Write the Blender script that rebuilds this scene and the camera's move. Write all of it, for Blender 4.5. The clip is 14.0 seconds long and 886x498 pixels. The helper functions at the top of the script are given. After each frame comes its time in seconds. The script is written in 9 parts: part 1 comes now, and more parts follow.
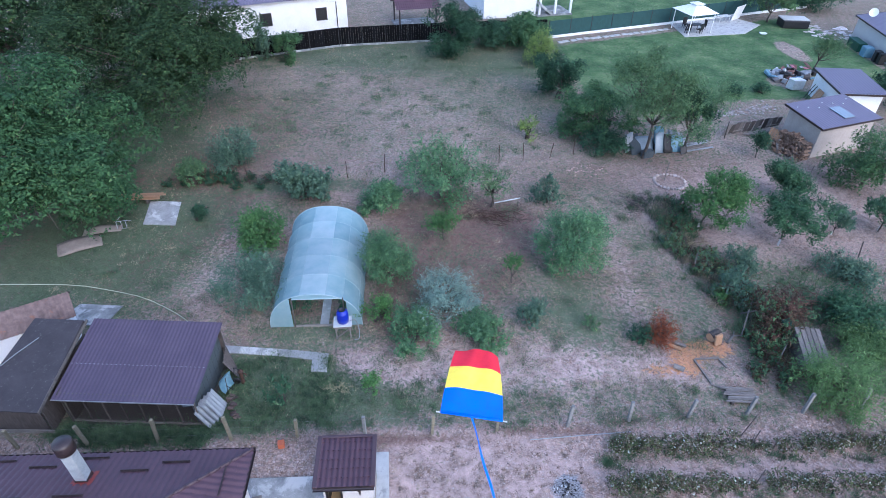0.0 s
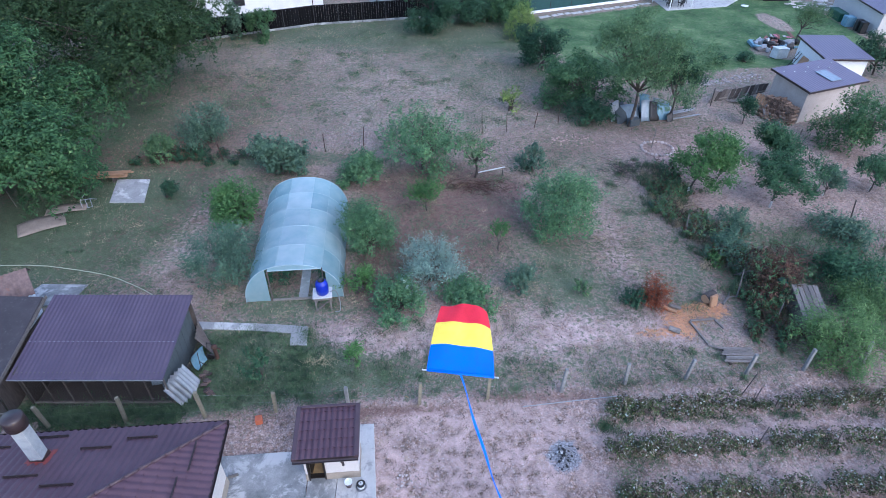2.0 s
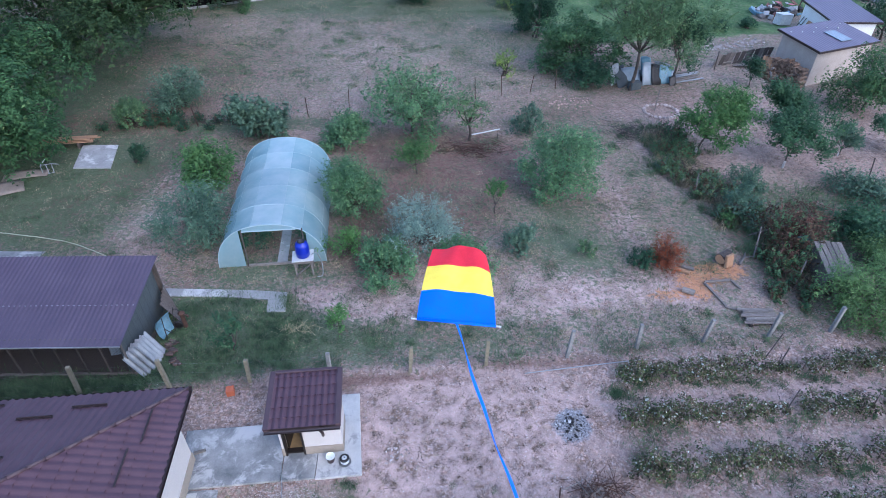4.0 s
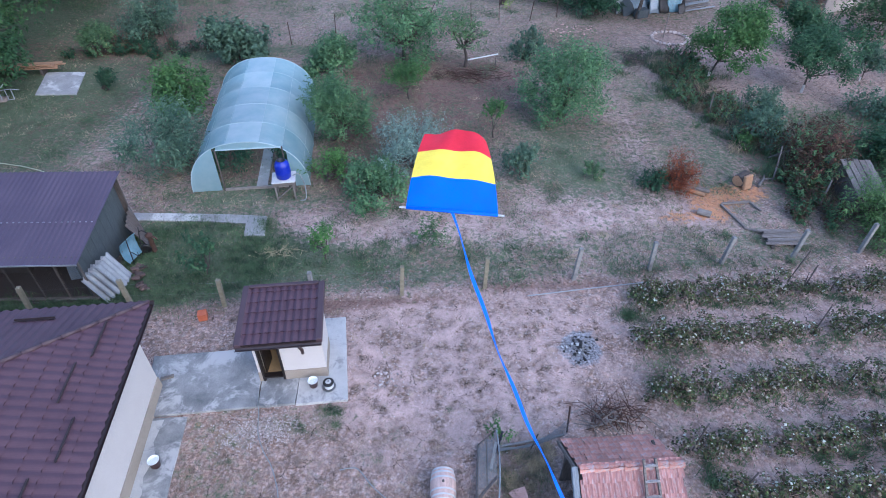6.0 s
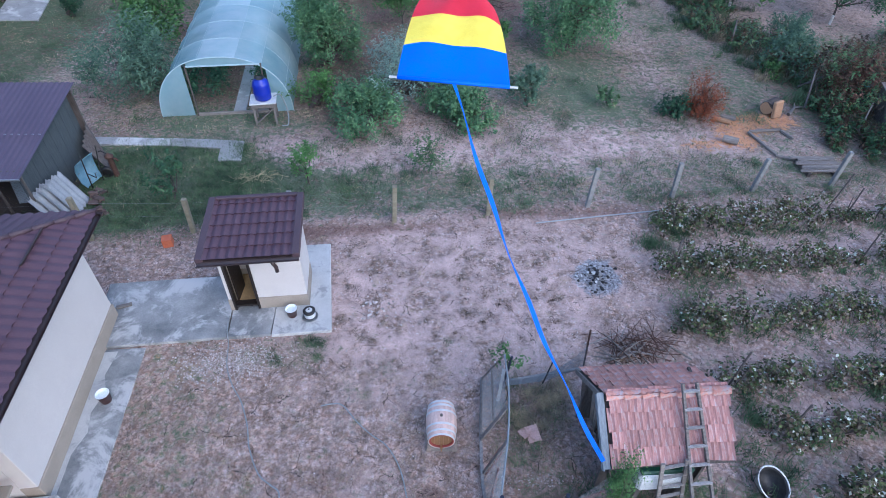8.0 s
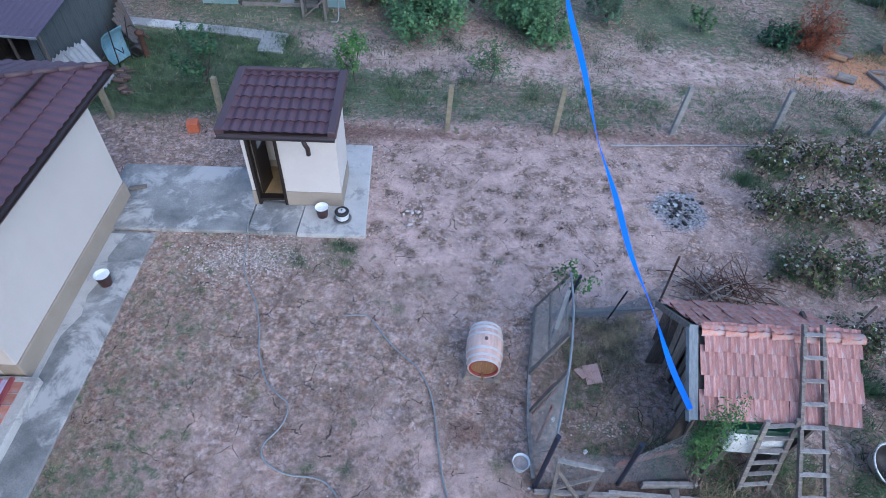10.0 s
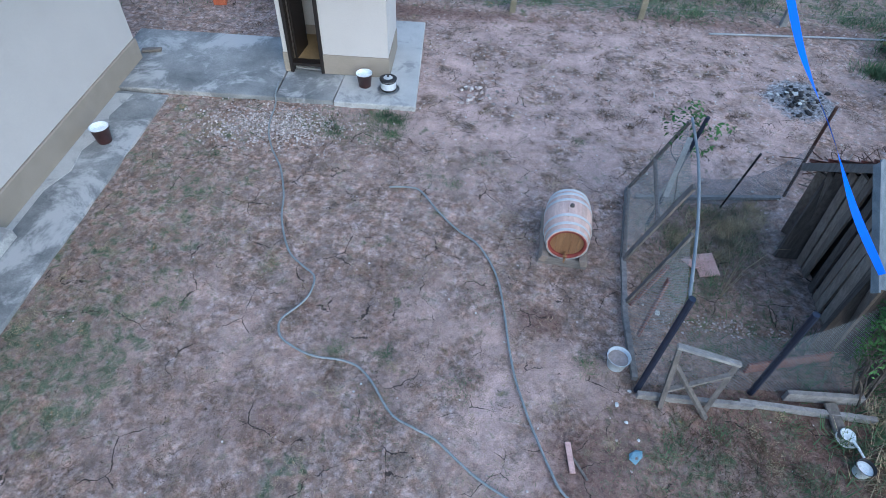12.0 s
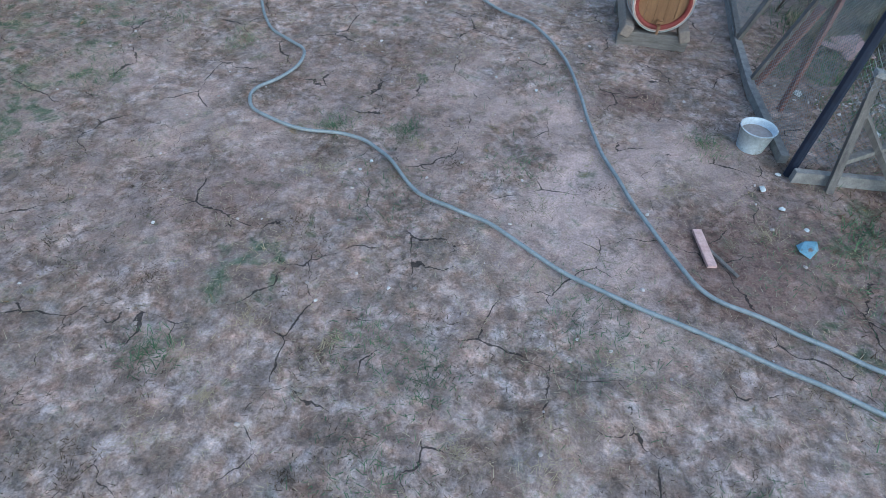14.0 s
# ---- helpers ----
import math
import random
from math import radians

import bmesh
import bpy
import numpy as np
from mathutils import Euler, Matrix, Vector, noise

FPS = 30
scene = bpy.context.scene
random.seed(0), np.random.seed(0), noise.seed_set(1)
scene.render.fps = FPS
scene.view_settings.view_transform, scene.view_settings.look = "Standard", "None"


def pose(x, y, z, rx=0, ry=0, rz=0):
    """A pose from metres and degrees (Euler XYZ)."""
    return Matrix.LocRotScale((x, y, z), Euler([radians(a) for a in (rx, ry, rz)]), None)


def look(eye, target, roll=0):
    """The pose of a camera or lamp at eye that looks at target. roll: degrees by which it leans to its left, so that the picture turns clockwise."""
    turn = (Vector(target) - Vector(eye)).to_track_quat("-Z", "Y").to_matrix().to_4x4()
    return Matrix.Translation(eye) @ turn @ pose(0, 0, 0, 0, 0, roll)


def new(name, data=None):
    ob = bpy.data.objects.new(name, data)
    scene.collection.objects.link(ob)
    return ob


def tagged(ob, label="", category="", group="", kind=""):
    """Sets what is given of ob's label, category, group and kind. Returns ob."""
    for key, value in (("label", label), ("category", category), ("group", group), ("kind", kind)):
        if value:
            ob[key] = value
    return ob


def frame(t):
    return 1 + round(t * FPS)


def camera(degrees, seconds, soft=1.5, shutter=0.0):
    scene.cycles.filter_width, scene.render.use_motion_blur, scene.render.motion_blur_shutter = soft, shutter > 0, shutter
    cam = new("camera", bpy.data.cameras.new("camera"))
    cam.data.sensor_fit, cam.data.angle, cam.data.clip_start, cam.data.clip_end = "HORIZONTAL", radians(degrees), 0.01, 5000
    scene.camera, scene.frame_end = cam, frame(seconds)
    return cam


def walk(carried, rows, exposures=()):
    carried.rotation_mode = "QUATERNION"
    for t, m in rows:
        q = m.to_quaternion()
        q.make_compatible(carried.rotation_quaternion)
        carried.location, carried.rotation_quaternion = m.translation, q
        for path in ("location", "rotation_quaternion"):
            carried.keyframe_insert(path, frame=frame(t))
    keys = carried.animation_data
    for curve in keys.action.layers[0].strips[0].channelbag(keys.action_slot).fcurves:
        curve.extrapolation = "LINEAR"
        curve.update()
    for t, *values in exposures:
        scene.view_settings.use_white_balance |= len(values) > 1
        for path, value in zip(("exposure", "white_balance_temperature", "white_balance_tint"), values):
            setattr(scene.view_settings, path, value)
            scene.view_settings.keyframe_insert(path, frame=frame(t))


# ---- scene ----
cam = camera(74.5, 14.0, soft=0.8)
PATH = [
    (0, (0.22, -0.348, 20.486), (0.234, 1.237, 19.266), 1.0),
    (0.5, (0.148, 0.027, 19.407), (0.16, 1.607, 18.18), 1.0),
    (1, (0.135, 0.055, 19.142), (0.145, 1.631, 17.911), 0.9),
    (1.5, (0.266, -0.099, 19.063), (0.307, 1.477, 17.832), 0.7),
    (2, (0.301, -0.163, 18.593), (0.366, 1.411, 17.361), 0.6),
    (2.5, (0.348, -0.002, 17.915), (0.417, 1.568, 16.678), 0.5),
    (3, (0.339, 0.284, 17.256), (0.415, 1.851, 16.016), 0.5),
    (5.5, (0.405, 0.898, 13.945), (0.51, 2.446, 12.684), 0.7),
    (6, (0.427, 0.992, 13.283), (0.531, 2.49, 11.961), 0.7),
    (6.5, (0.446, 1.113, 12.631), (0.553, 2.582, 11.278), 0.9),
    (7, (0.424, 1.212, 11.994), (0.535, 2.675, 10.636), 1.0),
    (7.5, (0.435, 1.341, 11.289), (0.548, 2.8, 9.926), 1.1),
    (7.7, (0.452, 1.388, 11.033), (0.567, 2.845, 9.667), 1.2),
    (9.8, (0.142, 1.987, 8.727), (0.193, 3.357, 7.271), 3.5),
    (10, (0.202, 2.019, 8.45), (0.192, 3.385, 6.988), 3.4),
    (10.5, (0.289, 1.962, 7.744), (0.208, 3.32, 6.278), 3.3),
    (11, (0.255, 1.919, 7.075), (0.157, 3.268, 5.602), 3.0),
    (11.5, (0.061, 1.944, 6.34), (-0.046, 3.289, 4.864), 2.8),
    (12, (-0.181, 1.97, 5.588), (-0.293, 3.316, 4.113), 2.7),
    (12.5, (-0.225, 1.72, 4.803), (-0.344, 3.066, 3.328), 2.3),
    (13, (-0.084, 1.432, 4.041), (-0.211, 2.778, 2.567), 2.2),
    (13.5, (-0.138, 1.6, 3.308), (-0.269, 2.939, 1.829), 2.1),
    (14, (-0.417, 1.85, 2.627), (-0.542, 3.195, 1.152), 2.4),
]
walk(cam, [(t, look(eye, target, roll)) for t, eye, target, roll in PATH], [(0, 1.28, 5460, 14), (6, 1.19, 5510, 15), (8.5, 1.08, 5430, 12), (11, 0.93, 5380, 7), (14, 0.91, 5430, -4)])

# ---- world and light ----
SKY_TURN = radians(145)
world = bpy.data.worlds.new("evening_sky")
world.use_nodes = True
scene.world = world
wn = world.node_tree
sky = wn.nodes.new("ShaderNodeTexSky")
sky.sky_type = "NISHITA"
sky.sun_disc = False
sky.sun_elevation = radians(35)
sky.sun_rotation = SKY_TURN
sky.dust_density = 1.5
sky.ozone_density = 1.0
wn.nodes["Background"].inputs["Strength"].default_value = 0.17
wn.links.new(sky.outputs["Color"], wn.nodes["Background"].inputs["Color"])

sun = new("sun", bpy.data.lights.new("sun", "SUN"))
sun.data.energy = 0.28
sun.data.angle = radians(60)
sun.data.color = (1.0, 0.93, 0.88)
sun.matrix_world = look((18, -14, 60), (0, 12, 0))


# ---- materials ----
def node_material(name):
    m = bpy.data.materials.new(name)
    m.use_nodes = True
    nt = m.node_tree
    return m, nt, nt.nodes["Principled BSDF"]


def noise_node(nt, vec, scale, detail=5.0, rough=0.6, dist=0.0):
    n = nt.nodes.new("ShaderNodeTexNoise")
    n.inputs["Scale"].default_value = scale
    n.inputs["Detail"].default_value = detail
    n.inputs["Roughness"].default_value = rough
    n.inputs["Distortion"].default_value = dist
    nt.links.new(vec, n.inputs["Vector"])
    return n.outputs["Fac"]


def ramp(nt, fac, stops):
    r = nt.nodes.new("ShaderNodeValToRGB")
    while len(r.color_ramp.elements) < len(stops):
        r.color_ramp.elements.new(0.5)
    for e, (p, c) in zip(r.color_ramp.elements, stops):
        e.position = p
        e.color = (*c, 1) if len(c) == 3 else c
    nt.links.new(fac, r.inputs["Fac"])
    return r.outputs["Color"]


def step(nt, fac, a, b):
    r = nt.nodes.new("ShaderNodeMapRange")
    r.inputs["From Min"].default_value, r.inputs["From Max"].default_value = a, b
    r.interpolation_type = "SMOOTHSTEP"
    nt.links.new(fac, r.inputs["Value"])
    return r.outputs["Result"]


def mixc(nt, fac, a, b, mode="MIX"):
    n = nt.nodes.new("ShaderNodeMix")
    n.data_type = "RGBA"
    n.blend_type = mode
    for key, val in ((0, fac), (6, a), (7, b)):
        if isinstance(val, (int, float)):
            n.inputs[key].default_value = val
        elif isinstance(val, tuple):
            n.inputs[key].default_value = (*val, 1)
        else:
            nt.links.new(val, n.inputs[key])
    return n.outputs[2]


def calc(nt, op, a, b=0.0):
    n = nt.nodes.new("ShaderNodeMath")
    n.operation = op
    for key, val in ((0, a), (1, b)):
        if isinstance(val, (int, float)):
            n.inputs[key].default_value = val
        else:
            nt.links.new(val, n.inputs[key])
    return n.outputs[0]


def bump(nt, height, strength, dist, bsdf):
    b = nt.nodes.new("ShaderNodeBump")
    b.inputs["Strength"].default_value = strength
    b.inputs["Distance"].default_value = dist
    nt.links.new(height, b.inputs["Height"])
    nt.links.new(b.outputs["Normal"], bsdf.inputs["Normal"])


def coords(nt, squeeze=None):
    tc = nt.nodes.new("ShaderNodeTexCoord").outputs["Object"]
    if squeeze is None:
        return tc
    mp = nt.nodes.new("ShaderNodeMapping")
    mp.inputs["Scale"].default_value = squeeze
    nt.links.new(tc, mp.inputs["Vector"])
    return mp.outputs["Vector"]


def surface(name, dark, light, scale=4.0, rough=0.8, relief=0.3, fine=40.0, metal=0.0, squeeze=None,
            vary=0.0, spots=None, depth=0.01, rough_var=0.1, island=0.0):
    """Two-scale mottled surface. vary: brightness change from object to object. spots: (colour, amount, scale) stains."""
    m, nt, bsdf = node_material(name)
    vec = coords(nt, squeeze)
    big = noise_node(nt, vec, scale, 6, 0.65)
    small = noise_node(nt, vec, fine, 4, 0.7)
    col = ramp(nt, big, [(0.3, dark), (0.7, light)])
    grain = ramp(nt, small, [(0.25, (0.72, 0.72, 0.72)), (0.75, (1.2, 1.2, 1.2))])
    col = mixc(nt, 1.0, col, grain, "MULTIPLY")
    if spots:
        c, amount, sc = spots
        sp = step(nt, noise_node(nt, vec, sc, 6, 0.7, 0.4), 0.62 - amount * 0.25, 0.72 - amount * 0.2)
        col = mixc(nt, sp, col, c)
    if island:
        isl = nt.nodes.new("ShaderNodeNewGeometry").outputs["Random Per Island"]
        col = mixc(nt, 1.0, col, ramp(nt, isl, [(0.0, (1 - island, 1 - island, 1 - island)), (0.5, (1.08, 0.96, 0.92)), (1.0, (1 + island, 1 + island, 1 + island))]), "MULTIPLY")
    if vary:
        info = nt.nodes.new("ShaderNodeObjectInfo").outputs["Random"]
        lo, hi = 1 - vary, 1 + vary
        col = mixc(nt, 1.0, col, ramp(nt, info, [(0.0, (lo, lo, lo)), (0.5, (1, 1.0 - vary * 0.15, 1 - vary * 0.2)), (1.0, (hi, hi, hi))]), "MULTIPLY")
    nt.links.new(col, bsdf.inputs["Base Color"])
    r = nt.nodes.new("ShaderNodeMapRange")
    r.inputs["To Min"].default_value, r.inputs["To Max"].default_value = max(0, rough - rough_var), min(1, rough + rough_var)
    nt.links.new(big, r.inputs["Value"])
    nt.links.new(r.outputs["Result"], bsdf.inputs["Roughness"])
    bsdf.inputs["Metallic"].default_value = metal
    if relief:
        bump(nt, calc(nt, "ADD", small, calc(nt, "MULTIPLY", big, 0.6)), relief, depth, bsdf)
    return m


def leafy(name, stops, rough=0.72, glow=0.28, even=0.45):
    """Foliage whose leaves differ one from the next; light passes through the blades."""
    m, nt, bsdf = node_material(name)
    isl = nt.nodes.new("ShaderNodeNewGeometry").outputs["Random Per Island"]
    stops = [(q, (r * 0.84, g, b * 1.06)) for q, (r, g, b) in stops] if stops[len(stops) // 2][1][1] > stops[len(stops) // 2][1][0] else stops
    col = ramp(nt, isl, stops)
    col = mixc(nt, even, col, stops[len(stops) // 2][1])
    big = noise_node(nt, coords(nt), 0.9, 3)
    col = mixc(nt, 1.0, col, ramp(nt, big, [(0.3, (0.7, 0.75, 0.75)), (0.7, (1.25, 1.2, 1.1))]), "MULTIPLY")
    clump = noise_node(nt, coords(nt), 3.2, 3)
    col = mixc(nt, 1.0, col, ramp(nt, clump, [(0.34, (0.55, 0.6, 0.62)), (0.66, (1.4, 1.36, 1.2))]), "MULTIPLY")
    nt.links.new(col, bsdf.inputs["Base Color"])
    bsdf.inputs["Roughness"].default_value = rough
    bsdf.inputs["Specular IOR Level"].default_value = 0.25
    tr = nt.nodes.new("ShaderNodeBsdfTranslucent")
    nt.links.new(col, tr.inputs["Color"])
    mx = nt.nodes.new("ShaderNodeMixShader")
    mx.inputs[0].default_value = glow
    nt.links.new(bsdf.outputs[0], mx.inputs[1])
    nt.links.new(tr.outputs[0], mx.inputs[2])
    nt.links.new(mx.outputs[0], nt.nodes["Material Output"].inputs["Surface"])
    return m


def ground_material():
    m, nt, bsdf = node_material("garden_soil")
    vec = coords(nt)
    a1 = nt.nodes.new("ShaderNodeVertexColor")
    a1.layer_name = "cover"
    s1 = nt.nodes.new("ShaderNodeSeparateColor")
    nt.links.new(a1.outputs["Color"], s1.inputs[0])
    a2 = nt.nodes.new("ShaderNodeVertexColor")
    a2.layer_name = "spill"
    s2 = nt.nodes.new("ShaderNodeSeparateColor")
    nt.links.new(a2.outputs["Color"], s2.inputs[0])
    green, brown, bare = s1.outputs[0], s1.outputs[1], s1.outputs[2]
    lawn, saw, ash = s2.outputs[0], s2.outputs[1], s2.outputs[2]
    n_wide = noise_node(nt, vec, 0.35, 4, 0.6)
    n_mid = noise_node(nt, vec, 1.6, 6, 0.65, 0.3)
    n_patch = noise_node(nt, vec, 5.5, 6, 0.7, 0.5)
    n_clod = noise_node(nt, vec, 17.0, 6, 0.72, 0.4)
    n_fine = noise_node(nt, vec, 75.0, 4, 0.75)
    # dry trodden soil with straw-coloured and dark flecks
    soil = ramp(nt, n_patch, [(0.37, SOIL_DARK), (0.47, SOIL_MID), (0.54, SOIL_PALE), (0.63, SOIL_LIGHT)])
    clod = ramp(nt, n_clod, [(0.33, (0.66, 0.64, 0.61)), (0.46, (0.97, 0.95, 0.94)), (0.62, (1.26, 1.26, 1.26))])
    soil = mixc(nt, 1.0, soil, clod, "MULTIPLY")
    # crumbs and clods a hand's breadth wide, with dark seams between
    shake = nt.nodes.new("ShaderNodeTexNoise")
    shake.inputs["Scale"].default_value = 9.0
    shake.inputs["Detail"].default_value = 4.0
    nt.links.new(vec, shake.inputs["Vector"])
    off = nt.nodes.new("ShaderNodeVectorMath")
    off.operation = "SCALE"
    off.inputs["Scale"].default_value = 0.16
    nt.links.new(shake.outputs["Color"], off.inputs[0])
    moved = nt.nodes.new("ShaderNodeVectorMath")
    moved.operation = "ADD"
    nt.links.new(vec, moved.inputs[0])
    nt.links.new(off.outputs[0], moved.inputs[1])
    lump = nt.nodes.new("ShaderNodeTexVoronoi")
    lump.inputs["Scale"].default_value = 10.5
    nt.links.new(moved.outputs[0], lump.inputs["Vector"])
    crumb = lump.outputs["Distance"]
    soil = mixc(nt, 1.0, soil, ramp(nt, crumb, [(0.1, (1.1, 1.1, 1.1)), (0.38, (1.02, 1.01, 1.0)), (0.68, (0.7, 0.67, 0.63))]), "MULTIPLY")
    dull = step(nt, noise_node(nt, vec, 2.3, 6, 0.72, 0.4), 0.47, 0.62)
    soil = mixc(nt, calc(nt, "MULTIPLY", dull, 0.5), soil, mixc(nt, n_clod, (0.088, 0.074, 0.058), (0.27, 0.222, 0.185)))
    tuft = step(nt, calc(nt, "ADD", calc(nt, "MULTIPLY", n_clod, 0.7), calc(nt, "MULTIPLY", n_mid, 0.4)), 0.525, 0.455)
    soil = mixc(nt, calc(nt, "MULTIPLY", tuft, 0.36), soil, THATCH)
    tint = ramp(nt, noise_node(nt, vec, 6.5, 5, 0.7, 0.4), [(0.36, (0.90, 0.96, 1.03)), (0.5, (1, 1, 1)), (0.64, (1.10, 0.97, 0.89))])
    soil = mixc(nt, 1.0, soil, tint, "MULTIPLY")
    # bare, washed-out patches and reddish-brown litter, which also paints the shade under the walnuts
    soil = mixc(nt, calc(nt, "MULTIPLY", bare, step(nt, n_mid, 0.35, 0.62)), soil, mixc(nt, n_clod, (0.60, 0.445, 0.405), (0.46, 0.335, 0.302)))
    litter_and_shade = ramp(nt, n_clod, [(0.3, (0.055, 0.038, 0.03)), (0.5, (0.15, 0.08, 0.062)), (0.75, (0.2, 0.145, 0.118))])
    bmask = step(nt, calc(nt, "ADD", brown, calc(nt, "MULTIPLY", calc(nt, "SUBTRACT", n_patch, 0.5), 2.2)), 0.25, 0.85)
    soil = mixc(nt, calc(nt, "MULTIPLY", bmask, 0.72), soil, litter_and_shade)
    # grass, thin and patchy
    gcol = ramp(nt, n_clod, [(0.28, GRASS_DARK), (0.5, GRASS_MID), (0.75, GRASS_DRY)])
    gsum = calc(nt, "ADD", green, calc(nt, "ADD", calc(nt, "MULTIPLY", calc(nt, "SUBTRACT", n_patch, 0.5), 2.3),
                                      calc(nt, "MULTIPLY", calc(nt, "SUBTRACT", n_mid, 0.5), 1.1)))
    soil = mixc(nt, calc(nt, "MULTIPLY", step(nt, gsum, 0.30, 0.80), 0.82), soil, gcol)
    # mown lawn
    lcol = ramp(nt, n_patch, [(0.32, (0.048, 0.1, 0.042)), (0.5, (0.078, 0.15, 0.06)), (0.68, (0.135, 0.18, 0.09))])
    lcol = mixc(nt, 1.0, lcol, ramp(nt, n_wide, [(0.36, (0.74, 0.8, 0.8)), (0.5, (1, 1, 1)), (0.64, (1.5, 1.25, 1.3))]), "MULTIPLY")
    lcol = mixc(nt, calc(nt, "MULTIPLY", step(nt, n_mid, 0.52, 0.68), 0.4), lcol, (0.2, 0.19, 0.13))
    lmask = step(nt, calc(nt, "ADD", lawn, calc(nt, "MULTIPLY", calc(nt, "SUBTRACT", n_mid, 0.5), 1.4)), 0.3, 0.75)
    soil = mixc(nt, lmask, soil, lcol)
    # sawdust and cold ashes
    smask = step(nt, calc(nt, "ADD", saw, calc(nt, "MULTIPLY", calc(nt, "SUBTRACT", n_patch, 0.5), 3.0)), 0.4, 0.95)
    soil = mixc(nt, calc(nt, "MULTIPLY", smask, 0.9), soil, mixc(nt, n_clod, (0.36, 0.15, 0.065), (0.72, 0.38, 0.21)))
    amask = step(nt, calc(nt, "ADD", ash, calc(nt, "MULTIPLY", calc(nt, "SUBTRACT", n_patch, 0.5), 1.2)), 0.35, 0.7)
    soil = mixc(nt, amask, soil, ramp(nt, n_clod, [(0.36, (0.05, 0.05, 0.053)), (0.48, (0.22, 0.22, 0.23)), (0.64, (0.44, 0.44, 0.46))]))
    # shrinkage cracks in the dry yard
    warp = nt.nodes.new("ShaderNodeVectorMath")
    warp.operation = "ADD"
    nz = nt.nodes.new("ShaderNodeTexNoise")
    nz.inputs["Scale"].default_value = 4.0
    nz.inputs["Detail"].default_value = 5.0
    nt.links.new(vec, nz.inputs["Vector"])
    sc = nt.nodes.new("ShaderNodeVectorMath")
    sc.operation = "SCALE"
    sc.inputs["Scale"].default_value = 0.2
    nt.links.new(nz.outputs["Color"], sc.inputs[0])
    nt.links.new(vec, warp.inputs[0])
    nt.links.new(sc.outputs[0], warp.inputs[1])
    vo = nt.nodes.new("ShaderNodeTexVoronoi")
    vo.feature = "DISTANCE_TO_EDGE"
    vo.inputs["Scale"].default_value = 1.9
    nt.links.new(warp.outputs[0], vo.inputs["Vector"])
    width = calc(nt, "MULTIPLY", step(nt, noise_node(nt, vec, 1.9, 4, 0.65), 0.47, 0.66), 0.0115)
    crack = calc(nt, "MULTIPLY", calc(nt, "LESS_THAN", vo.outputs["Distance"], width), calc(nt, "SUBTRACT", 1.0, step(nt, calc(nt, "ADD", green, lawn), 0.4, 0.7)))
    soil = mixc(nt, calc(nt, "MULTIPLY", crack, 0.85), soil, (0.035, 0.03, 0.027))
    fleck = ramp(nt, n_fine, [(0.3, (0.66, 0.66, 0.66)), (0.5, (1, 1, 1)), (0.7, (1.32, 1.32, 1.32))])
    soil = mixc(nt, 1.0, soil, fleck, "MULTIPLY")
    soil = mixc(nt, 1.0, soil, ramp(nt, n_wide, [(0.3, (0.86, 0.86, 0.86)), (0.7, (1.12, 1.12, 1.12))]), "MULTIPLY")
    soil = mixc(nt, 1.0, soil, ramp(nt, noise_node(nt, vec, 2.6, 7, 0.75, 0.6), [(0.36, (0.84, 0.84, 0.83)), (0.5, (1, 1, 1)), (0.64, (1.16, 1.15, 1.15))]), "MULTIPLY")
    nt.links.new(soil, bsdf.inputs["Base Color"])
    bsdf.inputs["Roughness"].default_value = 0.95
    bsdf.inputs["Specular IOR Level"].default_value = 0.15
    hgt = calc(nt, "SUBTRACT", calc(nt, "ADD", n_clod, calc(nt, "MULTIPLY", n_fine, 0.35)), calc(nt, "MULTIPLY", crumb, 0.5))
    bump(nt, calc(nt, "SUBTRACT", hgt, calc(nt, "MULTIPLY", crack, 1.5)), 0.75, 0.03, bsdf)
    return m


SOIL_DARK, SOIL_MID, SOIL_PALE, SOIL_LIGHT = (0.235, 0.178, 0.153), (0.325, 0.246, 0.214), (0.435, 0.338, 0.302), (0.535, 0.43, 0.393)
THATCH = (0.095, 0.076, 0.06)
GRASS_DARK, GRASS_MID, GRASS_DRY = (0.03, 0.06, 0.03), (0.07, 0.122, 0.062), (0.17, 0.2, 0.13)

M_GROUND = ground_material()
M_PLASTER = surface("cream_render", (0.53, 0.50, 0.475), (0.585, 0.555, 0.525), 1.2, 0.9, 0.15, 120, depth=0.003)
M_PATH = surface("grey_path_concrete", (0.25, 0.25, 0.245), (0.40, 0.40, 0.39), 1.2, 0.9, 0.3, 45, depth=0.006, spots=((0.55, 0.55, 0.53), 0.4, 0.8))
M_PLINTH = surface("beige_plinth_render", (0.29, 0.25, 0.20), (0.35, 0.30, 0.245), 2.5, 0.9, 0.25, 90, depth=0.004)
M_WHITEWALL = surface("white_wall_paint", (0.72, 0.72, 0.72), (0.82, 0.82, 0.82), 0.8, 0.9, 0.1, 30)
M_TILE = surface("brown_metal_tile", (0.079, 0.044, 0.057), (0.106, 0.061, 0.076), 1.5, 0.5, 0.1, 60, metal=0.0, depth=0.002)
M_TRIMBROWN = surface("dark_brown_sheet_trim", (0.03, 0.02, 0.02), (0.045, 0.03, 0.03), 3, 0.4, 0.05, 60)
M_TILEDARK = surface("dark_brown_ridge_metal", (0.058, 0.035, 0.042), (0.078, 0.047, 0.055), 1.5, 0.55, 0.1, 60, depth=0.002)
M_SHEETBROWN = surface("brown_corrugated_sheet", (0.07, 0.05, 0.076), (0.098, 0.072, 0.102), 0.9, 0.5, 0.1, 50, depth=0.002)
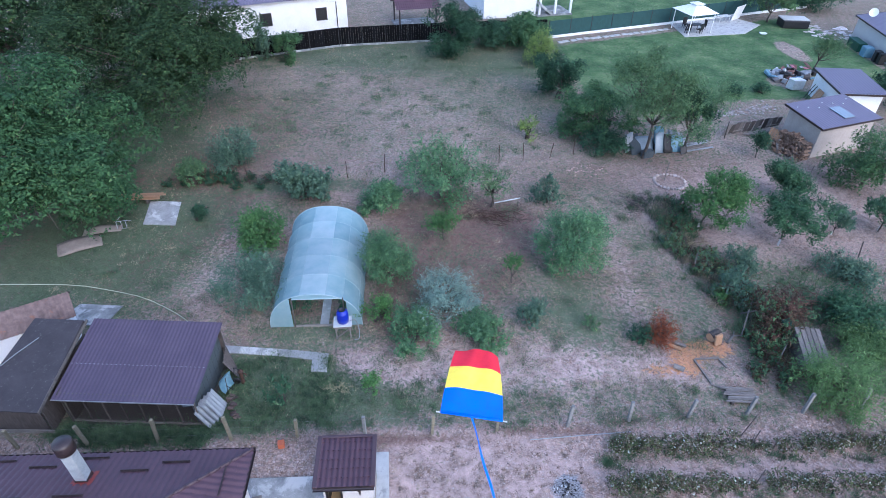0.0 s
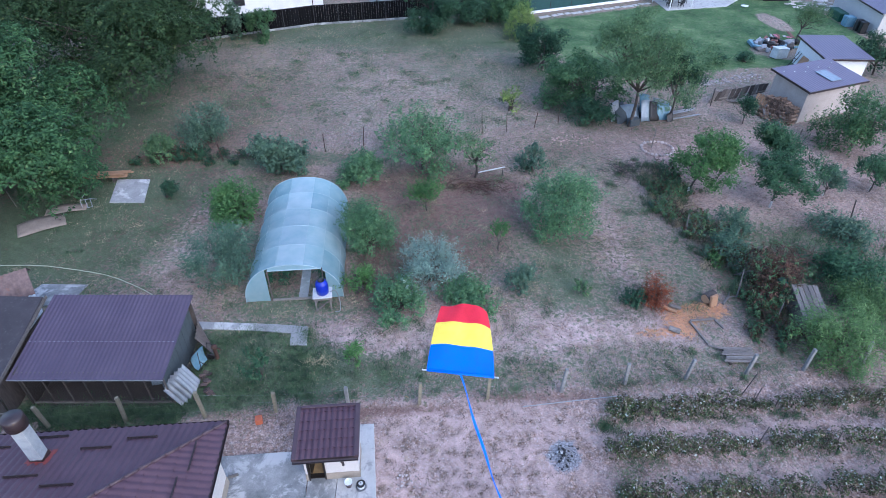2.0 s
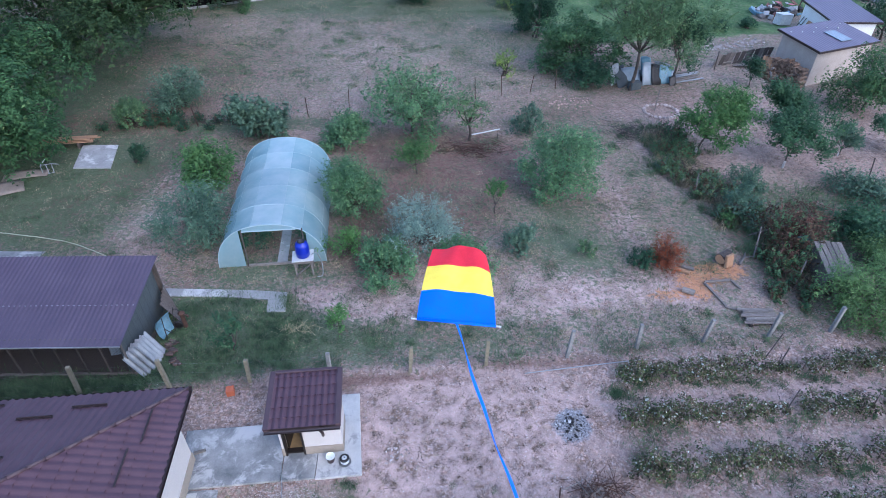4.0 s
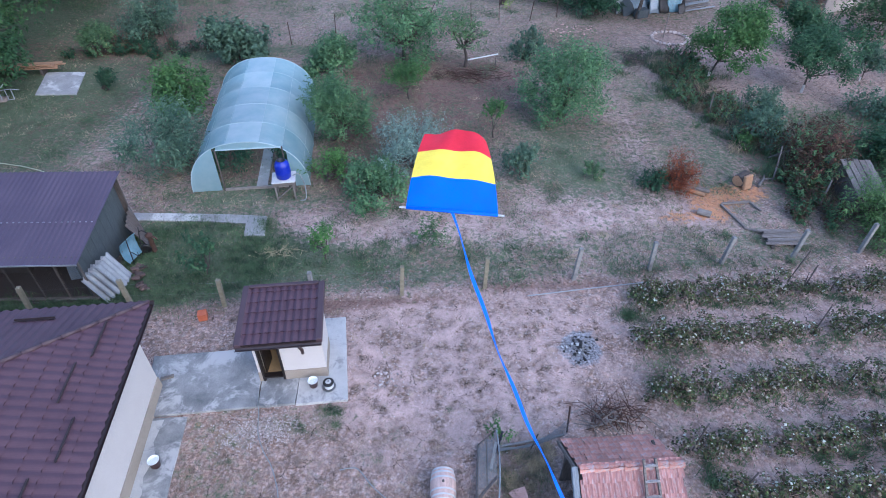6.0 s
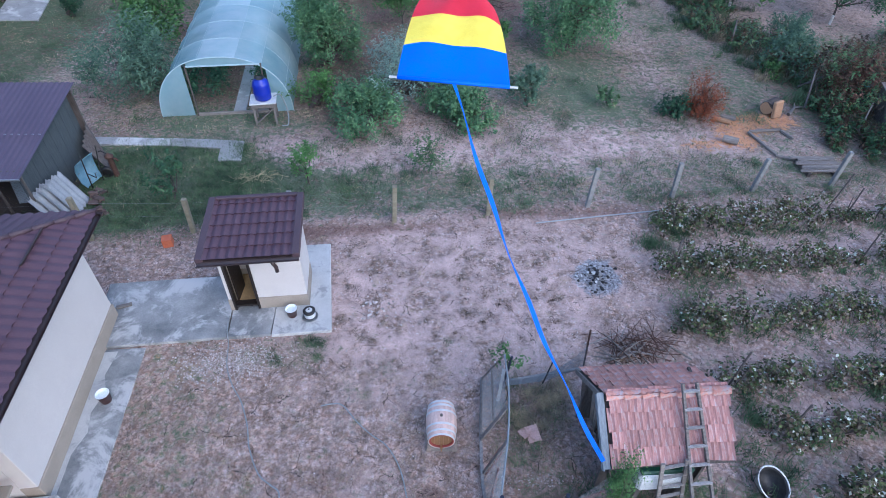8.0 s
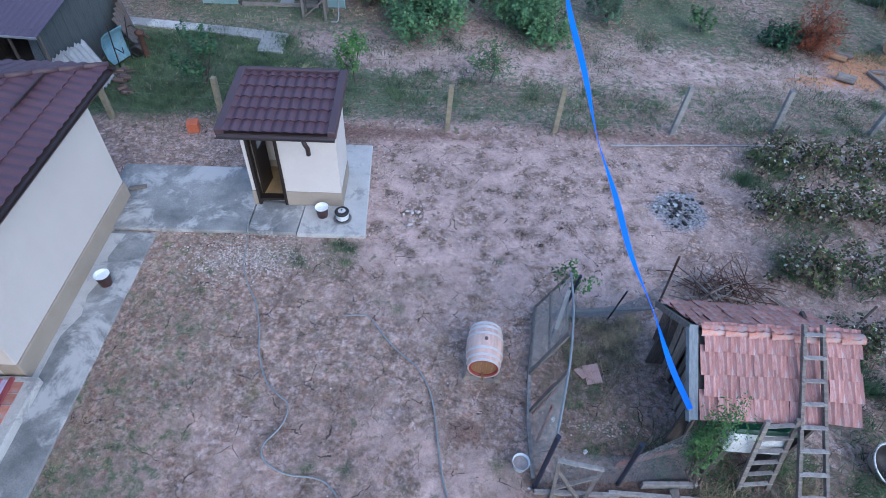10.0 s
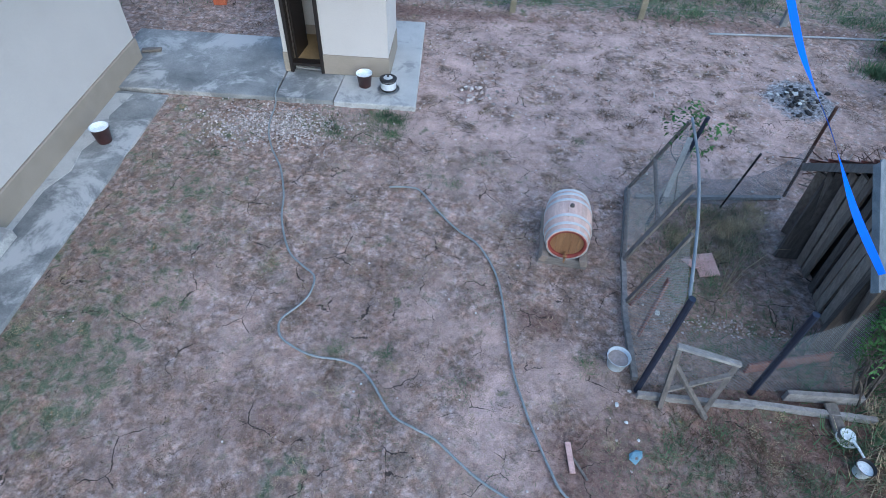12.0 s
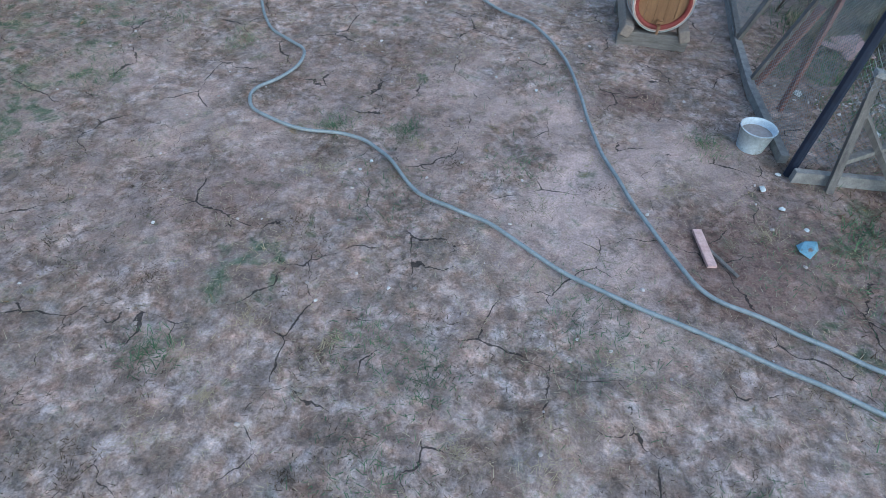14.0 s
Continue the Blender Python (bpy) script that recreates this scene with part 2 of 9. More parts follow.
M_FELT = surface("weathered_roofing_felt", (0.036, 0.032, 0.036), (0.06, 0.053, 0.058), 1.4, 0.95, 0.5, 35, spots=((0.12, 0.115, 0.11), 0.15, 9.0))
M_CONCRETE = surface("worn_concrete", (0.11, 0.12, 0.125), (0.34, 0.345, 0.34), 1.3, 0.85, 0.35, 45, depth=0.006, spots=((0.44, 0.44, 0.435), 0.5, 1.1))
M_CONCRETE2 = surface("pale_concrete", (0.40, 0.40, 0.385), (0.54, 0.54, 0.52), 1.8, 0.85, 0.3, 55, depth=0.005, spots=((0.28, 0.28, 0.28), 0.42, 2.2))
M_CEMENTPOST = surface("grey_cement_post", (0.17, 0.17, 0.165), (0.31, 0.305, 0.29), 5, 0.9, 0.4, 60)
M_YELLOWPOST = surface("lichened_fence_post", (0.17, 0.15, 0.10), (0.29, 0.26, 0.185), 6, 0.9, 0.4, 60)
M_FIREWOOD = surface("split_firewood", (0.13, 0.085, 0.06), (0.32, 0.22, 0.155), 5, 0.9, 0.5, 40, vary=0.4)
M_CREAM = surface("dull_cream_wall", (0.38, 0.335, 0.30), (0.46, 0.41, 0.37), 1.5, 0.9, 0.2, 60)
M_OLDWOOD = surface("silvered_old_wood", (0.10, 0.09, 0.083), (0.225, 0.205, 0.188), 3, 0.9, 0.6, 30, squeeze=(9, 9, 1.2), vary=0.25)
M_OLDWOOD_X = surface("silvered_old_plank", (0.125, 0.11, 0.098), (0.275, 0.25, 0.225), 3, 0.9, 0.6, 30, squeeze=(1.2, 9, 9), vary=0.25)
M_COOPWOOD = surface("brown_grey_weathered_plank", (0.14, 0.118, 0.10), (0.29, 0.25, 0.215), 3, 0.9, 0.6, 30, squeeze=(9, 9, 1.0), vary=0.3)
M_PALEWOOD = surface("sun_bleached_wood", (0.18, 0.17, 0.165), (0.35, 0.335, 0.32), 3, 0.9, 0.6, 30, squeeze=(5, 5, 5), vary=0.2)
M_BARGE = surface("blue_grey_weathered_board", (0.15, 0.175, 0.195), (0.28, 0.31, 0.33), 3, 0.9, 0.5, 40, squeeze=(9, 1.2, 3))
M_DARKWOOD = surface("weather_blackened_wood", (0.05, 0.042, 0.038), (0.13, 0.115, 0.105), 3, 0.9, 0.6, 30, squeeze=(8, 8, 1.0), vary=0.3)
M_NEWWOOD = surface("fresh_sawn_wood", (0.30, 0.17, 0.09), (0.44, 0.27, 0.16), 3, 0.8, 0.4, 40, squeeze=(1.2, 8, 8), vary=0.15)
M_BARK = surface("rough_bark", (0.045, 0.036, 0.03), (0.13, 0.105, 0.09), 7, 0.95, 0.9, 30, squeeze=(1, 1, 0.3), depth=0.02)
M_LIMEBARK = surface("limewashed_trunk", (0.42, 0.40, 0.38), (0.6, 0.58, 0.55), 6, 0.95, 0.6, 30)
M_TERRACOTTA = surface("old_clay_tile", (0.30, 0.135, 0.118), (0.42, 0.245, 0.225), 7, 0.85, 0.5, 40, squeeze=(4.5, 0.7, 1), vary=0.2, spots=((0.39, 0.31, 0.305), 0.36, 5.0), depth=0.004)
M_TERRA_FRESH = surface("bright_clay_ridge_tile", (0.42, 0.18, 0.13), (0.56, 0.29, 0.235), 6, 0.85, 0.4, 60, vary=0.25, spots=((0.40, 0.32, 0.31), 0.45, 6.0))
M_OLDBRICK = surface("weathered_brown_brick", (0.075, 0.055, 0.048), (0.14, 0.10, 0.088), 6, 0.9, 0.4, 60, vary=0.35)
M_BRICK = surface("orange_hollow_brick", (0.52, 0.13, 0.06), (0.66, 0.20, 0.10), 6, 0.85, 0.4, 60, vary=0.2)
M_OLDRUST = surface("grey_brown_rusty_sheet", (0.10, 0.065, 0.055), (0.20, 0.14, 0.125), 4, 0.8, 0.3, 60, spots=((0.22, 0.10, 0.06), 0.2, 3.0))
M_RUST = surface("rusted_steel", (0.055, 0.03, 0.024), (0.13, 0.07, 0.05), 12, 0.85, 0.4, 80, metal=0.2)
M_BLUESTEEL = surface("blue_black_painted_steel", (0.008, 0.012, 0.028), (0.018, 0.026, 0.05), 10, 0.5, 0.15, 90)
M_DARKSTEEL = surface("dark_steel", (0.02, 0.02, 0.022), (0.05, 0.048, 0.048), 10, 0.5, 0.15, 90, metal=0.4)
M_GALV = surface("galvanised_wire", (0.30, 0.31, 0.32), (0.45, 0.46, 0.47), 20, 0.5, 0.1, 90, metal=0.6)
M_NET = surface("dull_zinc_netting", (0.15, 0.17, 0.19), (0.24, 0.26, 0.28), 20, 0.6, 0.1, 90, metal=0.2)
M_HOSE = surface("faded_green_grey_hose", (0.185, 0.21, 0.22), (0.29, 0.315, 0.325), 9, 0.55, 0.1, 60)
M_YHOSE = surface("pale_yellow_hose", (0.46, 0.48, 0.34), (0.56, 0.57, 0.42), 9, 0.5, 0.1, 60)
M_STAVE = surface("pale_oak_stave", (0.56, 0.39, 0.33), (0.74, 0.56, 0.48), 3, 0.75, 0.35, 40, squeeze=(6, 1.0, 6), vary=0.12)
M_RUGPINK = surface("pink_woven_rug", (0.42, 0.13, 0.17), (0.52, 0.20, 0.24), 8, 0.95, 0.3, 90)
M_RUGLILAC = surface("lilac_woven_rug", (0.38, 0.32, 0.48), (0.5, 0.44, 0.6), 8, 0.95, 0.3, 90)
M_RUGRED = surface("dark_red_woven_rug", (0.20, 0.04, 0.05), (0.28, 0.07, 0.08), 8, 0.95, 0.3, 90)
M_HEADWOOD = surface("golden_oak_barrel_head", (0.20, 0.10, 0.045), (0.31, 0.17, 0.08), 3, 0.6, 0.3, 40, squeeze=(8, 8, 1))
M_REDRIM = surface("red_stained_wood", (0.19, 0.03, 0.025), (0.27, 0.05, 0.038), 9, 0.6, 0.2, 60)
M_HOOP = surface("zinc_barrel_hoop", (0.52, 0.52, 0.52), (0.66, 0.65, 0.64), 10, 0.5, 0.05, 90, metal=0.1)
M_ENAMEL = surface("white_enamel", (0.74, 0.80, 0.82), (0.82, 0.86, 0.88), 4, 0.3, 0.0, 40)
M_REDPOT = surface("dark_red_enamel", (0.034, 0.016, 0.016), (0.058, 0.023, 0.022), 5, 0.35, 0.0, 40)
M_TUB = surface("milky_plastic", (0.52, 0.57, 0.60), (0.66, 0.70, 0.73), 5, 0.35, 0.1, 40, spots=((0.36, 0.36, 0.34), 0.3, 7.0))
M_BASIN = surface("chipped_white_enamel", (0.50, 0.52, 0.52), (0.72, 0.73, 0.72), 5, 0.4, 0.1, 40, spots=((0.06, 0.06, 0.065), 0.6, 5.0))
M_WHITEPL = surface("greyed_white_plastic", (0.46, 0.48, 0.475), (0.62, 0.63, 0.62), 5, 0.5, 0.1, 40)
M_BLUEBARREL = surface("blue_plastic_drum", (0.006, 0.018, 0.28), (0.012, 0.032, 0.40), 3, 0.35, 0.05, 40)
M_BLUEPAINT = surface("faded_light_blue_paint", (0.10, 0.22, 0.29), (0.20, 0.34, 0.42), 6, 0.55, 0.15, 60, spots=((0.16, 0.11, 0.09), 0.2, 8.0))
M_GREENPAINT = surface("grey_green_painted_board", (0.045, 0.058, 0.064), (0.085, 0.1, 0.106), 3, 0.8, 0.3, 30, squeeze=(8, 8, 1))
M_DKGREEN = surface("dark_green_plastic", (0.006, 0.05, 0.03), (0.012, 0.085, 0.05), 4, 0.5, 0.1, 40)
M_SCREEN = surface("dark_green_fence_netting", (0.012, 0.05, 0.05), (0.022, 0.075, 0.07), 2, 0.8, 0.2, 60)
M_BLACKFENCE = surface("black_board_fence", (0.004, 0.004, 0.005), (0.009, 0.009, 0.01), 2, 0.85, 0.2, 40, vary=0.3)
M_TILE.node_tree.nodes["Principled BSDF"].inputs["Specular IOR Level"].default_value = 0.3
for dull in (M_BLACKFENCE,):
    dull.node_tree.nodes["Principled BSDF"].inputs["Specular IOR Level"].default_value = 0.1
M_CARDBOARD = surface("damp_fibreboard", (0.24, 0.19, 0.155), (0.33, 0.27, 0.225), 3, 0.9, 0.2, 50)
M_STONE = surface("pale_rubble_stone", (0.30, 0.28, 0.265), (0.52, 0.50, 0.48), 8, 0.9, 0.6, 40, vary=0.3, island=0.3)
M_GRAVEL = surface("pale_crushed_gravel", (0.33, 0.30, 0.285), (0.50, 0.47, 0.45), 9, 0.9, 0.5, 60, island=0.45)
M_CHARCOAL = surface("charred_lump", (0.012, 0.012, 0.013), (0.06, 0.06, 0.062), 20, 0.9, 0.6, 60, vary=0.5)
M_SHEETWHITE = surface("pale_fibre_cement_sheet", (0.24, 0.255, 0.27), (0.37, 0.39, 0.40), 3, 0.85, 0.3, 50)
M_REDWOOD = surface("reddish_weathered_board", (0.14, 0.058, 0.046), (0.24, 0.118, 0.096), 5, 0.85, 0.4, 40, squeeze=(4, 4, 1))
M_PINKROCK = surface("broken_pink_tile", (0.50, 0.30, 0.26), (0.62, 0.42, 0.38), 8, 0.85, 0.3, 40)
M_CANVAS = surface("white_canopy_fabric", (0.78, 0.80, 0.78), (0.86, 0.87, 0.85), 2, 0.85, 0.1, 60)
M_WHITEPAINT = surface("white_paint", (0.74, 0.74, 0.74), (0.82, 0.82, 0.82), 3, 0.6, 0.05, 60)
M_BLACK = surface("black_plastic", (0.008, 0.008, 0.009), (0.02, 0.02, 0.022), 5, 0.45, 0.1, 60)
M_ROOFGREY = surface("grey_violet_sheet_roof", (0.125, 0.112, 0.16), (0.17, 0.15, 0.205), 0.8, 0.5, 0.1, 40)
M_INTERIOR = surface("brown_stained_door", (0.011, 0.008, 0.007), (0.02, 0.014, 0.011), 5, 0.5, 0.2, 50, squeeze=(6, 6, 1))
M_FLOORTAN = surface("ochre_board_floor", (0.26, 0.17, 0.075), (0.36, 0.25, 0.12), 4, 0.7, 0.2, 50)
M_GLASSY = surface("grey_pane", (0.20, 0.25, 0.29), (0.28, 0.33, 0.38), 2, 0.15, 0.0, 40)
M_FLAGBLUE = surface("blue_flag_cloth", (0.0, 0.105, 0.68), (0.0, 0.14, 0.82), 3, 0.75, 0.15, 200, depth=0.002)
M_FLAGYELLOW = surface("yellow_flag_cloth", (0.80, 0.62, 0.06), (0.88, 0.72, 0.10), 3, 0.75, 0.15, 200, depth=0.002)
M_FLAGRED = surface("red_flag_cloth", (0.62, 0.01, 0.03), (0.72, 0.02, 0.05), 3, 0.75, 0.15, 200, depth=0.002)
M_STRAWHEAP = surface("yellow_straw", (0.34, 0.29, 0.16), (0.52, 0.46, 0.28), 9, 0.9, 0.2, 60)
M_STRAW = leafy("straw_blades", [(0.0, (0.20, 0.15, 0.10)), (0.5, (0.34, 0.28, 0.21)), (1.0, (0.50, 0.44, 0.36))], 0.9, 0.2)
M_BLADE = leafy("grass_blades", [(0.0, (0.06, 0.092, 0.056)), (0.6, (0.12, 0.172, 0.092)), (1.0, (0.27, 0.25, 0.17))], 0.8, 0.3)

L_BIGWALNUT = leafy("old_walnut_leaves", [(0.0, (0.018, 0.05, 0.026)), (0.6, (0.052, 0.118, 0.052)), (0.93, (0.11, 0.19, 0.08)), (1.0, (0.19, 0.18, 0.08))])
L_OLDWALNUT = leafy("dusky_walnut_leaves", [(0.0, (0.014, 0.034, 0.018)), (0.6, (0.036, 0.074, 0.034)), (0.93, (0.08, 0.12, 0.05)), (1.0, (0.2, 0.17, 0.07))])
L_WALNUT = leafy("walnut_leaves", [(0.0, (0.030, 0.067, 0.036)), (0.6, (0.072, 0.141, 0.067)), (0.93, (0.122, 0.201, 0.090)), (1.0, (0.274, 0.250, 0.111))])
L_FRESH = leafy("fresh_green_leaves", [(0.0, (0.054, 0.112, 0.040)), (0.6, (0.109, 0.201, 0.069)), (1.0, (0.201, 0.281, 0.119))])
L_BRIGHT = leafy("bright_young_leaves", [(0.0, (0.07, 0.15, 0.05)), (0.6, (0.15, 0.28, 0.085)), (1.0, (0.27, 0.38, 0.16))])
L_FEATHER = leafy("feathery_yellow_green_leaves", [(0.0, (0.075, 0.13, 0.05)), (0.6, (0.15, 0.225, 0.085)), (1.0, (0.26, 0.33, 0.15))])
L_DEEP = leafy("deep_green_leaves", [(0.0, (0.023, 0.059, 0.037)), (0.6, (0.054, 0.111, 0.063)), (1.0, (0.119, 0.173, 0.105))])
L_CHERRY = leafy("cherry_leaves", [(0.0, (0.05, 0.112, 0.055)), (0.6, (0.112, 0.212, 0.104)), (0.95, (0.19, 0.29, 0.15)), (1.0, (0.36, 0.34, 0.16))])
L_MIDGREEN = leafy("orchard_green_leaves", [(0.0, (0.036, 0.084, 0.045)), (0.6, (0.08, 0.152, 0.08)), (1.0, (0.16, 0.225, 0.125))])
L_BRUSH = leafy("dry_reddish_brush", [(0.0, (0.06, 0.028, 0.022)), (0.6, (0.17, 0.09, 0.075)), (1.0, (0.30, 0.19, 0.16))])
L_GREY = leafy("grey_green_leaves", [(0.0, (0.072, 0.115, 0.079)), (0.6, (0.135, 0.195, 0.135)), (1.0, (0.239, 0.296, 0.208))])
L_SILVER = leafy("silver_leaves", [(0.0, (0.13, 0.175, 0.148)), (0.6, (0.265, 0.325, 0.285)), (1.0, (0.47, 0.53, 0.465))])
L_ORCHARD = leafy("orchard_leaves", [(0.0, (0.051, 0.105, 0.049)), (0.6, (0.109, 0.188, 0.091)), (0.92, (0.183, 0.254, 0.125)), (1.0, (0.365, 0.319, 0.135))])
L_PALE = leafy("yellowing_leaves", [(0.0, (0.151, 0.201, 0.061)), (0.6, (0.281, 0.339, 0.104)), (1.0, (0.481, 0.489, 0.157))])
L_VINE = leafy("autumn_vine_leaves", [(0.0, (0.05, 0.036, 0.028)), (0.22, (0.17, 0.1, 0.075)), (0.38, (0.055, 0.085, 0.04)), (0.58, (0.17, 0.165, 0.07)), (0.72, (0.085, 0.125, 0.052)), (0.82, (0.24, 0.16, 0.11)), (0.92, (0.36, 0.28, 0.235)), (1.0, (0.72, 0.67, 0.64))], even=0.0)
L_RED = leafy("dead_red_needles", [(0.0, (0.10, 0.025, 0.014)), (0.6, (0.24, 0.07, 0.035)), (1.0, (0.38, 0.14, 0.08))])
L_DRY = leafy("dry_brown_leaves", [(0.0, (0.04, 0.026, 0.02)), (0.6, (0.105, 0.07, 0.05)), (1.0, (0.22, 0.16, 0.12))])


def film_material(name, dark, light, clear):
    m, nt, bsdf = node_material(name)
    vec = coords(nt)
    col = ramp(nt, noise_node(nt, vec, 1.2, 4), [(0.3, dark), (0.7, light)])
    info = nt.nodes.new("ShaderNodeObjectInfo").outputs["Random"]
    col = mixc(nt, 1.0, col, ramp(nt, info, [(0.0, (0.84, 0.88, 0.9)), (1.0, (1.16, 1.12, 1.1))]), "MULTIPLY")
    nt.links.new(col, bsdf.inputs["Base Color"])
    bsdf.inputs["Roughness"].default_value = 0.22
    bsdf.inputs["Specular IOR Level"].default_value = 0.9
    bump(nt, noise_node(nt, coords(nt, (1, 6, 1)), 5, 3), 0.25, 0.02, bsdf)
    tl = nt.nodes.new("ShaderNodeBsdfTranslucent")
    nt.links.new(col, tl.inputs["Color"])
    m1 = nt.nodes.new("ShaderNodeMixShader")
    m1.inputs[0].default_value = 0.4
    nt.links.new(bsdf.outputs[0], m1.inputs[1])
    nt.links.new(tl.outputs[0], m1.inputs[2])
    tp = nt.nodes.new("ShaderNodeBsdfTransparent")
    tp.inputs["Color"].default_value = (0.8, 0.95, 0.97, 1)
    m2 = nt.nodes.new("ShaderNodeMixShader")
    m2.inputs[0].default_value = clear
    nt.links.new(m1.outputs[0], m2.inputs[1])
    nt.links.new(tp.outputs[0], m2.inputs[2])
    nt.links.new(m2.outputs[0], nt.nodes["Material Output"].inputs["Surface"])
    return m


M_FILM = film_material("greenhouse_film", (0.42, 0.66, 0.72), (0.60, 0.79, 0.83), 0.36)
# paler crown film: sky sheen along the top is put into its colour
M_FILMTOP = film_material("crown_sheen_greenhouse_film", (0.50, 0.71, 0.76), (0.68, 0.83, 0.87), 0.27)
M_FILMTUBE = surface("blue_white_tube", (0.34, 0.46, 0.49), (0.46, 0.57, 0.60), 6, 0.5, 0.05, 60)


# ---- builders ----
def turn(rx=0, ry=0, rz=0):
    return np.array(Euler((radians(rx), radians(ry), radians(rz))).to_matrix())


class Geo:
    """Collects vertices and faces of one mesh."""

    def __init__(self):
        self.v, self.f, self.n = [], [], 0

    def add(self, verts, faces):
        verts = np.asarray(verts, float).reshape(-1, 3)
        self.v.append(verts)
        self.f += [tuple(i + self.n for i in f) for f in faces]
        self.n += len(verts)
        return self

    def box(self, centre, size, rx=0, ry=0, rz=0, ch=0.0):
        h = np.array(size, float) / 2
        m = turn(rx, ry, rz)
        if ch <= 0:
            s = np.array([[x, y, z] for x in (-1, 1) for y in (-1, 1) for z in (-1, 1)], float) * h
            fs = [(0, 1, 3, 2), (4, 6, 7, 5), (0, 4, 5, 1), (2, 3, 7, 6), (0, 2, 6, 4), (1, 5, 7, 3)]
            return self.add(s @ m.T + centre, fs)
        c = min(ch, h.min() * 0.9)
        vs, ix = [], {}
        for x in (-1, 1):
            for y in (-1, 1):
                for z in (-1, 1):
                    for a in range(3):
                        p = np.array([x, y, z], float) * (h - c)
                        p[a] = (x, y, z)[a] * h[a]
                        ix[x, y, z, a] = len(vs)
                        vs.append(p)
        fs = []
        for a in range(3):
            b, d = (a + 1) % 3, (a + 2) % 3
            for s in (-1, 1):
                def key(q, r):
                    k = [0, 0, 0]
                    k[a], k[b], k[d] = s, q, r
                    return tuple(k)
                loop = [ix[(*key(-1, -1), a)], ix[(*key(1, -1), a)], ix[(*key(1, 1), a)], ix[(*key(-1, 1), a)]]
                fs.append(tuple(loop if s > 0 else loop[::-1]))
                for r in (-1, 1):
                    k1, k2 = key(s, r), key(-s, r)
            for q in (-1, 1):
                for r in (-1, 1):
                    k1, k2 = [0, 0, 0], [0, 0, 0]
                    k1[a], k1[b], k1[d] = -1, q, r
                    k2[a], k2[b], k2[d] = 1, q, r
                    k1, k2 = tuple(k1), tuple(k2)
                    fs.append((ix[(*k1, b)], ix[(*k2, b)], ix[(*k2, d)], ix[(*k1, d)]))
        for x in (-1, 1):
            for y in (-1, 1):
                for z in (-1, 1):
                    fs.append(tuple(ix[x, y, z, a] for a in range(3)))
        return self.add(np.array(vs) @ m.T + centre, fs)

    def tube(self, pts, radius, n=8, cap=True):
        pts = np.asarray(pts, float)
        r = np.broadcast_to(np.asarray(radius, float), (len(pts),))
        tang = np.gradient(pts, axis=0)
        tang /= np.linalg.norm(tang, axis=1)[:, None] + 1e-9
        ref = np.array([0, 0, 1.0]) if abs(tang[:, 2]).mean() < 0.9 else np.array([1.0, 0, 0])
        ang = np.linspace(0, 2 * np.pi, n, endpoint=False)
        rings = []
        for p, t, q in zip(pts, tang, r):
            a = np.cross(t, ref)
            a /= np.linalg.norm(a) + 1e-9
            b = np.cross(t, a)
            rings.append(p + q * (np.cos(ang)[:, None] * a + np.sin(ang)[:, None] * b))
        fs = [(i * n + j, i * n + (j + 1) % n, (i + 1) * n + (j + 1) % n, (i + 1) * n + j) for i in range(len(pts) - 1) for j in range(n)]
        if cap:
            fs += [tuple(range(n))[::-1], tuple(range((len(pts) - 1) * n, len(pts) * n))]
        return self.add(np.concatenate(rings), fs)

    def lathe(self, profile, n=24, centre=(0, 0, 0), m=None, close=False):
        ang = np.linspace(0, 2 * np.pi, n, endpoint=False)
        vs = np.array([[r * np.cos(a), r * np.sin(a), z] for r, z in profile for a in ang])
        if m is not None:
            vs = vs @ np.asarray(m).T
        k = len(profile)
        fs = [(i * n + j, i * n + (j + 1) % n, (i + 1) * n + (j + 1) % n, (i + 1) * n + j) for i in range(k - 1) for j in range(n)]
        if close:
            fs += [tuple(range(n))[::-1], tuple(range((k - 1) * n, k * n))]
        return self.add(vs + np.array(centre), fs)

    def grid(self, pts):
        """A sheet from an array of shape (rows, columns, 3)."""
        pts = np.asarray(pts, float)
        a, b = pts.shape[:2]
        return self.add(pts, [(i * b + j, i * b + j + 1, (i + 1) * b + j + 1, (i + 1) * b + j) for i in range(a - 1) for j in range(b - 1)])

    def rock(self, centre, size, rng, n=2):
        t = (1 + 5 ** 0.5) / 2
        v = np.array([(-1, t, 0), (1, t, 0), (-1, -t, 0), (1, -t, 0), (0, -1, t), (0, 1, t), (0, -1, -t), (0, 1, -t), (t, 0, -1), (t, 0, 1), (-t, 0, -1), (-t, 0, 1)], float) / 1.9
        fs = [(0, 11, 5), (0, 5, 1), (0, 1, 7), (0, 7, 10), (0, 10, 11), (1, 5, 9), (5, 11, 4), (11, 10, 2), (10, 7, 6), (7, 1, 8),
              (3, 9, 4), (3, 4, 2), (3, 2, 6), (3, 6, 8), (3, 8, 9), (4, 9, 5), (2, 4, 11), (6, 2, 10), (8, 6, 7), (9, 8, 1)]
        v = v * (1 + rng.uniform(-0.28, 0.28, (12, 1)))
        return self.add(v * np.array(size) / 2 @ turn(0, 0, rng.uniform(0, 360)).T + centre, fs)

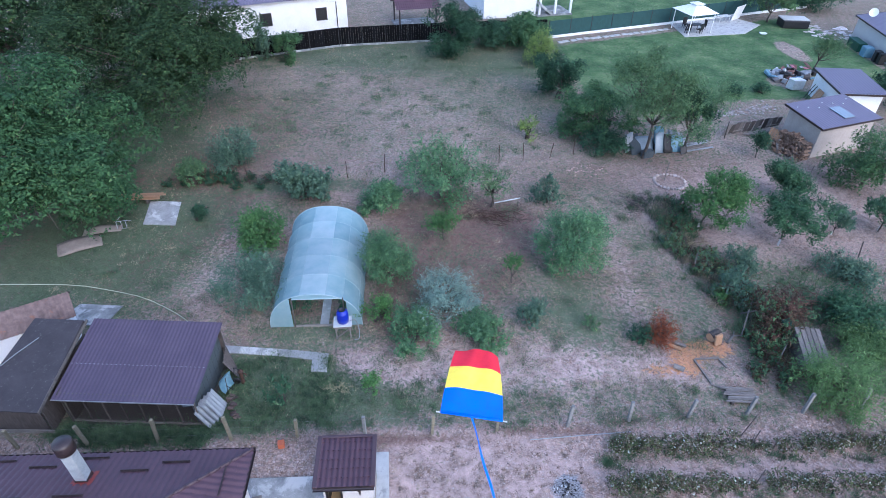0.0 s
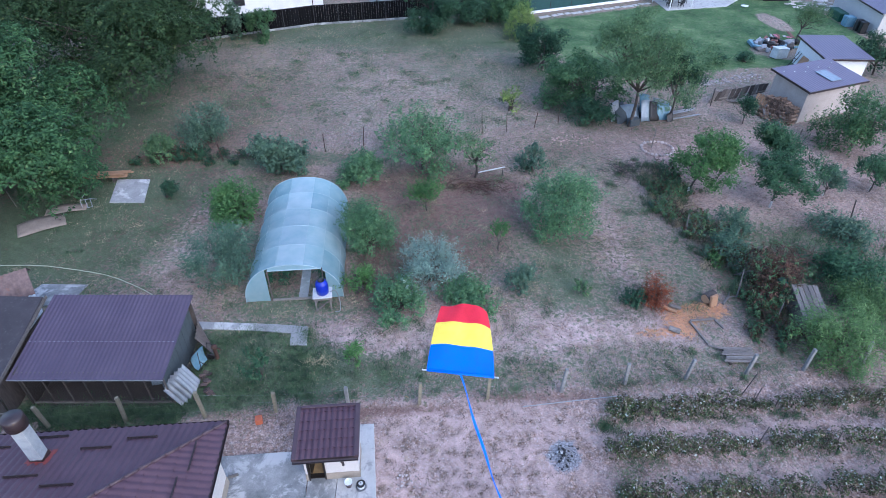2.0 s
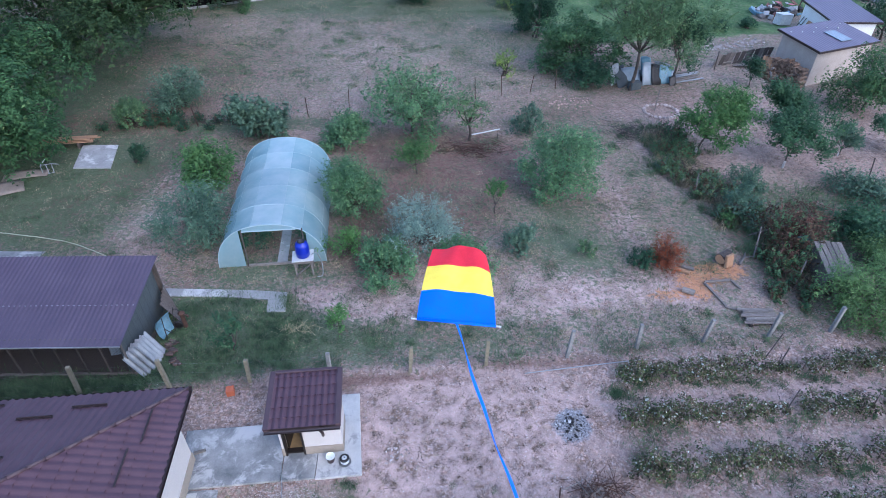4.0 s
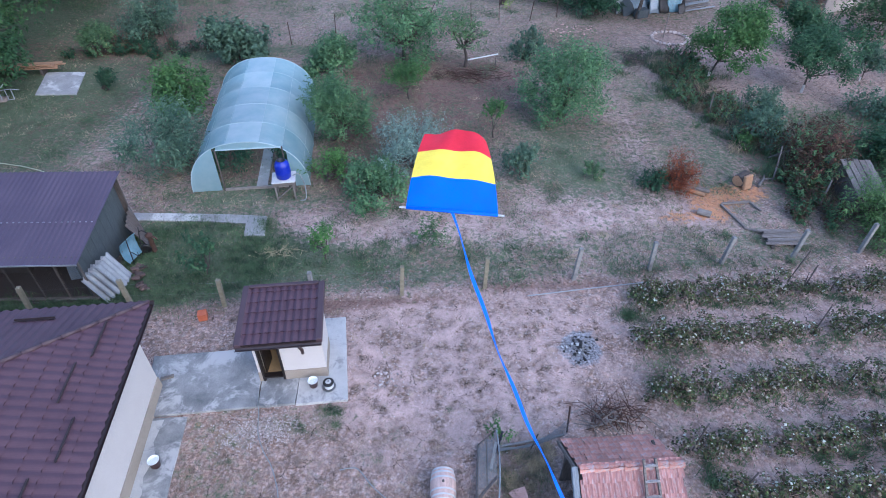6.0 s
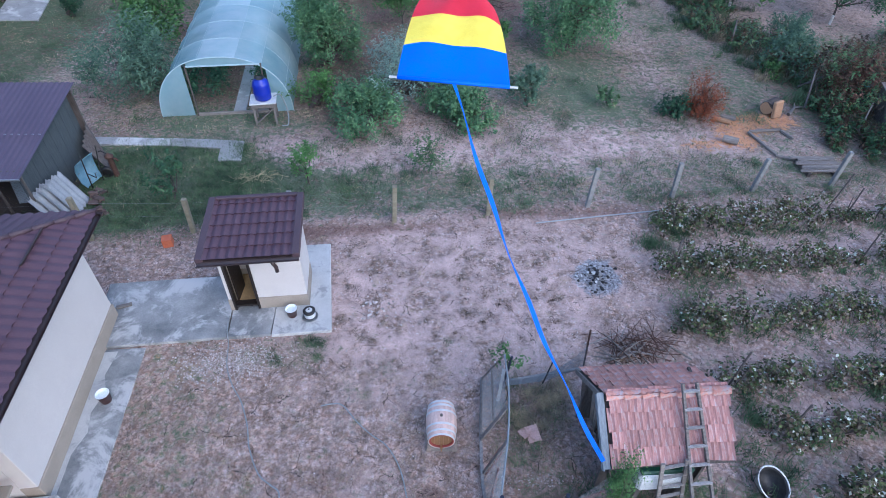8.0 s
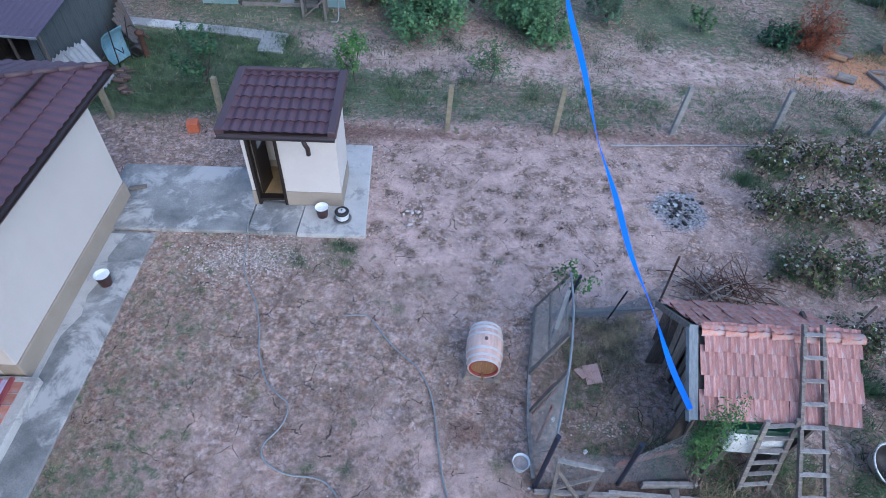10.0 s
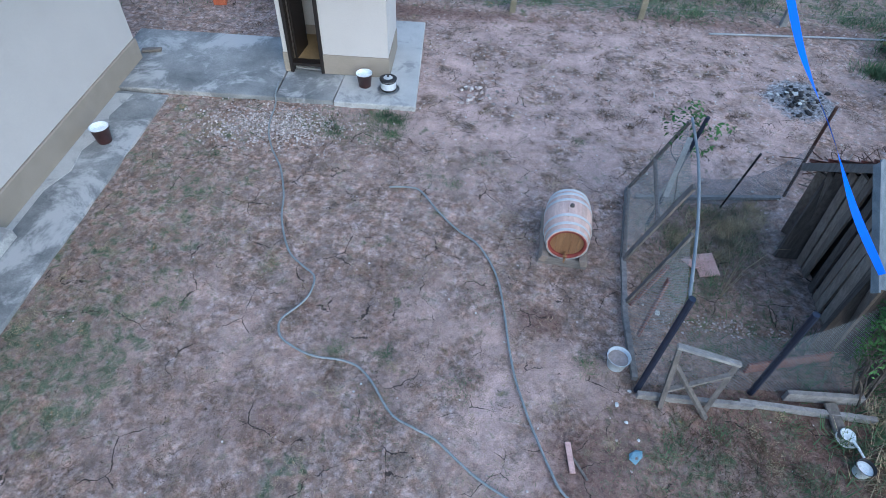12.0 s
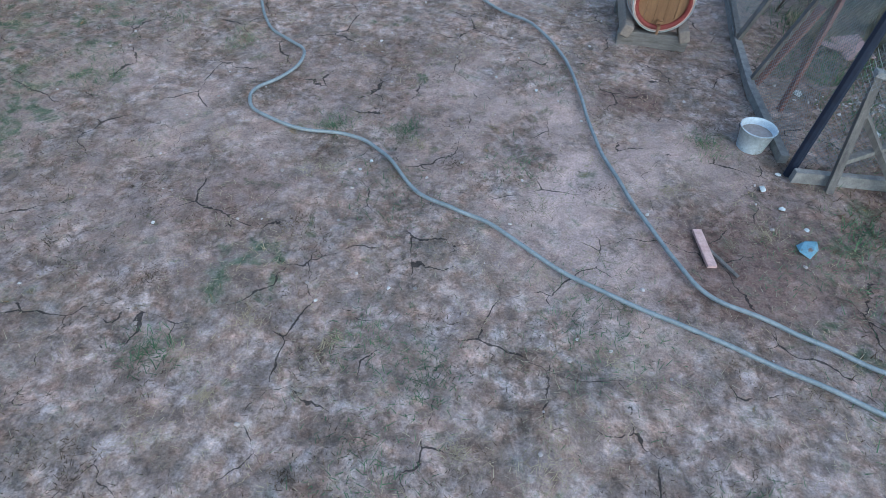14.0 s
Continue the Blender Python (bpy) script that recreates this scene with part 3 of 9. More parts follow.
    def data(self, name, mat, smooth=False):
        me = bpy.data.meshes.new(name)
        me.from_pydata(np.concatenate(self.v).tolist(), [], self.f)
        if mat:
            me.materials.append(mat)
        me.update()
        bm = bmesh.new()
        bm.from_mesh(me)
        bmesh.ops.recalc_face_normals(bm, faces=bm.faces)
        bm.to_mesh(me)
        bm.free()
        if smooth:
            me.polygons.foreach_set("use_smooth", [True] * len(me.polygons))
        return me


def put(name, geo, mat, parent=None, label="", smooth=False, kind=""):
    ob = new(name, geo.data(name, mat, smooth) if isinstance(geo, Geo) else geo)
    ob.parent = parent
    return tagged(ob, label=label, kind=kind)


def thing(name, label, category, at=(0, 0, 0), rz=0.0, group="", kind=""):
    ob = new(name)
    ob.empty_display_size = 0.2
    ob.matrix_basis = pose(*at, 0, 0, rz)
    return tagged(ob, label, category, group, kind)


def quads_mesh(name, corners, mat):
    """A mesh of separate quads from an array (n, 4, 3), fast."""
    n = len(corners)
    me = bpy.data.meshes.new(name)
    me.vertices.add(4 * n)
    me.vertices.foreach_set("co", np.ascontiguousarray(corners, dtype=np.float32).ravel())
    me.loops.add(4 * n)
    me.loops.foreach_set("vertex_index", np.arange(4 * n, dtype=np.int32))
    me.polygons.add(n)
    me.polygons.foreach_set("loop_start", np.arange(0, 4 * n, 4, dtype=np.int32))
    me.materials.append(mat)
    me.update(calc_edges=True)
    return me


def unit(a):
    return a / (np.linalg.norm(a, axis=-1, keepdims=True) + 1e-9)


def leaves(centres, outward, size, rng, slim=0.5, up=0.7, wild=0.62, fold=0.2, axis=None):
    """Leaf blades at the centres: rhombic quads, bent along the rib, facing outward and up."""
    n = len(centres)
    nor = unit(outward * 0.7 + np.array([0, 0, up]) + rng.normal(0, wild * 0.6, (n, 3)))
    along = rng.normal(0, 1, (n, 3)) if axis is None else axis + rng.normal(0, 0.3, (n, 3))
    along = unit(along - (along * nor).sum(1, keepdims=True) * nor)
    across = np.cross(nor, along)
    s = size * rng.uniform(0.6, 1.3, (n, 1))
    rib = nor * s * fold
    return np.stack([centres - along * s / 2, centres + across * s * slim / 2 + rib * 0.5, centres + along * s / 2 - rib * 0.4, centres - across * s * slim / 2 + rib * 0.5], 1)


def cloud(lobes, count, rng, twig=8, spread=0.16, hollow=0.55, low=-0.55):
    """Leaf places over a set of lobes (x, y, z, rx, ry, rz): small domed bunches of leaves with gaps between, and the way out of the bunch at each."""
    lobes = np.array(lobes, float)
    vol = (lobes[:, 3] * lobes[:, 4] * lobes[:, 5]) ** (2 / 3)
    per = twig * 3
    k = max(1, count // per)
    pick = rng.choice(len(lobes), k, p=vol / vol.sum())
    d = unit(rng.normal(0, 1, (k, 3)))
    d[:, 2] = np.where(d[:, 2] < low, -d[:, 2], d[:, 2])
    r = hollow + (1 - hollow) * rng.uniform(0, 1, (k, 1)) ** 0.6
    r = r * (1 + rng.normal(0, 0.10, (k, 1)))
    c = lobes[pick, :3] + d * r * lobes[pick, 3:]
    e = unit(rng.normal(0, 1, (k * per, 3)) + np.array([0, 0, 0.55]))
    rad = spread * 2.0 * np.repeat(rng.uniform(0.55, 1.45, (k, 1)), per, 0)
    c = np.repeat(c, per, 0) + e * rad * rng.uniform(0.5, 1.1, (k * per, 1)) * np.array([1, 1, 0.75])
    return c, unit(np.repeat(d, per, 0) * 0.5 + e)


def shoots(lobes, count, rng, length=0.5, per=16, hollow=0.35, low=-0.35, rise=0.95):
    """Leaf places along slender shoots that spring outward and up from the lobes, for bushes with a brushy outline."""
    lobes = np.array(lobes, float)
    vol = (lobes[:, 3] * lobes[:, 4] * lobes[:, 5]) ** (2 / 3)
    k = max(1, count // per)
    pick = rng.choice(len(lobes), k, p=vol / vol.sum())
    d = unit(rng.normal(0, 1, (k, 3)))
    d[:, 2] = np.where(d[:, 2] < low, -d[:, 2], d[:, 2])
    r = hollow + (0.95 - hollow) * rng.uniform(0, 1, (k, 1)) ** 0.7
    c = lobes[pick, :3] + d * r * lobes[pick, 3:]
    axis = unit(d * 0.75 + np.array([0, 0, rise]) + rng.normal(0, 0.28, (k, 3)))
    ln = length * rng.uniform(0.5, 1.5, (k, 1))
    t = np.tile(np.linspace(-0.45, 0.6, per), k)[:, None]
    off = unit(rng.normal(0, 1, (k * per, 3)))
    off -= (off * np.repeat(axis, per, 0)).sum(1, keepdims=True) * np.repeat(axis, per, 0)
    ax, le = np.repeat(axis, per, 0), np.repeat(ln, per, 0)
    c = np.repeat(c, per, 0) + ax * le * t + off * le * (0.20 - 0.15 * t) - np.array([0, 0, 0.16]) * le * t * t
    return c, unit(off * 0.8 + ax * 0.35 + np.repeat(d, per, 0) * 0.4), unit(ax * 0.8 + off * 0.8)


def rosettes(lobes, count, rng, size, per=9):
    """Leaf places in drooping fans over the outside of the lobes, with some leaves inside; the way out and the leaf's own line at each."""
    lobes = np.array(lobes, float)
    vol = (lobes[:, 3] * lobes[:, 4] * lobes[:, 5]) ** (2 / 3)
    k = max(1, count // per)
    pick = rng.choice(len(lobes), k, p=vol / vol.sum())
    d = unit(rng.normal(0, 1, (k, 3)) + np.array([0, 0, 0.35]))
    d[:, 2] = np.where(d[:, 2] < -0.45, -d[:, 2], d[:, 2])
    r = np.where(rng.uniform(0, 1, (k, 1)) < 0.16, rng.uniform(0.35, 0.75, (k, 1)), rng.uniform(0.82, 1.12, (k, 1)))
    c = np.repeat(lobes[pick, :3] + d * r * lobes[pick, 3:], per, 0)
    dd = np.repeat(d, per, 0)
    e = unit(rng.normal(0, 1, (k * per, 3)))
    e -= (e * dd).sum(1, keepdims=True) * dd
    way = unit(unit(e) + dd * 0.3 - np.array([0, 0, 0.42]))
    reach = size * np.repeat(rng.uniform(0.5, 1.15, (k, 1)), per, 0) * rng.uniform(0.7, 1.3, (k * per, 1))
    return c + way * reach, unit(dd * 0.9 + np.array([0, 0, 0.25]) - way * 0.1), way


def limb(geo, a, b, r0, r1, rng, bend=0.12, n=6, sides=6):
    a, b = np.array(a, float), np.array(b, float)
    t = np.linspace(0, 1, n)[:, None]
    off = rng.normal(0, bend * np.linalg.norm(b - a), 3) * np.array([1, 1, 0.4])
    pts = a + (b - a) * t + np.sin(t * np.pi) * off
    geo.tube(pts, np.linspace(r0, r1, n), sides)
    return pts


def tree(name, label, at, height, width, mat, count, leaf, seed, clear=0.3, trunk=0.09, lobes=7, shift=(0, 0), bark=None, category="tree",
         stems=1, twig=8, slim=0.5, up=0.75, hollow=0.5, spread=None, lime=False, group="", ragged=0.35, shoot=0.0, rise=0.95, tufts=0, fan=0.0):
    """A trunk (or several stems), limbs to every lobe of the crown, and a crown of single leaves."""
    rng = np.random.default_rng(seed)
    ob = thing(name, label, category, (at[0], at[1], 0), group=group)
    base, top = clear * height, height
    rad, mid = width / 2, (base + top) / 2
    spec = []
    for i in range(lobes):
        a = i * 2.4 + rng.uniform(-0.4, 0.4)
        q = rng.uniform(0.25, 0.62) if i else 0.0
        z = mid + (top - base) * rng.uniform(-0.40 if clear < 0.06 else -0.36, 0.14 if clear < 0.06 else 0.20) if i else mid + (top - base) * 0.06
        s = rng.uniform(0.40, 0.40 + ragged) if i else 0.66
        spec.append((shift[0] + math.cos(a) * q * rad, shift[1] + math.sin(a) * q * rad, z, rad * s, rad * s, (top - base) * 0.5 * min(1, s * 1.25)))
    wood = Geo()
    for k in range(stems):
        foot = np.array([rng.normal(0, 0.1 * rad), rng.normal(0, 0.1 * rad), -0.05]) if stems > 1 else np.array([0, 0, -0.05])
        fork = np.array([shift[0] * 0.5 + rng.normal(0, 0.1), shift[1] * 0.5 + rng.normal(0, 0.1), max(base, height * 0.22)])
        tr = limb(wood, foot, fork, trunk, trunk * 0.7, rng, 0.05, 7, 8)
        for j, (x, y, z, rx, ry, rz) in enumerate(spec):
            if j % stems != k:
                continue
            main = limb(wood, fork, (x, y, z), trunk * 0.55, trunk * 0.2, rng, 0.1, 6, 6)
            for _ in range(5):
                d = unit(rng.normal(0, 1, 3) + np.array([0, 0, 0.5]))
                limb(wood, main[rng.integers(2, 6)], np.array([x, y, z]) + d * np.array([rx, ry, rz]) * 0.9, trunk * 0.16, trunk * 0.05, rng, 0.12, 4, 4)
    put("trunk", wood, bark or M_BARK, ob, smooth=True)
    if lime:
        put("limewash_band", Geo().tube([(0, 0, -0.03), (0, 0, min(base, 0.9) * 0.55)], [trunk * 1.12, trunk * 1.0], 10), M_LIMEBARK, ob, "white limewashed band")
    axis = None
    if tufts:
        # lumps over every lobe, with shaded hollows between
        lumps = []
        for x, y, z, rx, ry, rz in spec:
            for _ in range(tufts):
                d = unit(rng.normal(0, 1, 3) + np.array([0, 0, 0.25]))
                q = rng.uniform(0.28, 0.48)
                lumps.append((x + d[0] * rx * 0.72, y + d[1] * ry * 0.72, max(z + d[2] * rz * 0.72, 0.25), rx * q, ry * q, rz * q))
        spec = lumps
    if fan:
        c, out, axis = rosettes(spec, int(count * 1.5), rng, fan)
    elif shoot:
        c, out, axis = shoots(spec, int(count * 1.5), rng, shoot, 16, hollow, -0.35, rise)
    else:
        c, out = cloud(spec, int(count * 1.5), rng, twig, spread or leaf * 1.15, hollow)
    keep = c[:, 2] > 0.03
    put("crown", quads_mesh("crown", leaves(c[keep], out[keep], leaf, rng, slim, up, axis=None if axis is None else axis[keep]), mat), None, ob)
    return ob


def smooth_line(points, per=8):
    """A Catmull-Rom curve through the points."""
    p = np.array(points, float)
    p = np.concatenate([p[:1] * 2 - p[1:2], p, p[-1:] * 2 - p[-2:-1]])
    out = []
    for i in range(1, len(p) - 2):
        for t in np.linspace(0, 1, per, endpoint=False):
            a, b, c, d = p[i - 1:i + 3]
            out.append(0.5 * (2 * b + (c - a) * t + (2 * a - 5 * b + 4 * c - d) * t * t + (3 * b - a - 3 * c + d) * t ** 3))
    out.append(p[-2])
    return np.array(out)


def wire_mesh(geo, corners, pitch=0.05, r=0.0016, sag=0.0):
    """Diamond netting over a four-cornered field (a, b, c, d in turn)."""
    a, b, c, d = [np.array(q, float) for q in corners]
    w, h = np.linalg.norm(b - a), np.linalg.norm(d - a)

    def at(u, v):
        p = a * (1 - u) * (1 - v) + b * u * (1 - v) + c * u * v + d * (1 - u) * v
        return p - np.array([0, 0, sag * math.sin(math.pi * u) * v])

    for sgn in (1, -1):
        for s in np.arange(-h if sgn > 0 else 0, w if sgn > 0 else w + h, pitch):
            ends = []
            for q in np.linspace(0, h, 15):
                x = s + sgn * q
                if 0 <= x <= w:
                    ends.append(at(x / w, q / h))
            if len(ends) > 1:
                geo.tube(ends, r, 3, False)
    return geo


# ---- ground ----
def lines(fine_lo, fine_hi, fine, lo, hi, mid, far):
    """Grid lines: close together in the yard, wider in the gardens, very wide to the horizon."""
    a = np.arange(fine_lo, fine_hi + 1e-6, fine)
    left = np.arange(lo, fine_lo - 0.01, mid)
    right = np.arange(fine_hi + mid, hi, mid)
    out = far * np.array([0.08, 0.16, 0.3, 0.55, 1.0])
    return np.concatenate([lo - out[::-1], left, a, right, hi + out])


def blob(x, y, cx, cy, rx, ry, hard=1.6):
    d = ((x - cx) / rx) ** 2 + ((y - cy) / ry) ** 2
    return np.clip(1.5 - d ** 0.5 * hard + (hard - 1.0), 0, 1)


wave_rng = np.random.default_rng(5)
SWELLS = [(wave_rng.uniform(1.2, 16), wave_rng.uniform(0, 6.28), wave_rng.uniform(0, 6.28)) for _ in range(26)]


def ground_height(x, y):
    """Lumps and hollows of the soil, and the bank along the boundary fence."""
    z = 0.0 * x
    for f, a, ph in SWELLS:
        z = z + 0.0066 / (1 + f * 0.28) * np.sin(f * (x * np.cos(a) + y * np.sin(a)) + ph + 1.3 * np.sin(0.7 * f * (y * np.cos(a) - x * np.sin(a)) + ph * 2))
    return z + 0.06 * np.exp(-((y - 14.0 - 0.05 * x) / 0.35) ** 2) * (np.abs(x - 4) < 20)


def build_ground():
    gx = lines(-6.0, 3.0, 0.042, -45, 60, 0.42, 900)
    gy = lines(1.2, 9.0, 0.042, -12, 85, 0.42, 900)
    x, y = np.meshgrid(gx, gy)
    z = ground_height(x, y)
    me = bpy.data.meshes.new("ground")
    nx, ny = len(gx), len(gy)
    co = np.stack([x, y, z], -1).reshape(-1, 3).astype(np.float32)
    i = (np.arange(ny - 1)[:, None] * nx + np.arange(nx - 1)[None, :]).ravel()
    loops = np.stack([i, i + 1, i + nx + 1, i + nx], 1).astype(np.int32)
    me.vertices.add(len(co))
    me.vertices.foreach_set("co", co.ravel())
    me.loops.add(loops.size)
    me.loops.foreach_set("vertex_index", loops.ravel())
    me.polygons.add(len(loops))
    me.polygons.foreach_set("loop_start", np.arange(0, loops.size, 4, dtype=np.int32))
    me.update(calc_edges=True)
    me.polygons.foreach_set("use_smooth", [True] * len(loops))
    me.materials.append(M_GROUND)
    green = 0.16 + 0.12 * np.clip((y - 13.8 - 0.05 * x) / 0.5, 0, 1) + 0.22 * np.clip((y - 34) / 4, 0, 1) + 0.02 * (y < 9.6)
    for b, s in (((4, 15.5, 12, 1.3), 0.22), ((-0.5, 15.1, 5, 1.1), 0.16), ((-4, 15.4, 3, 1.5), 0.2), ((-9, 16.2, 5.0, 2.0), 0.75), ((-23, 30, 6, 12), 0.2), ((-12, 14.1, 5.5, 0.7), 0.6), ((-18, 25, 6, 6.5), 0.45), ((-12, 31, 5, 3), 0.25),
                 ((2, 58.5, 22, 5), 0.32), ((6, 50, 6, 7), 0.12), ((2, 23.5, 6, 3.5), 0.14), ((-8.5, 33.2, 5, 0.9), 0.42), ((6.5, 22.3, 2.2, 2.6), 0.16), ((-8, 20.2, 3, 1.6), 0.2), ((10.5, 30, 2.5, 4), 0.14), ((14.5, 16.8, 2.5, 2), 0.1), ((16, 10.6, 9, 0.5), 0.2), ((16, 8.8, 9, 0.5), 0.2), ((16, 6.0, 9, 2), 0.2),
                 ((19, 21, 5, 5), 0.35), ((6, 20, 4, 1.5), 0.2), ((-5.0, 19.3, 3, 1.0), 0.35), ((-3.0, 9.55, 0.9, 0.3), 0.3), ((1.9, 4.3, 1.0, 0.7), 0.05), ((3.0, 6.3, 0.8, 1.2), 0.1), ((-4.7, 7.0, 1.1, 3.6), 0.22), ((2.6, 4.1, 1.1, 0.8), 0.05), ((-4.6, 4.7, 1.1, 0.9), 0.15), ((3.6, 4.4, 1.6, 0.8), 0.14),
                 ((1.3, 2.2, 1.2, 0.5), 0.14), ((-1.8, 3.9, 0.25, 0.3), 0.26), ((8.2, 21.5, 2.4, 4), 0.2), ((12.4, 23, 1.7, 5.5), 0.26), ((6, 33, 8, 3), 0.12), ((-28, 40, 10, 14), 0.2)):
        green += s * blob(x, y, *b)
    # wide patches by the walnuts, here and in green, also hold painted crown shade
    brown = 0.27 * np.clip((y - 17) / 2, 0, 1) * np.clip((37 - y) / 4, 0.25, 1)
    for b, s in (((1.2, 27, 4.2, 5.0), 0.95), ((-1.8, 21.5, 1.6, 3.2), 0.6), ((-6.2, 24, 1.7, 3.8), 0.7), ((4.3, 29.6, 2.2, 1.6), 0.5), ((5.0, 15.0, 11, 0.9), 0.3), ((15.4, 20.2, 0.7, 3.2), 0.6), ((18.5, 21.5, 2.5, 3.5), 0.4), ((-20, 38, 12, 13), 0.6), ((-19, 28, 6, 8), 0.5), ((0, 50, 14, 12), 0.2), ((3, 57, 20, 4), 0.3), ((-4.2, 13.4, 3.5, 0.6), 0.45), ((-0.5, 13.75, 3.2, 0.22), 0.75), ((4.6, 14.1, 3.0, 0.2), 0.6), ((2.9, 6.9, 1.1, 1.9), 0.45), ((5.0, 5.2, 1.8, 0.8), 0.5), ((18, 37.5, 5, 3.0), 0.45), ((9.5, 35, 4, 2), 0.35),
                 ((-4.2, 7.2, 1.2, 2.2), 0.16), ((-1.0, 6.9, 0.6, 0.5), 0.35), ((-1.7, 6.1, 0.9, 0.6), 0.4), ((-0.5, 5.4, 0.8, 0.6), 0.4), ((-2.6, 4.6, 0.8, 0.5), 0.35), ((2.9, 4.4, 2.0, 1.0), 0.6), ((-1.4, 4.2, 1.0, 0.8), 0.3), ((0.9, 4.3, 0.5, 0.5), 0.3), ((0.64, 6.11, 0.28, 0.22), 0.7), ((1.18, 5.30, 0.55, 1.2), 0.2), ((-4.4, 6.4, 1.3, 3.0), 0.12), ((11.5, 21, 4.5, 5), 0.2)):
        brown += s * blob(x, y, *b)
    bare = np.full_like(x, 0.12)
    for b, s in (((3, 17.3, 9, 1.4), 0.7), ((10.2, 22.5, 0.9, 5), 0.55), ((1.5, 11.6, 4.5, 2.4), 0.85), ((-11.5, 26, 1.8, 5), 0.7), ((20, 31, 6.5, 6), 0.4), ((2, 43, 9, 6), 0.4), ((0.6, 4.8, 0.9, 1.0), 0.7),
                 ((-3.0, 5.2, 1.5, 1.2), 0.35), ((-0.38, 5.74, 0.7, 1.0), 0.45), ((14, 12.4, 8, 0.35), 0.6), ((14, 10.5, 8, 0.3), 0.6), ((14, 8.9, 8, 0.25), 0.6), ((14, 7.5, 8, 0.25), 0.5), ((0.8, 9.4, 3.2, 1.6), 0.45), ((37.3, 61.3, 1.2, 3.2), 0.8), ((34, 52.4, 3, 2.2), 0.3), ((24, 40, 6, 3), 0.5), ((0, 24, 13, 8), 0.1), ((1.0, 16.9, 13, 0.6), 0.4), ((6.5, 18.3, 3.5, 1.2), 0.45), ((6, 15.3, 4, 0.5), 0.3)):
        bare += s * blob(x, y, *b)
    lawn = np.zeros_like(x)
    # a tilted field between the hedge, the rubble strip and the netting fence, and the lawn beyond the fence
    near = np.clip((x - 11.6 - (62 - y) * 0.04) / 1.6, 0, 1) * np.clip((y - 45.6 - 0.13 * (x - 14)) / 1.5, 0, 1) * np.clip((62.2 + 0.39 * (x - 12) - y) / 1.0, 0, 1) * np.clip((44.6 - x) / 1.2, 0, 1)
    past = np.clip((y - 65.2 - 0.39 * (x - 12)) / 1.0, 0, 1) * np.clip((x - 9) / 2, 0, 1) * np.clip((110 - y) / 8, 0, 1)
    lawn = np.maximum(near, past) * (1 - blob(x, y, 37.3, 61.3, 1.2, 3.2, 2.2)) * (1 - blob(x, y, 34.0, 52.6, 3.0, 2.2, 2.2))
    saw = np.maximum(np.maximum(blob(x, y, 13.1, 18.75, 1.3, 0.6), blob(x, y, 11.75, 17.9, 0.8, 0.95)), blob(x, y, 10.4, 17.4, 0.9, 0.45) * 0.8)
    ash = blob(x, y, 5.2, 11.5, 0.62, 0.66)
    for key, arr in (("cover", (green, brown, bare)), ("spill", (lawn, saw, ash))):
        at = me.color_attributes.new(key, "FLOAT_COLOR", "POINT")
        col = np.ones((x.size, 4), np.float32)
        for k, a in enumerate(arr):
            col[:, k] = np.clip(a, 0, 1).ravel()
        at.data.foreach_set("color", col.ravel())
    return tagged(new("ground", me), "dry cracked soil with thin patchy grass", "ground", kind="structure")


ground = build_ground()


# ---- roofs ----
def tile_sheet(length, run, pitch=0.2, course=0.35, amp=0.018, lip=0.026, per=8):
    """Pressed metal tile sheet, from the eave (v = 0) up; returns points (rows, columns, 3) in x, distance up the slope, height."""
    u = np.linspace(0, length, int(length / pitch * per) + 1)
    wave = amp * (0.5 + 0.5 * np.cos(2 * np.pi * u / pitch)) ** 0.8
    rows, k = [], 0
    v = 0.0
    while v < run:
        e = min(v + course, run)
        for q, hgt in ((0.0, lip), (0.5, lip * 0.5), (0.985, 0.0)):
            y = v + (e - v) * q
            rows.append(np.stack([u, np.full_like(u, y) - (0.032 * (0.5 + 0.5 * np.cos(2 * np.pi * u / pitch)) if q == 0 else 0), wave + hgt], -1))
        v = e
    return np.array(rows)


def cut(me, co, no):
    bm = bmesh.new()
    bm.from_mesh(me)
    bmesh.ops.bisect_plane(bm, geom=bm.verts[:] + bm.edges[:] + bm.faces[:], plane_co=co, plane_no=no, clear_outer=True)
    bm.to_mesh(me)
    bm.free()


def corrugated(length, run, pitch=0.18, amp=0.018, per=6):
    u = np.linspace(0, length, int(length / pitch * per) + 1)
    w = amp * np.clip(np.cos(2 * np.pi * u / pitch) * 2.2, -1, 1)
    return np.array([np.stack([u, np.full_like(u, q), w], -1) for q in np.linspace(0, run, 5)])


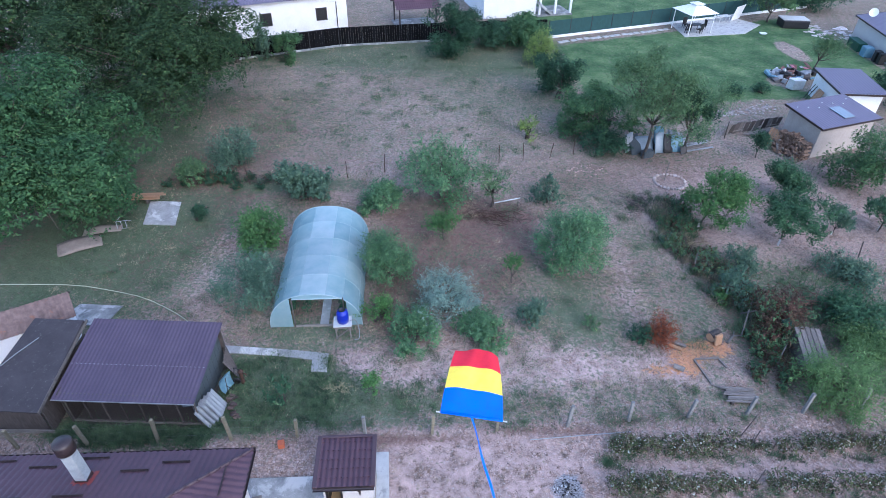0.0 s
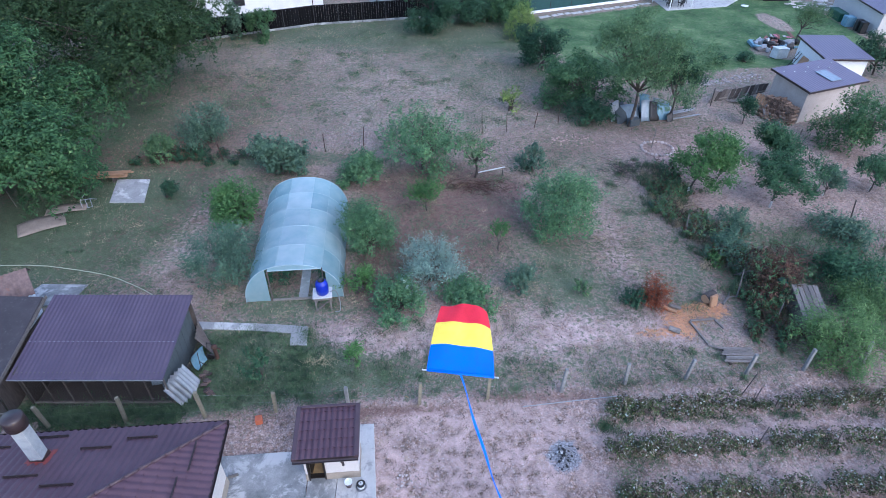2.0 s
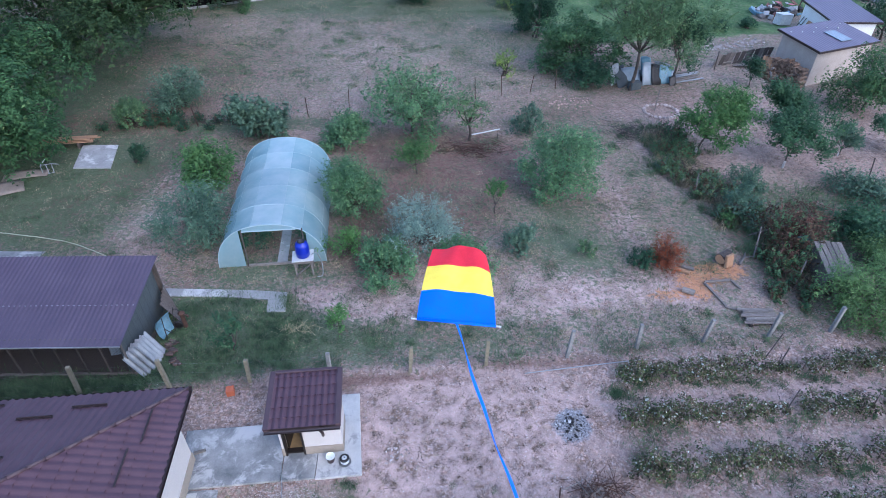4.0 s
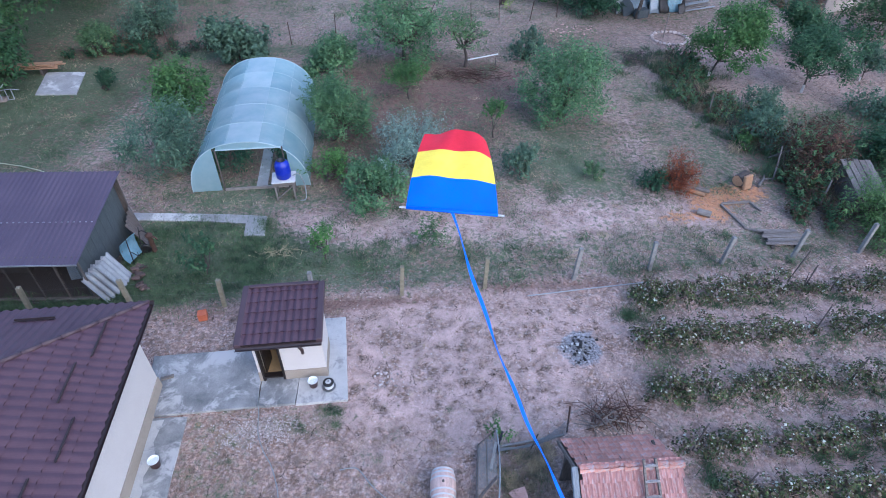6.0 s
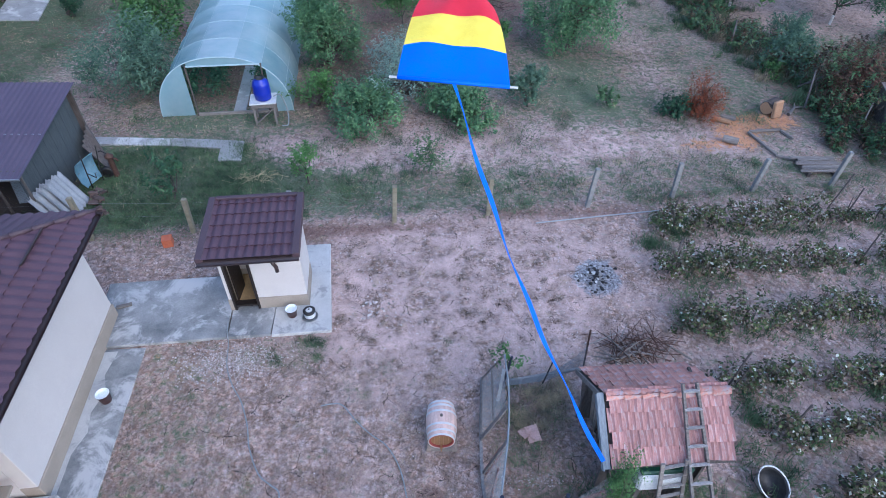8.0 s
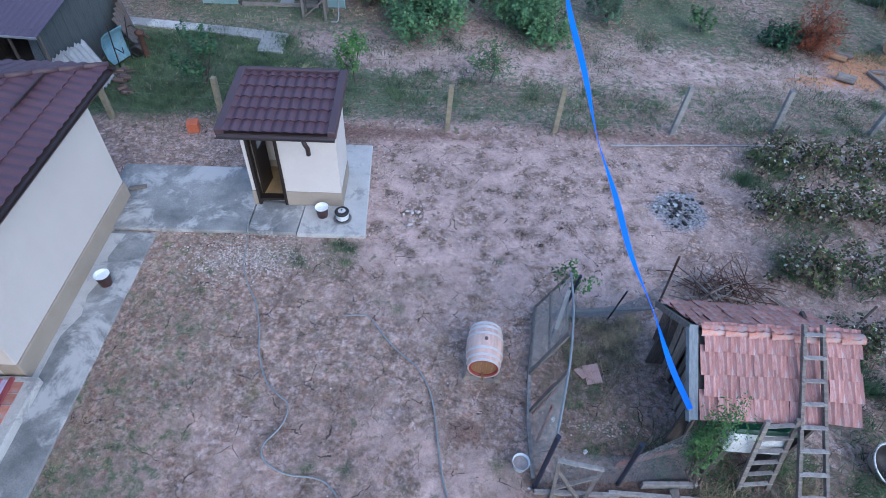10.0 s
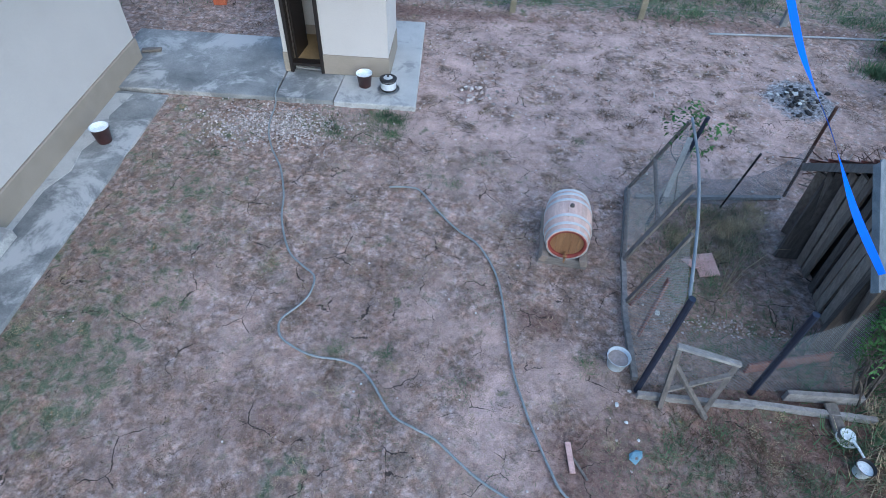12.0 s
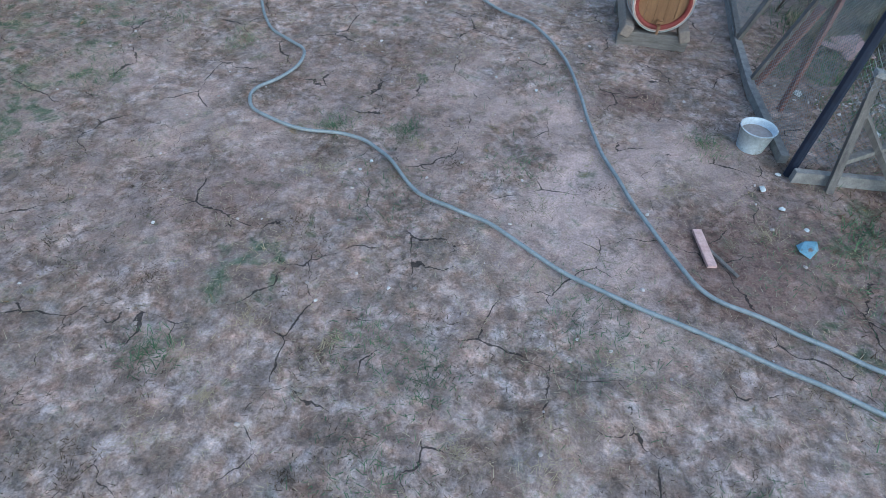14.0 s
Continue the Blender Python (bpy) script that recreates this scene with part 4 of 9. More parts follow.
# ---- the house with the hipped roof ----
def build_house():
    h = thing("house", "single-storey cream rendered house with a brown metal-tile hip roof", "house", (-6.05, 11.25, 0), 2.7)
    eave, tn, wid, dep = 2.81, math.tan(radians(18)), 14.0, 16.0
    wx, wy, wall_top = -0.42, -0.45, 2.66
    put("east_wall", Geo().box((wx - 0.15, wy - 2.15, (wall_top + 0.45) / 2), (0.30, 4.3, wall_top - 0.45), ch=0.01), M_PLASTER, h)
    put("north_wall", Geo().box((wx - 0.30 - 6.3, wy - 0.15, (wall_top + 0.45) / 2), (12.6, 0.30, wall_top - 0.45), ch=0.01), M_PLASTER, h)
    put("porch_wall", Geo().box((wx - 1.55, wy - 4.15, wall_top / 2), (2.5, 0.30, wall_top)), M_PLASTER, h)
    put("recessed_wall", Geo().box((wx - 2.65, wy - 9.0, wall_top / 2), (0.30, 9.4, wall_top)), M_PLASTER, h)
    put("plinth", Geo().box((wx - 0.14, wy - 2.15, 0.2), (0.34, 4.34, 0.5), ch=0.015).box((wx - 0.3 - 6.3, wy - 0.14, 0.2), (12.6, 0.34, 0.5), ch=0.015), M_PLINTH, h, "beige textured plinth")
    # porch floor of small red-brown tiles
    pf = put("porch_floor", Geo().box((wx - 1.1, wy - 6.9, 0.10), (2.7, 5.1, 0.22), ch=0.01), M_CONCRETE2, h, "tiled porch floor")
    tile = Geo().box((0, 0, 0.006), (0.19, 0.19, 0.012), ch=0.004).data("floor_tile", M_TERRA_FRESH)
    for i in range(12):
        for j in range(18):
            t = new("floor_tile", tile)
            t.parent = pf
            t.matrix_basis = pose(wx - 0.02 - i * 0.2, wy - 4.55 - j * 0.2, 0.211)
    put("window_ledge", Geo().box((wx - 0.42, wy - 4.55, 0.86), (0.5, 0.22, 0.07), ch=0.012), M_PLINTH, h, "beige ledge at the wall's end")
    # roof sheets on the north and east sides, west and south plain behind
    for nm, rz, org, length in (("north_roof_sheet", 180, (0, 0), wid), ("east_roof_sheet", 90, (0, -dep), dep), ("west_roof_sheet", 270, (-wid, 0), dep), ("south_roof_sheet", 0, (-wid, -dep), wid)):
        run = wid / 2 / math.cos(math.atan(tn)) + 0.02
        p = tile_sheet(length, run, 0.22, 0.37, 0.022, 0.028, per=8)
        a = math.atan(tn)
        q = np.stack([p[..., 0], p[..., 1] * math.cos(a) - p[..., 2] * math.sin(a), p[..., 1] * math.sin(a) + p[..., 2] * math.cos(a)], -1)
        q = q @ turn(0, 0, rz).T + np.array([org[0], org[1], eave])
        me = Geo().grid(q).data(nm, M_TILE)
        hips = {"north": [((0, 0, 0), (1, -1, 0)), ((-wid, 0, 0), (-1, -1, 0))], "east": [((0, 0, 0), (-1, 1, 0)), ((0, -dep, 0), (-1, -1, 0)), ((-wid / 2, 0, 0), (-1, 0, 0))],
                "west": [((-wid, 0, 0), (1, 1, 0)), ((-wid, -dep, 0), (1, -1, 0)), ((-wid / 2, 0, 0), (1, 0, 0))], "south": [((0, -dep, 0), (1, 1, 0)), ((-wid, -dep, 0), (-1, 1, 0))]}[nm.split("_")[0]]
        for co, no in hips:
            cut(me, co, no)
        put(nm, me, None, h)
    # hip and ridge caps
    peak = eave + wid / 2 * tn
    for a, b in (((0, 0, eave), (-wid / 2, -wid / 2, peak)), ((-wid, 0, eave), (-wid / 2, -wid / 2, peak)), ((-wid / 2, -wid / 2, peak), (-wid / 2, -dep + wid / 2, peak)), ((0, -dep, eave), (-wid / 2, -dep + wid / 2, peak))):
        a, b = np.array(a, float) + (0, 0, 0.035), np.array(b, float) + (0, 0, 0.035)
        n = int(np.linalg.norm(b - a) / 0.38)
        for i in range(n):
            p, q = a + (b - a) * i / n, a + (b - a) * (i + 1.06) / n
            put("ridge_cap", Geo().tube([p, q], [0.05, 0.058], 8), M_TILEDARK, h, smooth=True)
    # fascia, gutters, soffit
    put("fascia", Geo().box((-0.06, -dep / 2, eave - 0.07), (0.03, dep - 0.1, 0.20)).box((-wid / 2, -0.06, eave - 0.07), (wid - 0.1, 0.03, 0.20)), M_TRIMBROWN, h, "dark brown fascia")
    put("soffit", Geo().box((-0.40, -dep / 2, eave - 0.155), (0.66, dep - 0.2, 0.02)).box((-wid / 2, -0.40, eave - 0.155), (wid - 0.2, 0.66, 0.02)), M_TRIMBROWN, h)
    for nm, a, b in (("east_gutter", (0.03, 0.05, eave - 0.05), (0.03, -dep, eave - 0.05)), ("north_gutter", (0.05, 0.05, eave - 0.05), (-wid, 0.05, eave - 0.05))):
        a, b = np.array(a), np.array(b)
        d = unit(b - a)
        side = np.cross(d, (0, 0, 1.0))
        rows = [[p + side * 0.065 * math.cos(t) + np.array([0, 0, 0.065 * math.sin(t)]) for t in np.linspace(math.pi, 2 * math.pi, 9)] for p in (a, (a + b) / 2, b)]
        put(nm, Geo().grid(rows), M_TRIMBROWN, h, smooth=True)
    # snow guards: short toothed bars along the slope
    for x, y, ln in ((-5.1, -0.22, 0.9), (-3.55, -0.86, 0.9), (-2.35, -0.52, 0.9), (-5.1, -1.86, 0.95), (-6.6, -0.57, 0.9), (-6.9, -1.9, 0.9), (-3.9, -2.3, 0.9), (-8.1, -0.25, 0.9), (-8.6, -1.2, 0.9)):
        z = eave - y * tn
        put("snow_guard", Geo().box((x, y, z + 0.085), (ln, 0.02, 0.045), rx=-18, ch=0.006).box((x, y - 0.03, z + 0.06), (ln, 0.05, 0.012), rx=-18), M_TRIMBROWN, h, "dark snow guard bar")
    for x, y, ln in ((-0.64, -1.3, 1.0), (-0.87, -2.52, 1.0), (-0.50, -3.8, 0.95), (-0.80, -5.1, 0.95), (-2.4, -4.4, 0.95), (-1.9, -6.2, 0.95), (-0.5, -6.4, 0.95), (-0.9, -7.7, 0.95)):
        z = eave - x * tn
        put("snow_guard", Geo().box((x, y, z + 0.085), (0.02, ln, 0.045), ry=18, ch=0.006).box((x - 0.03, y, z + 0.06), (0.05, ln, 0.012), ry=18), M_TRIMBROWN, h, "dark snow guard bar")
    # flue
    ch = put("chimney", Geo().box((-5.0, -1.12, eave + 1.15), (0.36, 0.36, 1.75), ch=0.02), M_SHEETWHITE, h, "pale grey chimney")
    put("chimney_foot", Geo().box((-5.0, -1.12, eave + 0.42), (0.38, 0.38, 0.22)), M_TRIMBROWN, ch)
    put("flashing", Geo().box((-5.0, -1.12, eave + 0.385), (0.66, 0.66, 0.03), rx=-18, ch=0.008), M_REDRIM, ch, "red lead flashing")
    put("cowl", Geo().lathe([(0.20, -0.12), (0.29, -0.08), (0.29, 0.30), (0.25, 0.36), (0.02, 0.38)], 20, (-5.0, -1.12, eave + 2.0), close=True), M_TRIMBROWN, ch, "round dark metal cowl", True)
    return h


build_house()


# ---- privy beside the house ----
def build_hut():
    h = thing("outhouse", "small cream rendered outhouse with brown metal-tile roof and open door", "outhouse", (-3.80, 10.78, 0.09), 2.8)
    w, d, top, base = 1.80, 1.0, 2.14, 0.36
    x0, x1, door = 0.08, 0.68, 1.97
    for nm, c, s in (("front_wall", ((x1 + w) / 2, 0.06, (top + base) / 2), (w - x1, 0.12, top - base)), ("front_jamb_wall", (x0 / 2 + 0.0, 0.06, (top + base) / 2), (x0, 0.12, top - base)),
                     ("lintel", ((x0 + x1) / 2, 0.06, (top + door) / 2), (x1 - x0, 0.12, top - door)), ("east_wall", (w - 0.06, d / 2 + 0.06, (top + base) / 2 + 0.03), (0.12, d - 0.12, top - base + 0.06)),
                     ("west_wall", (0.06, d / 2 + 0.06, (top + base) / 2 + 0.03), (0.12, d - 0.12, top - base + 0.06)), ("back_wall", (w / 2, d + 0.06, (top + base) / 2 + 0.05), (w, 0.12, top - base + 0.1))):
        put(nm, Geo().box(c, s, ch=0.006), M_PLASTER, h)
    g = Geo()
    g.box(((x1 + w) / 2 + 0.005, 0.055, base / 2), (w - x1 + 0.02, 0.14, base), ch=0.006).box((x0 / 2 - 0.003, 0.055, base / 2), (x0 + 0.02, 0.14, base), ch=0.006)
    g.box((w - 0.055, d / 2 + 0.075, base / 2), (0.14, d + 0.01, base), ch=0.006).box((0.055, d / 2 + 0.075, base / 2), (0.14, d + 0.01, base), ch=0.006).box((w / 2, d + 0.075, base / 2), (w - 0.3, 0.14, base))
    put("plinth", g, M_PLINTH, h, "beige plinth band")
    put("inner_floor", Geo().box((w / 2, d / 2 + 0.05, 0.14), (w - 0.3, d - 0.1, 0.08)), M_FLOORTAN, h)
    put("door_frame", Geo().box((x0 + 0.03, 0.05, door / 2), (0.06, 0.15, door), ch=0.006).box((x1 - 0.03, 0.05, door / 2), (0.06, 0.15, door), ch=0.006).box(((x0 + x1) / 2, 0.05, door - 0.03), (x1 - x0 - 0.12, 0.15, 0.06)).box(((x0 + x1) / 2, 0.05, 0.16), (x1 - x0 - 0.12, 0.16, 0.05)), M_INTERIOR, h, "dark brown door frame")
    leaf = put("door", Geo().box((0, 0.27, door / 2 + 0.05), (0.04, 0.50, door - 0.2), ch=0.005), M_INTERIOR, h, "dark brown door standing open inward")
    leaf.matrix_basis = pose(x0 + 0.09, 0.12, 0, 0, 0, -8)
    put("pane", Geo().box((0.023, 0.27, door * 0.74), (0.006, 0.26, 0.45)), M_GLASSY, leaf)
    # roof, rising to the back
    rw, rl, z0, rise = 1.97, 1.88, 2.26, 0.10
    inset = 0.07
    a = math.atan2(rise, rl)
    p = tile_sheet(rw - 2 * inset, math.hypot(rl, rise) - 0.06, 0.1825, 0.335, 0.045, 0.035, 10)
    q = np.stack([p[..., 0] - 0.075 + inset, p[..., 1] * math.cos(a) - p[..., 2] * math.sin(a) - 0.66, p[..., 1] * math.sin(a) + p[..., 2] * math.cos(a) + z0], -1)
    put("roof_sheet", Geo().grid(q), M_TILE, h)
    tilt = math.degrees(a)
    put("roof_deck", Geo().box((rw / 2 - 0.075, rl / 2 - 0.66, z0 + rise / 2 - 0.05), (rw - 0.04, rl - 0.04, 0.06), rx=tilt), M_TRIMBROWN, h)
    for x in (-0.055, rw - 0.095):
        put("verge_trim", Geo().box((x, rl / 2 - 0.66, z0 + rise / 2 + 0.005), (0.15, rl + 0.03, 0.15), rx=tilt, ch=0.012), M_TILEDARK, h, "violet-brown folded edge trim")
    put("ridge_trim", Geo().box((rw / 2 - 0.075, rl - 0.68, z0 + rise + 0.02), (rw - 0.20, 0.10, 0.12), rx=tilt, ch=0.01), M_TILEDARK, h)
    a0, b0 = np.array([-0.11, -0.73, z0 - 0.02]), np.array([rw - 0.04, -0.73, z0 - 0.02])
    rows = [[pp + np.array([0, 0.06 * math.cos(t), 0.06 * math.sin(t)]) for t in np.linspace(math.pi, 2 * math.pi, 9)] for pp in (a0, b0)]
    put("gutter", Geo().grid(rows), M_TRIMBROWN, h, "dark brown gutter", True)
    put("downpipe", Geo().tube([(1.38, -0.71, z0 - 0.07), (1.40, -0.71, z0 - 0.17), (1.43, -0.68, z0 - 0.27), (1.43, -0.67, z0 - 0.42)], 0.042, 10), M_TRIMBROWN, h, smooth=True)
    return h


build_hut()


# ---- paving ----
def slab(name, label, corners, top, mat, thick=0.16, kind="structure", category="paving"):
    c = np.array([(x, y, top) for x, y in corners])
    n = len(c)
    ctr = c.mean(0)
    inner = c + (ctr - c) * 0.012
    v = np.concatenate([c - (0, 0, thick), c - (0, 0, 0.012), inner])
    f = [tuple(range(2 * n, 3 * n))]
    for k in range(2):
        f += [(k * n + i, k * n + (i + 1) % n, (k + 1) * n + (i + 1) % n, (k + 1) * n + i) for i in range(n)]
    return tagged(put(name, Geo().add(v, f), mat), label, category, kind=kind)


slab("pavement_1", "stained grey concrete apron before the house corner", [(-6.72, 9.82), (-3.78, 9.98), (-3.86, 11.95), (-6.95, 11.80)], 0.085, M_CONCRETE)
slab("pavement_2", "grey concrete path along the house wall", [(-6.62, 9.80), (-5.52, 9.80), (-5.33, 4.9), (-5.25, -1.5), (-6.3, -1.5), (-6.35, 4.9)], 0.05, M_CONCRETE)
slab("pavement_9", "pale cement strip along the foot of the house wall", [(-6.52, 9.72), (-6.08, 9.74), (-6.16, 9.1), (-5.99, 8.7), (-6.12, 8.2), (-6.02, 7.75), (-6.16, 7.3), (-6.12, 6.5), (-6.38, 6.48)], 0.0545, M_CONCRETE2, 0.02)
rug = thing("striped_rug", "folded striped rug in pink, lilac and dark red on the porch", "rug", (-6.52, 5.75, 0.223), 4)
for k in range(7):
    put("stripe", Geo().box((-0.30 + 0.085 * k, 0, 0.02 + 0.006 * (k % 2)), (0.082, 1.25 - 0.05 * (k % 3), 0.04), ch=0.012), (M_RUGRED, M_RUGPINK, M_RUGLILAC)[k % 3], rug)
slab("pavement_3", "worn concrete slab before the outhouse door", [(-3.76, 9.98), (-2.80, 10.02), (-2.78, 10.90), (-3.78, 10.90)], 0.083, M_CONCRETE)
slab("pavement_4", "pale concrete slab round the outhouse", [(-2.77, 9.99), (-1.42, 10.06), (-1.66, 13.0), (-3.9, 12.9), (-3.84, 10.93), (-2.77, 10.93)], 0.09, M_CONCRETE2)
slab("pavement_5", "narrow concrete garden path", [(-14.0, 18.55), (-10.3, 18.62), (-6.6, 18.35), (-4.85, 18.15), (-4.76, 17.05), (-5.45, 17.05), (-5.5, 17.75), (-7.0, 17.95), (-10.2, 18.18), (-14, 18.1)], 0.05, M_PATH)
slab("pavement_6", "square concrete slab in the grass", [(-18.15, 30.85), (-16.2, 30.8), (-15.65, 28.25), (-17.6, 28.3)], 0.06, M_PATH)
slab("pavement_7", "white paved patio at the lawn's edge", [(27.3, 65.4), (34.6, 66.9), (37.8, 70.3), (34.4, 74.7), (27.0, 72.5)], 0.06, M_CONCRETE2)
slab("pavement_8", "concrete slab behind the sheds", [(-18.6, 19.6), (-16.0, 19.9), (-15.7, 21.2), (-17.9, 21.3)], 0.05, M_CONCRETE)
tagged(put("drain_cover", Geo().box((-6.35, 11.02, 0.115), (0.34, 0.10, 0.05), rz=18, ch=0.01), M_OLDWOOD_X), "short grey board lying by the wall", "board")


# ---- hoses ----
def hose(points, r, mat, label, z=None):
    c = smooth_line(np.array([(x, y, 0) for x, y in points]) if z is None else np.array(points, float), 12)
    if z is None:
        # lies on the soil, or on the paving where it crosses it
        c[:, 2] = ground_height(c[:, 0], c[:, 1]) + r * 0.85 + 0.027 + 0.085 * ((c[:, 1] > 9.93) & (c[:, 1] < 12) & (c[:, 0] < -2.5))
    return tagged(put("garden_hose", Geo().tube(c, r, 8), mat, smooth=True), label, "hose")


hose([(-3.80, 10.35), (-3.76, 10.1), (-3.70, 9.75), (-3.62, 9.2), (-3.40, 8.7), (-3.15, 8.3), (-2.93, 7.75), (-2.80, 7.25), (-2.55, 6.73), (-2.30, 6.50), (-2.12, 6.36), (-2.09, 6.14), (-2.14, 5.95), (-2.30, 5.70), (-2.31, 5.55),
      (-2.20, 5.40), (-1.88, 5.26), (-1.45, 5.23), (-1.21, 5.11), (-0.86, 4.69), (-0.60, 4.56), (-0.39, 4.48), (-0.10, 4.26), (0.10, 4.13), (0.45, 3.95), (0.86, 3.79), (1.66, 3.43), (2.6, 2.9), (3.6, 2.2)], 0.0135, M_HOSE, "grey-green garden hose snaking over the dry yard")
hose([(-1.50, 8.11), (-1.25, 8.15), (-1.04, 8.09), (-0.72, 7.68), (-0.44, 7.41), (-0.16, 7.17), (0.03, 6.88), (0.14, 6.59), (0.22, 6.2), (0.28, 5.83), (0.34, 5.5), (0.42, 5.17), (0.56, 4.78), (0.75, 4.34), (0.91, 4.08), (1.30, 3.90), (1.76, 3.68), (2.7, 3.2), (3.7, 2.6)], 0.0135, M_HOSE, "grey-green garden hose lying in a long curve")
hose([(-24, 22.6), (-21.0, 22.75), (-18.5, 22.65), (-16.7, 22.3), (-15.2, 21.9), (-14.0, 21.35), (-12.7, 20.6), (-11.8, 19.9)], 0.02, M_YHOSE, "pale yellow hose across the grass")


# ---- barrel ----
def build_barrel():
    b = thing("wine_barrel", "small pale oak wine barrel with zinc hoops and red-rimmed head", "barrel", (0.92, 6.98, 0.0), -3)
    ax, ln, r0, r1, zc = turn(-90, 0, 0), 0.76, 0.245, 0.302, 0.415
    n = 22
    # staves run along y
    for k in range(n):
        a0, a1 = 2 * math.pi * k / n + 0.006, 2 * math.pi * (k + 1) / n - 0.006
        rows = []
        for s in np.linspace(0, 1, 11):
            r = r0 + (r1 - r0) * math.sin(math.pi * s) ** 0.9
            rows.append([(rr * math.cos(a), s * ln, zc + rr * math.sin(a)) for rr in (r,) for a in np.linspace(a0, a1, 3)])
        g = Geo().grid(rows)
        inner = np.array(rows) * 1.0
        inner[..., 0] *= 0.92
        inner[..., 2] = zc + (inner[..., 2] - zc) * 0.92
        g.grid(inner)
        for e in (0, -1):
            o, i = np.array(rows[e]), inner[e]
            g.grid([o, i])
        put("stave", g, M_STAVE, b, smooth=False)
    for s in (0.02, 0.14, 0.30, 0.66, 0.83, 0.95):
        r = r0 + (r1 - r0) * math.sin(math.pi * s) ** 0.9
        d = 0.02
        rr = [(r + 0.001, s * ln - d), (r + 0.007, s * ln - d), (r + 0.007, s * ln + d), (r + 0.001, s * ln + d)]
        put("hoop", Geo().lathe(rr, 40, (0, 0, zc), turn(-90, 0, 0)), M_HOOP, b, smooth=False)
    for e in (0.035, ln - 0.035):
        for j in range(5):
            u0, u1 = -0.215 + 0.086 * j + 0.0015, -0.215 + 0.086 * (j + 1) - 0.0015
            us = np.linspace(u0, u1, 5)
            edge = [(u, math.sqrt(max(0, 0.215 ** 2 - u * u))) for u in us]
            rim = [(u, z) for u, z in edge] + [(u, -z) for u, z in edge[::-1]]
            n2 = len(rim)
            put("head_board", Geo().add([(u, e + d, zc + z) for d in (0.0, 0.012) for u, z in rim], [tuple(range(n2)), tuple(range(2 * n2 - 1, n2 - 1, -1))] + [(i, (i + 1) % n2, n2 + (i + 1) % n2, n2 + i) for i in range(n2)]), M_HEADWOOD, b, "golden wooden head board")
    put("rim", Geo().lathe([(0.205, 0.032), (0.205, 0.005), (0.234, -0.002), (0.243, 0.012)], 36, (0, 0, zc), turn(-90, 0, 0)), M_REDRIM, b, "red stained rim", True)
    put("tap", Geo().tube([(0.0, 0.04, zc - 0.17), (0.0, -0.10, zc - 0.17)], [0.018, 0.014], 8).tube([(0, -0.07, zc - 0.17), (0, -0.07, zc - 0.24)], 0.012, 8).box((0, -0.06, zc - 0.14), (0.05, 0.015, 0.02)), M_HEADWOOD, b, "wooden tap")
    put("bung", Geo().lathe([(0.03, 0), (0.026, 0.03), (0.0, 0.032)], 12, (0, ln * 0.5, zc + r1 - 0.006)), M_DARKWOOD, b, "dark bung")
    c = thing("barrel_cradle", "low pale wooden cradle under the barrel", "cradle", (0.92, 6.98, 0), -3)
    for y in (0.06, 0.70):
        put("cross_beam", Geo().box((0, y, 0.06), (0.62, 0.09, 0.14), ch=0.008), M_OLDWOOD_X, c)
    for x in (-0.25, 0.25):
        put("side_beam", Geo().box((x, 0.38, 0.16), (0.09, 0.86, 0.11), ry=-20 if x > 0 else 20, ch=0.008), M_CARDBOARD, c)


build_barrel()


# ---- pots and buckets ----
def bucket(x, y, z, r, h, label, body, inside, name="bucket", fill=None):
    b = thing(name, label, name, (x, y, z))
    put("body", Geo().lathe([(0.0, 0), (r * 0.74, 0), (r * 0.76, 0.01), (r * 0.97, h * 0.95), (r, h * 0.96), (r * 1.03, h)], 28), body, b, smooth=True)
    put("inside", Geo().lathe([(r * 1.03, h), (r * 0.98, h + 0.004), (r * 0.93, h - 0.01), (r * 0.72, 0.02), (0, 0.02)], 28), inside, b, "pale inner surface", True)
    if fill:
        put("contents", Geo().lathe([(r * 0.9, h * 0.72), (r * 0.5, h * 0.76), (0.0, h * 0.74)], 20), fill, b, smooth=True)
    arc = [(r * 1.04 * math.cos(t), r * 1.04 * math.sin(t) * 0.98, h * 0.93 - 0.02 * math.sin(t)) for t in np.linspace(0, math.pi, 14)]
    put("handle", Geo().tube(arc, 0.004, 6), M_DARKSTEEL, b)
    return b


bucket(-5.90, 8.47, 0.05, 0.135, 0.26, "dark red enamel bucket, white inside, on the concrete path", M_REDPOT, M_ENAMEL, fill=M_ENAMEL)
bucket(-2.36, 10.55, 0.09, 0.135, 0.24, "dark red bucket with white enamel inside by the outhouse", M_REDPOT, M_ENAMEL, fill=M_ENAMEL)


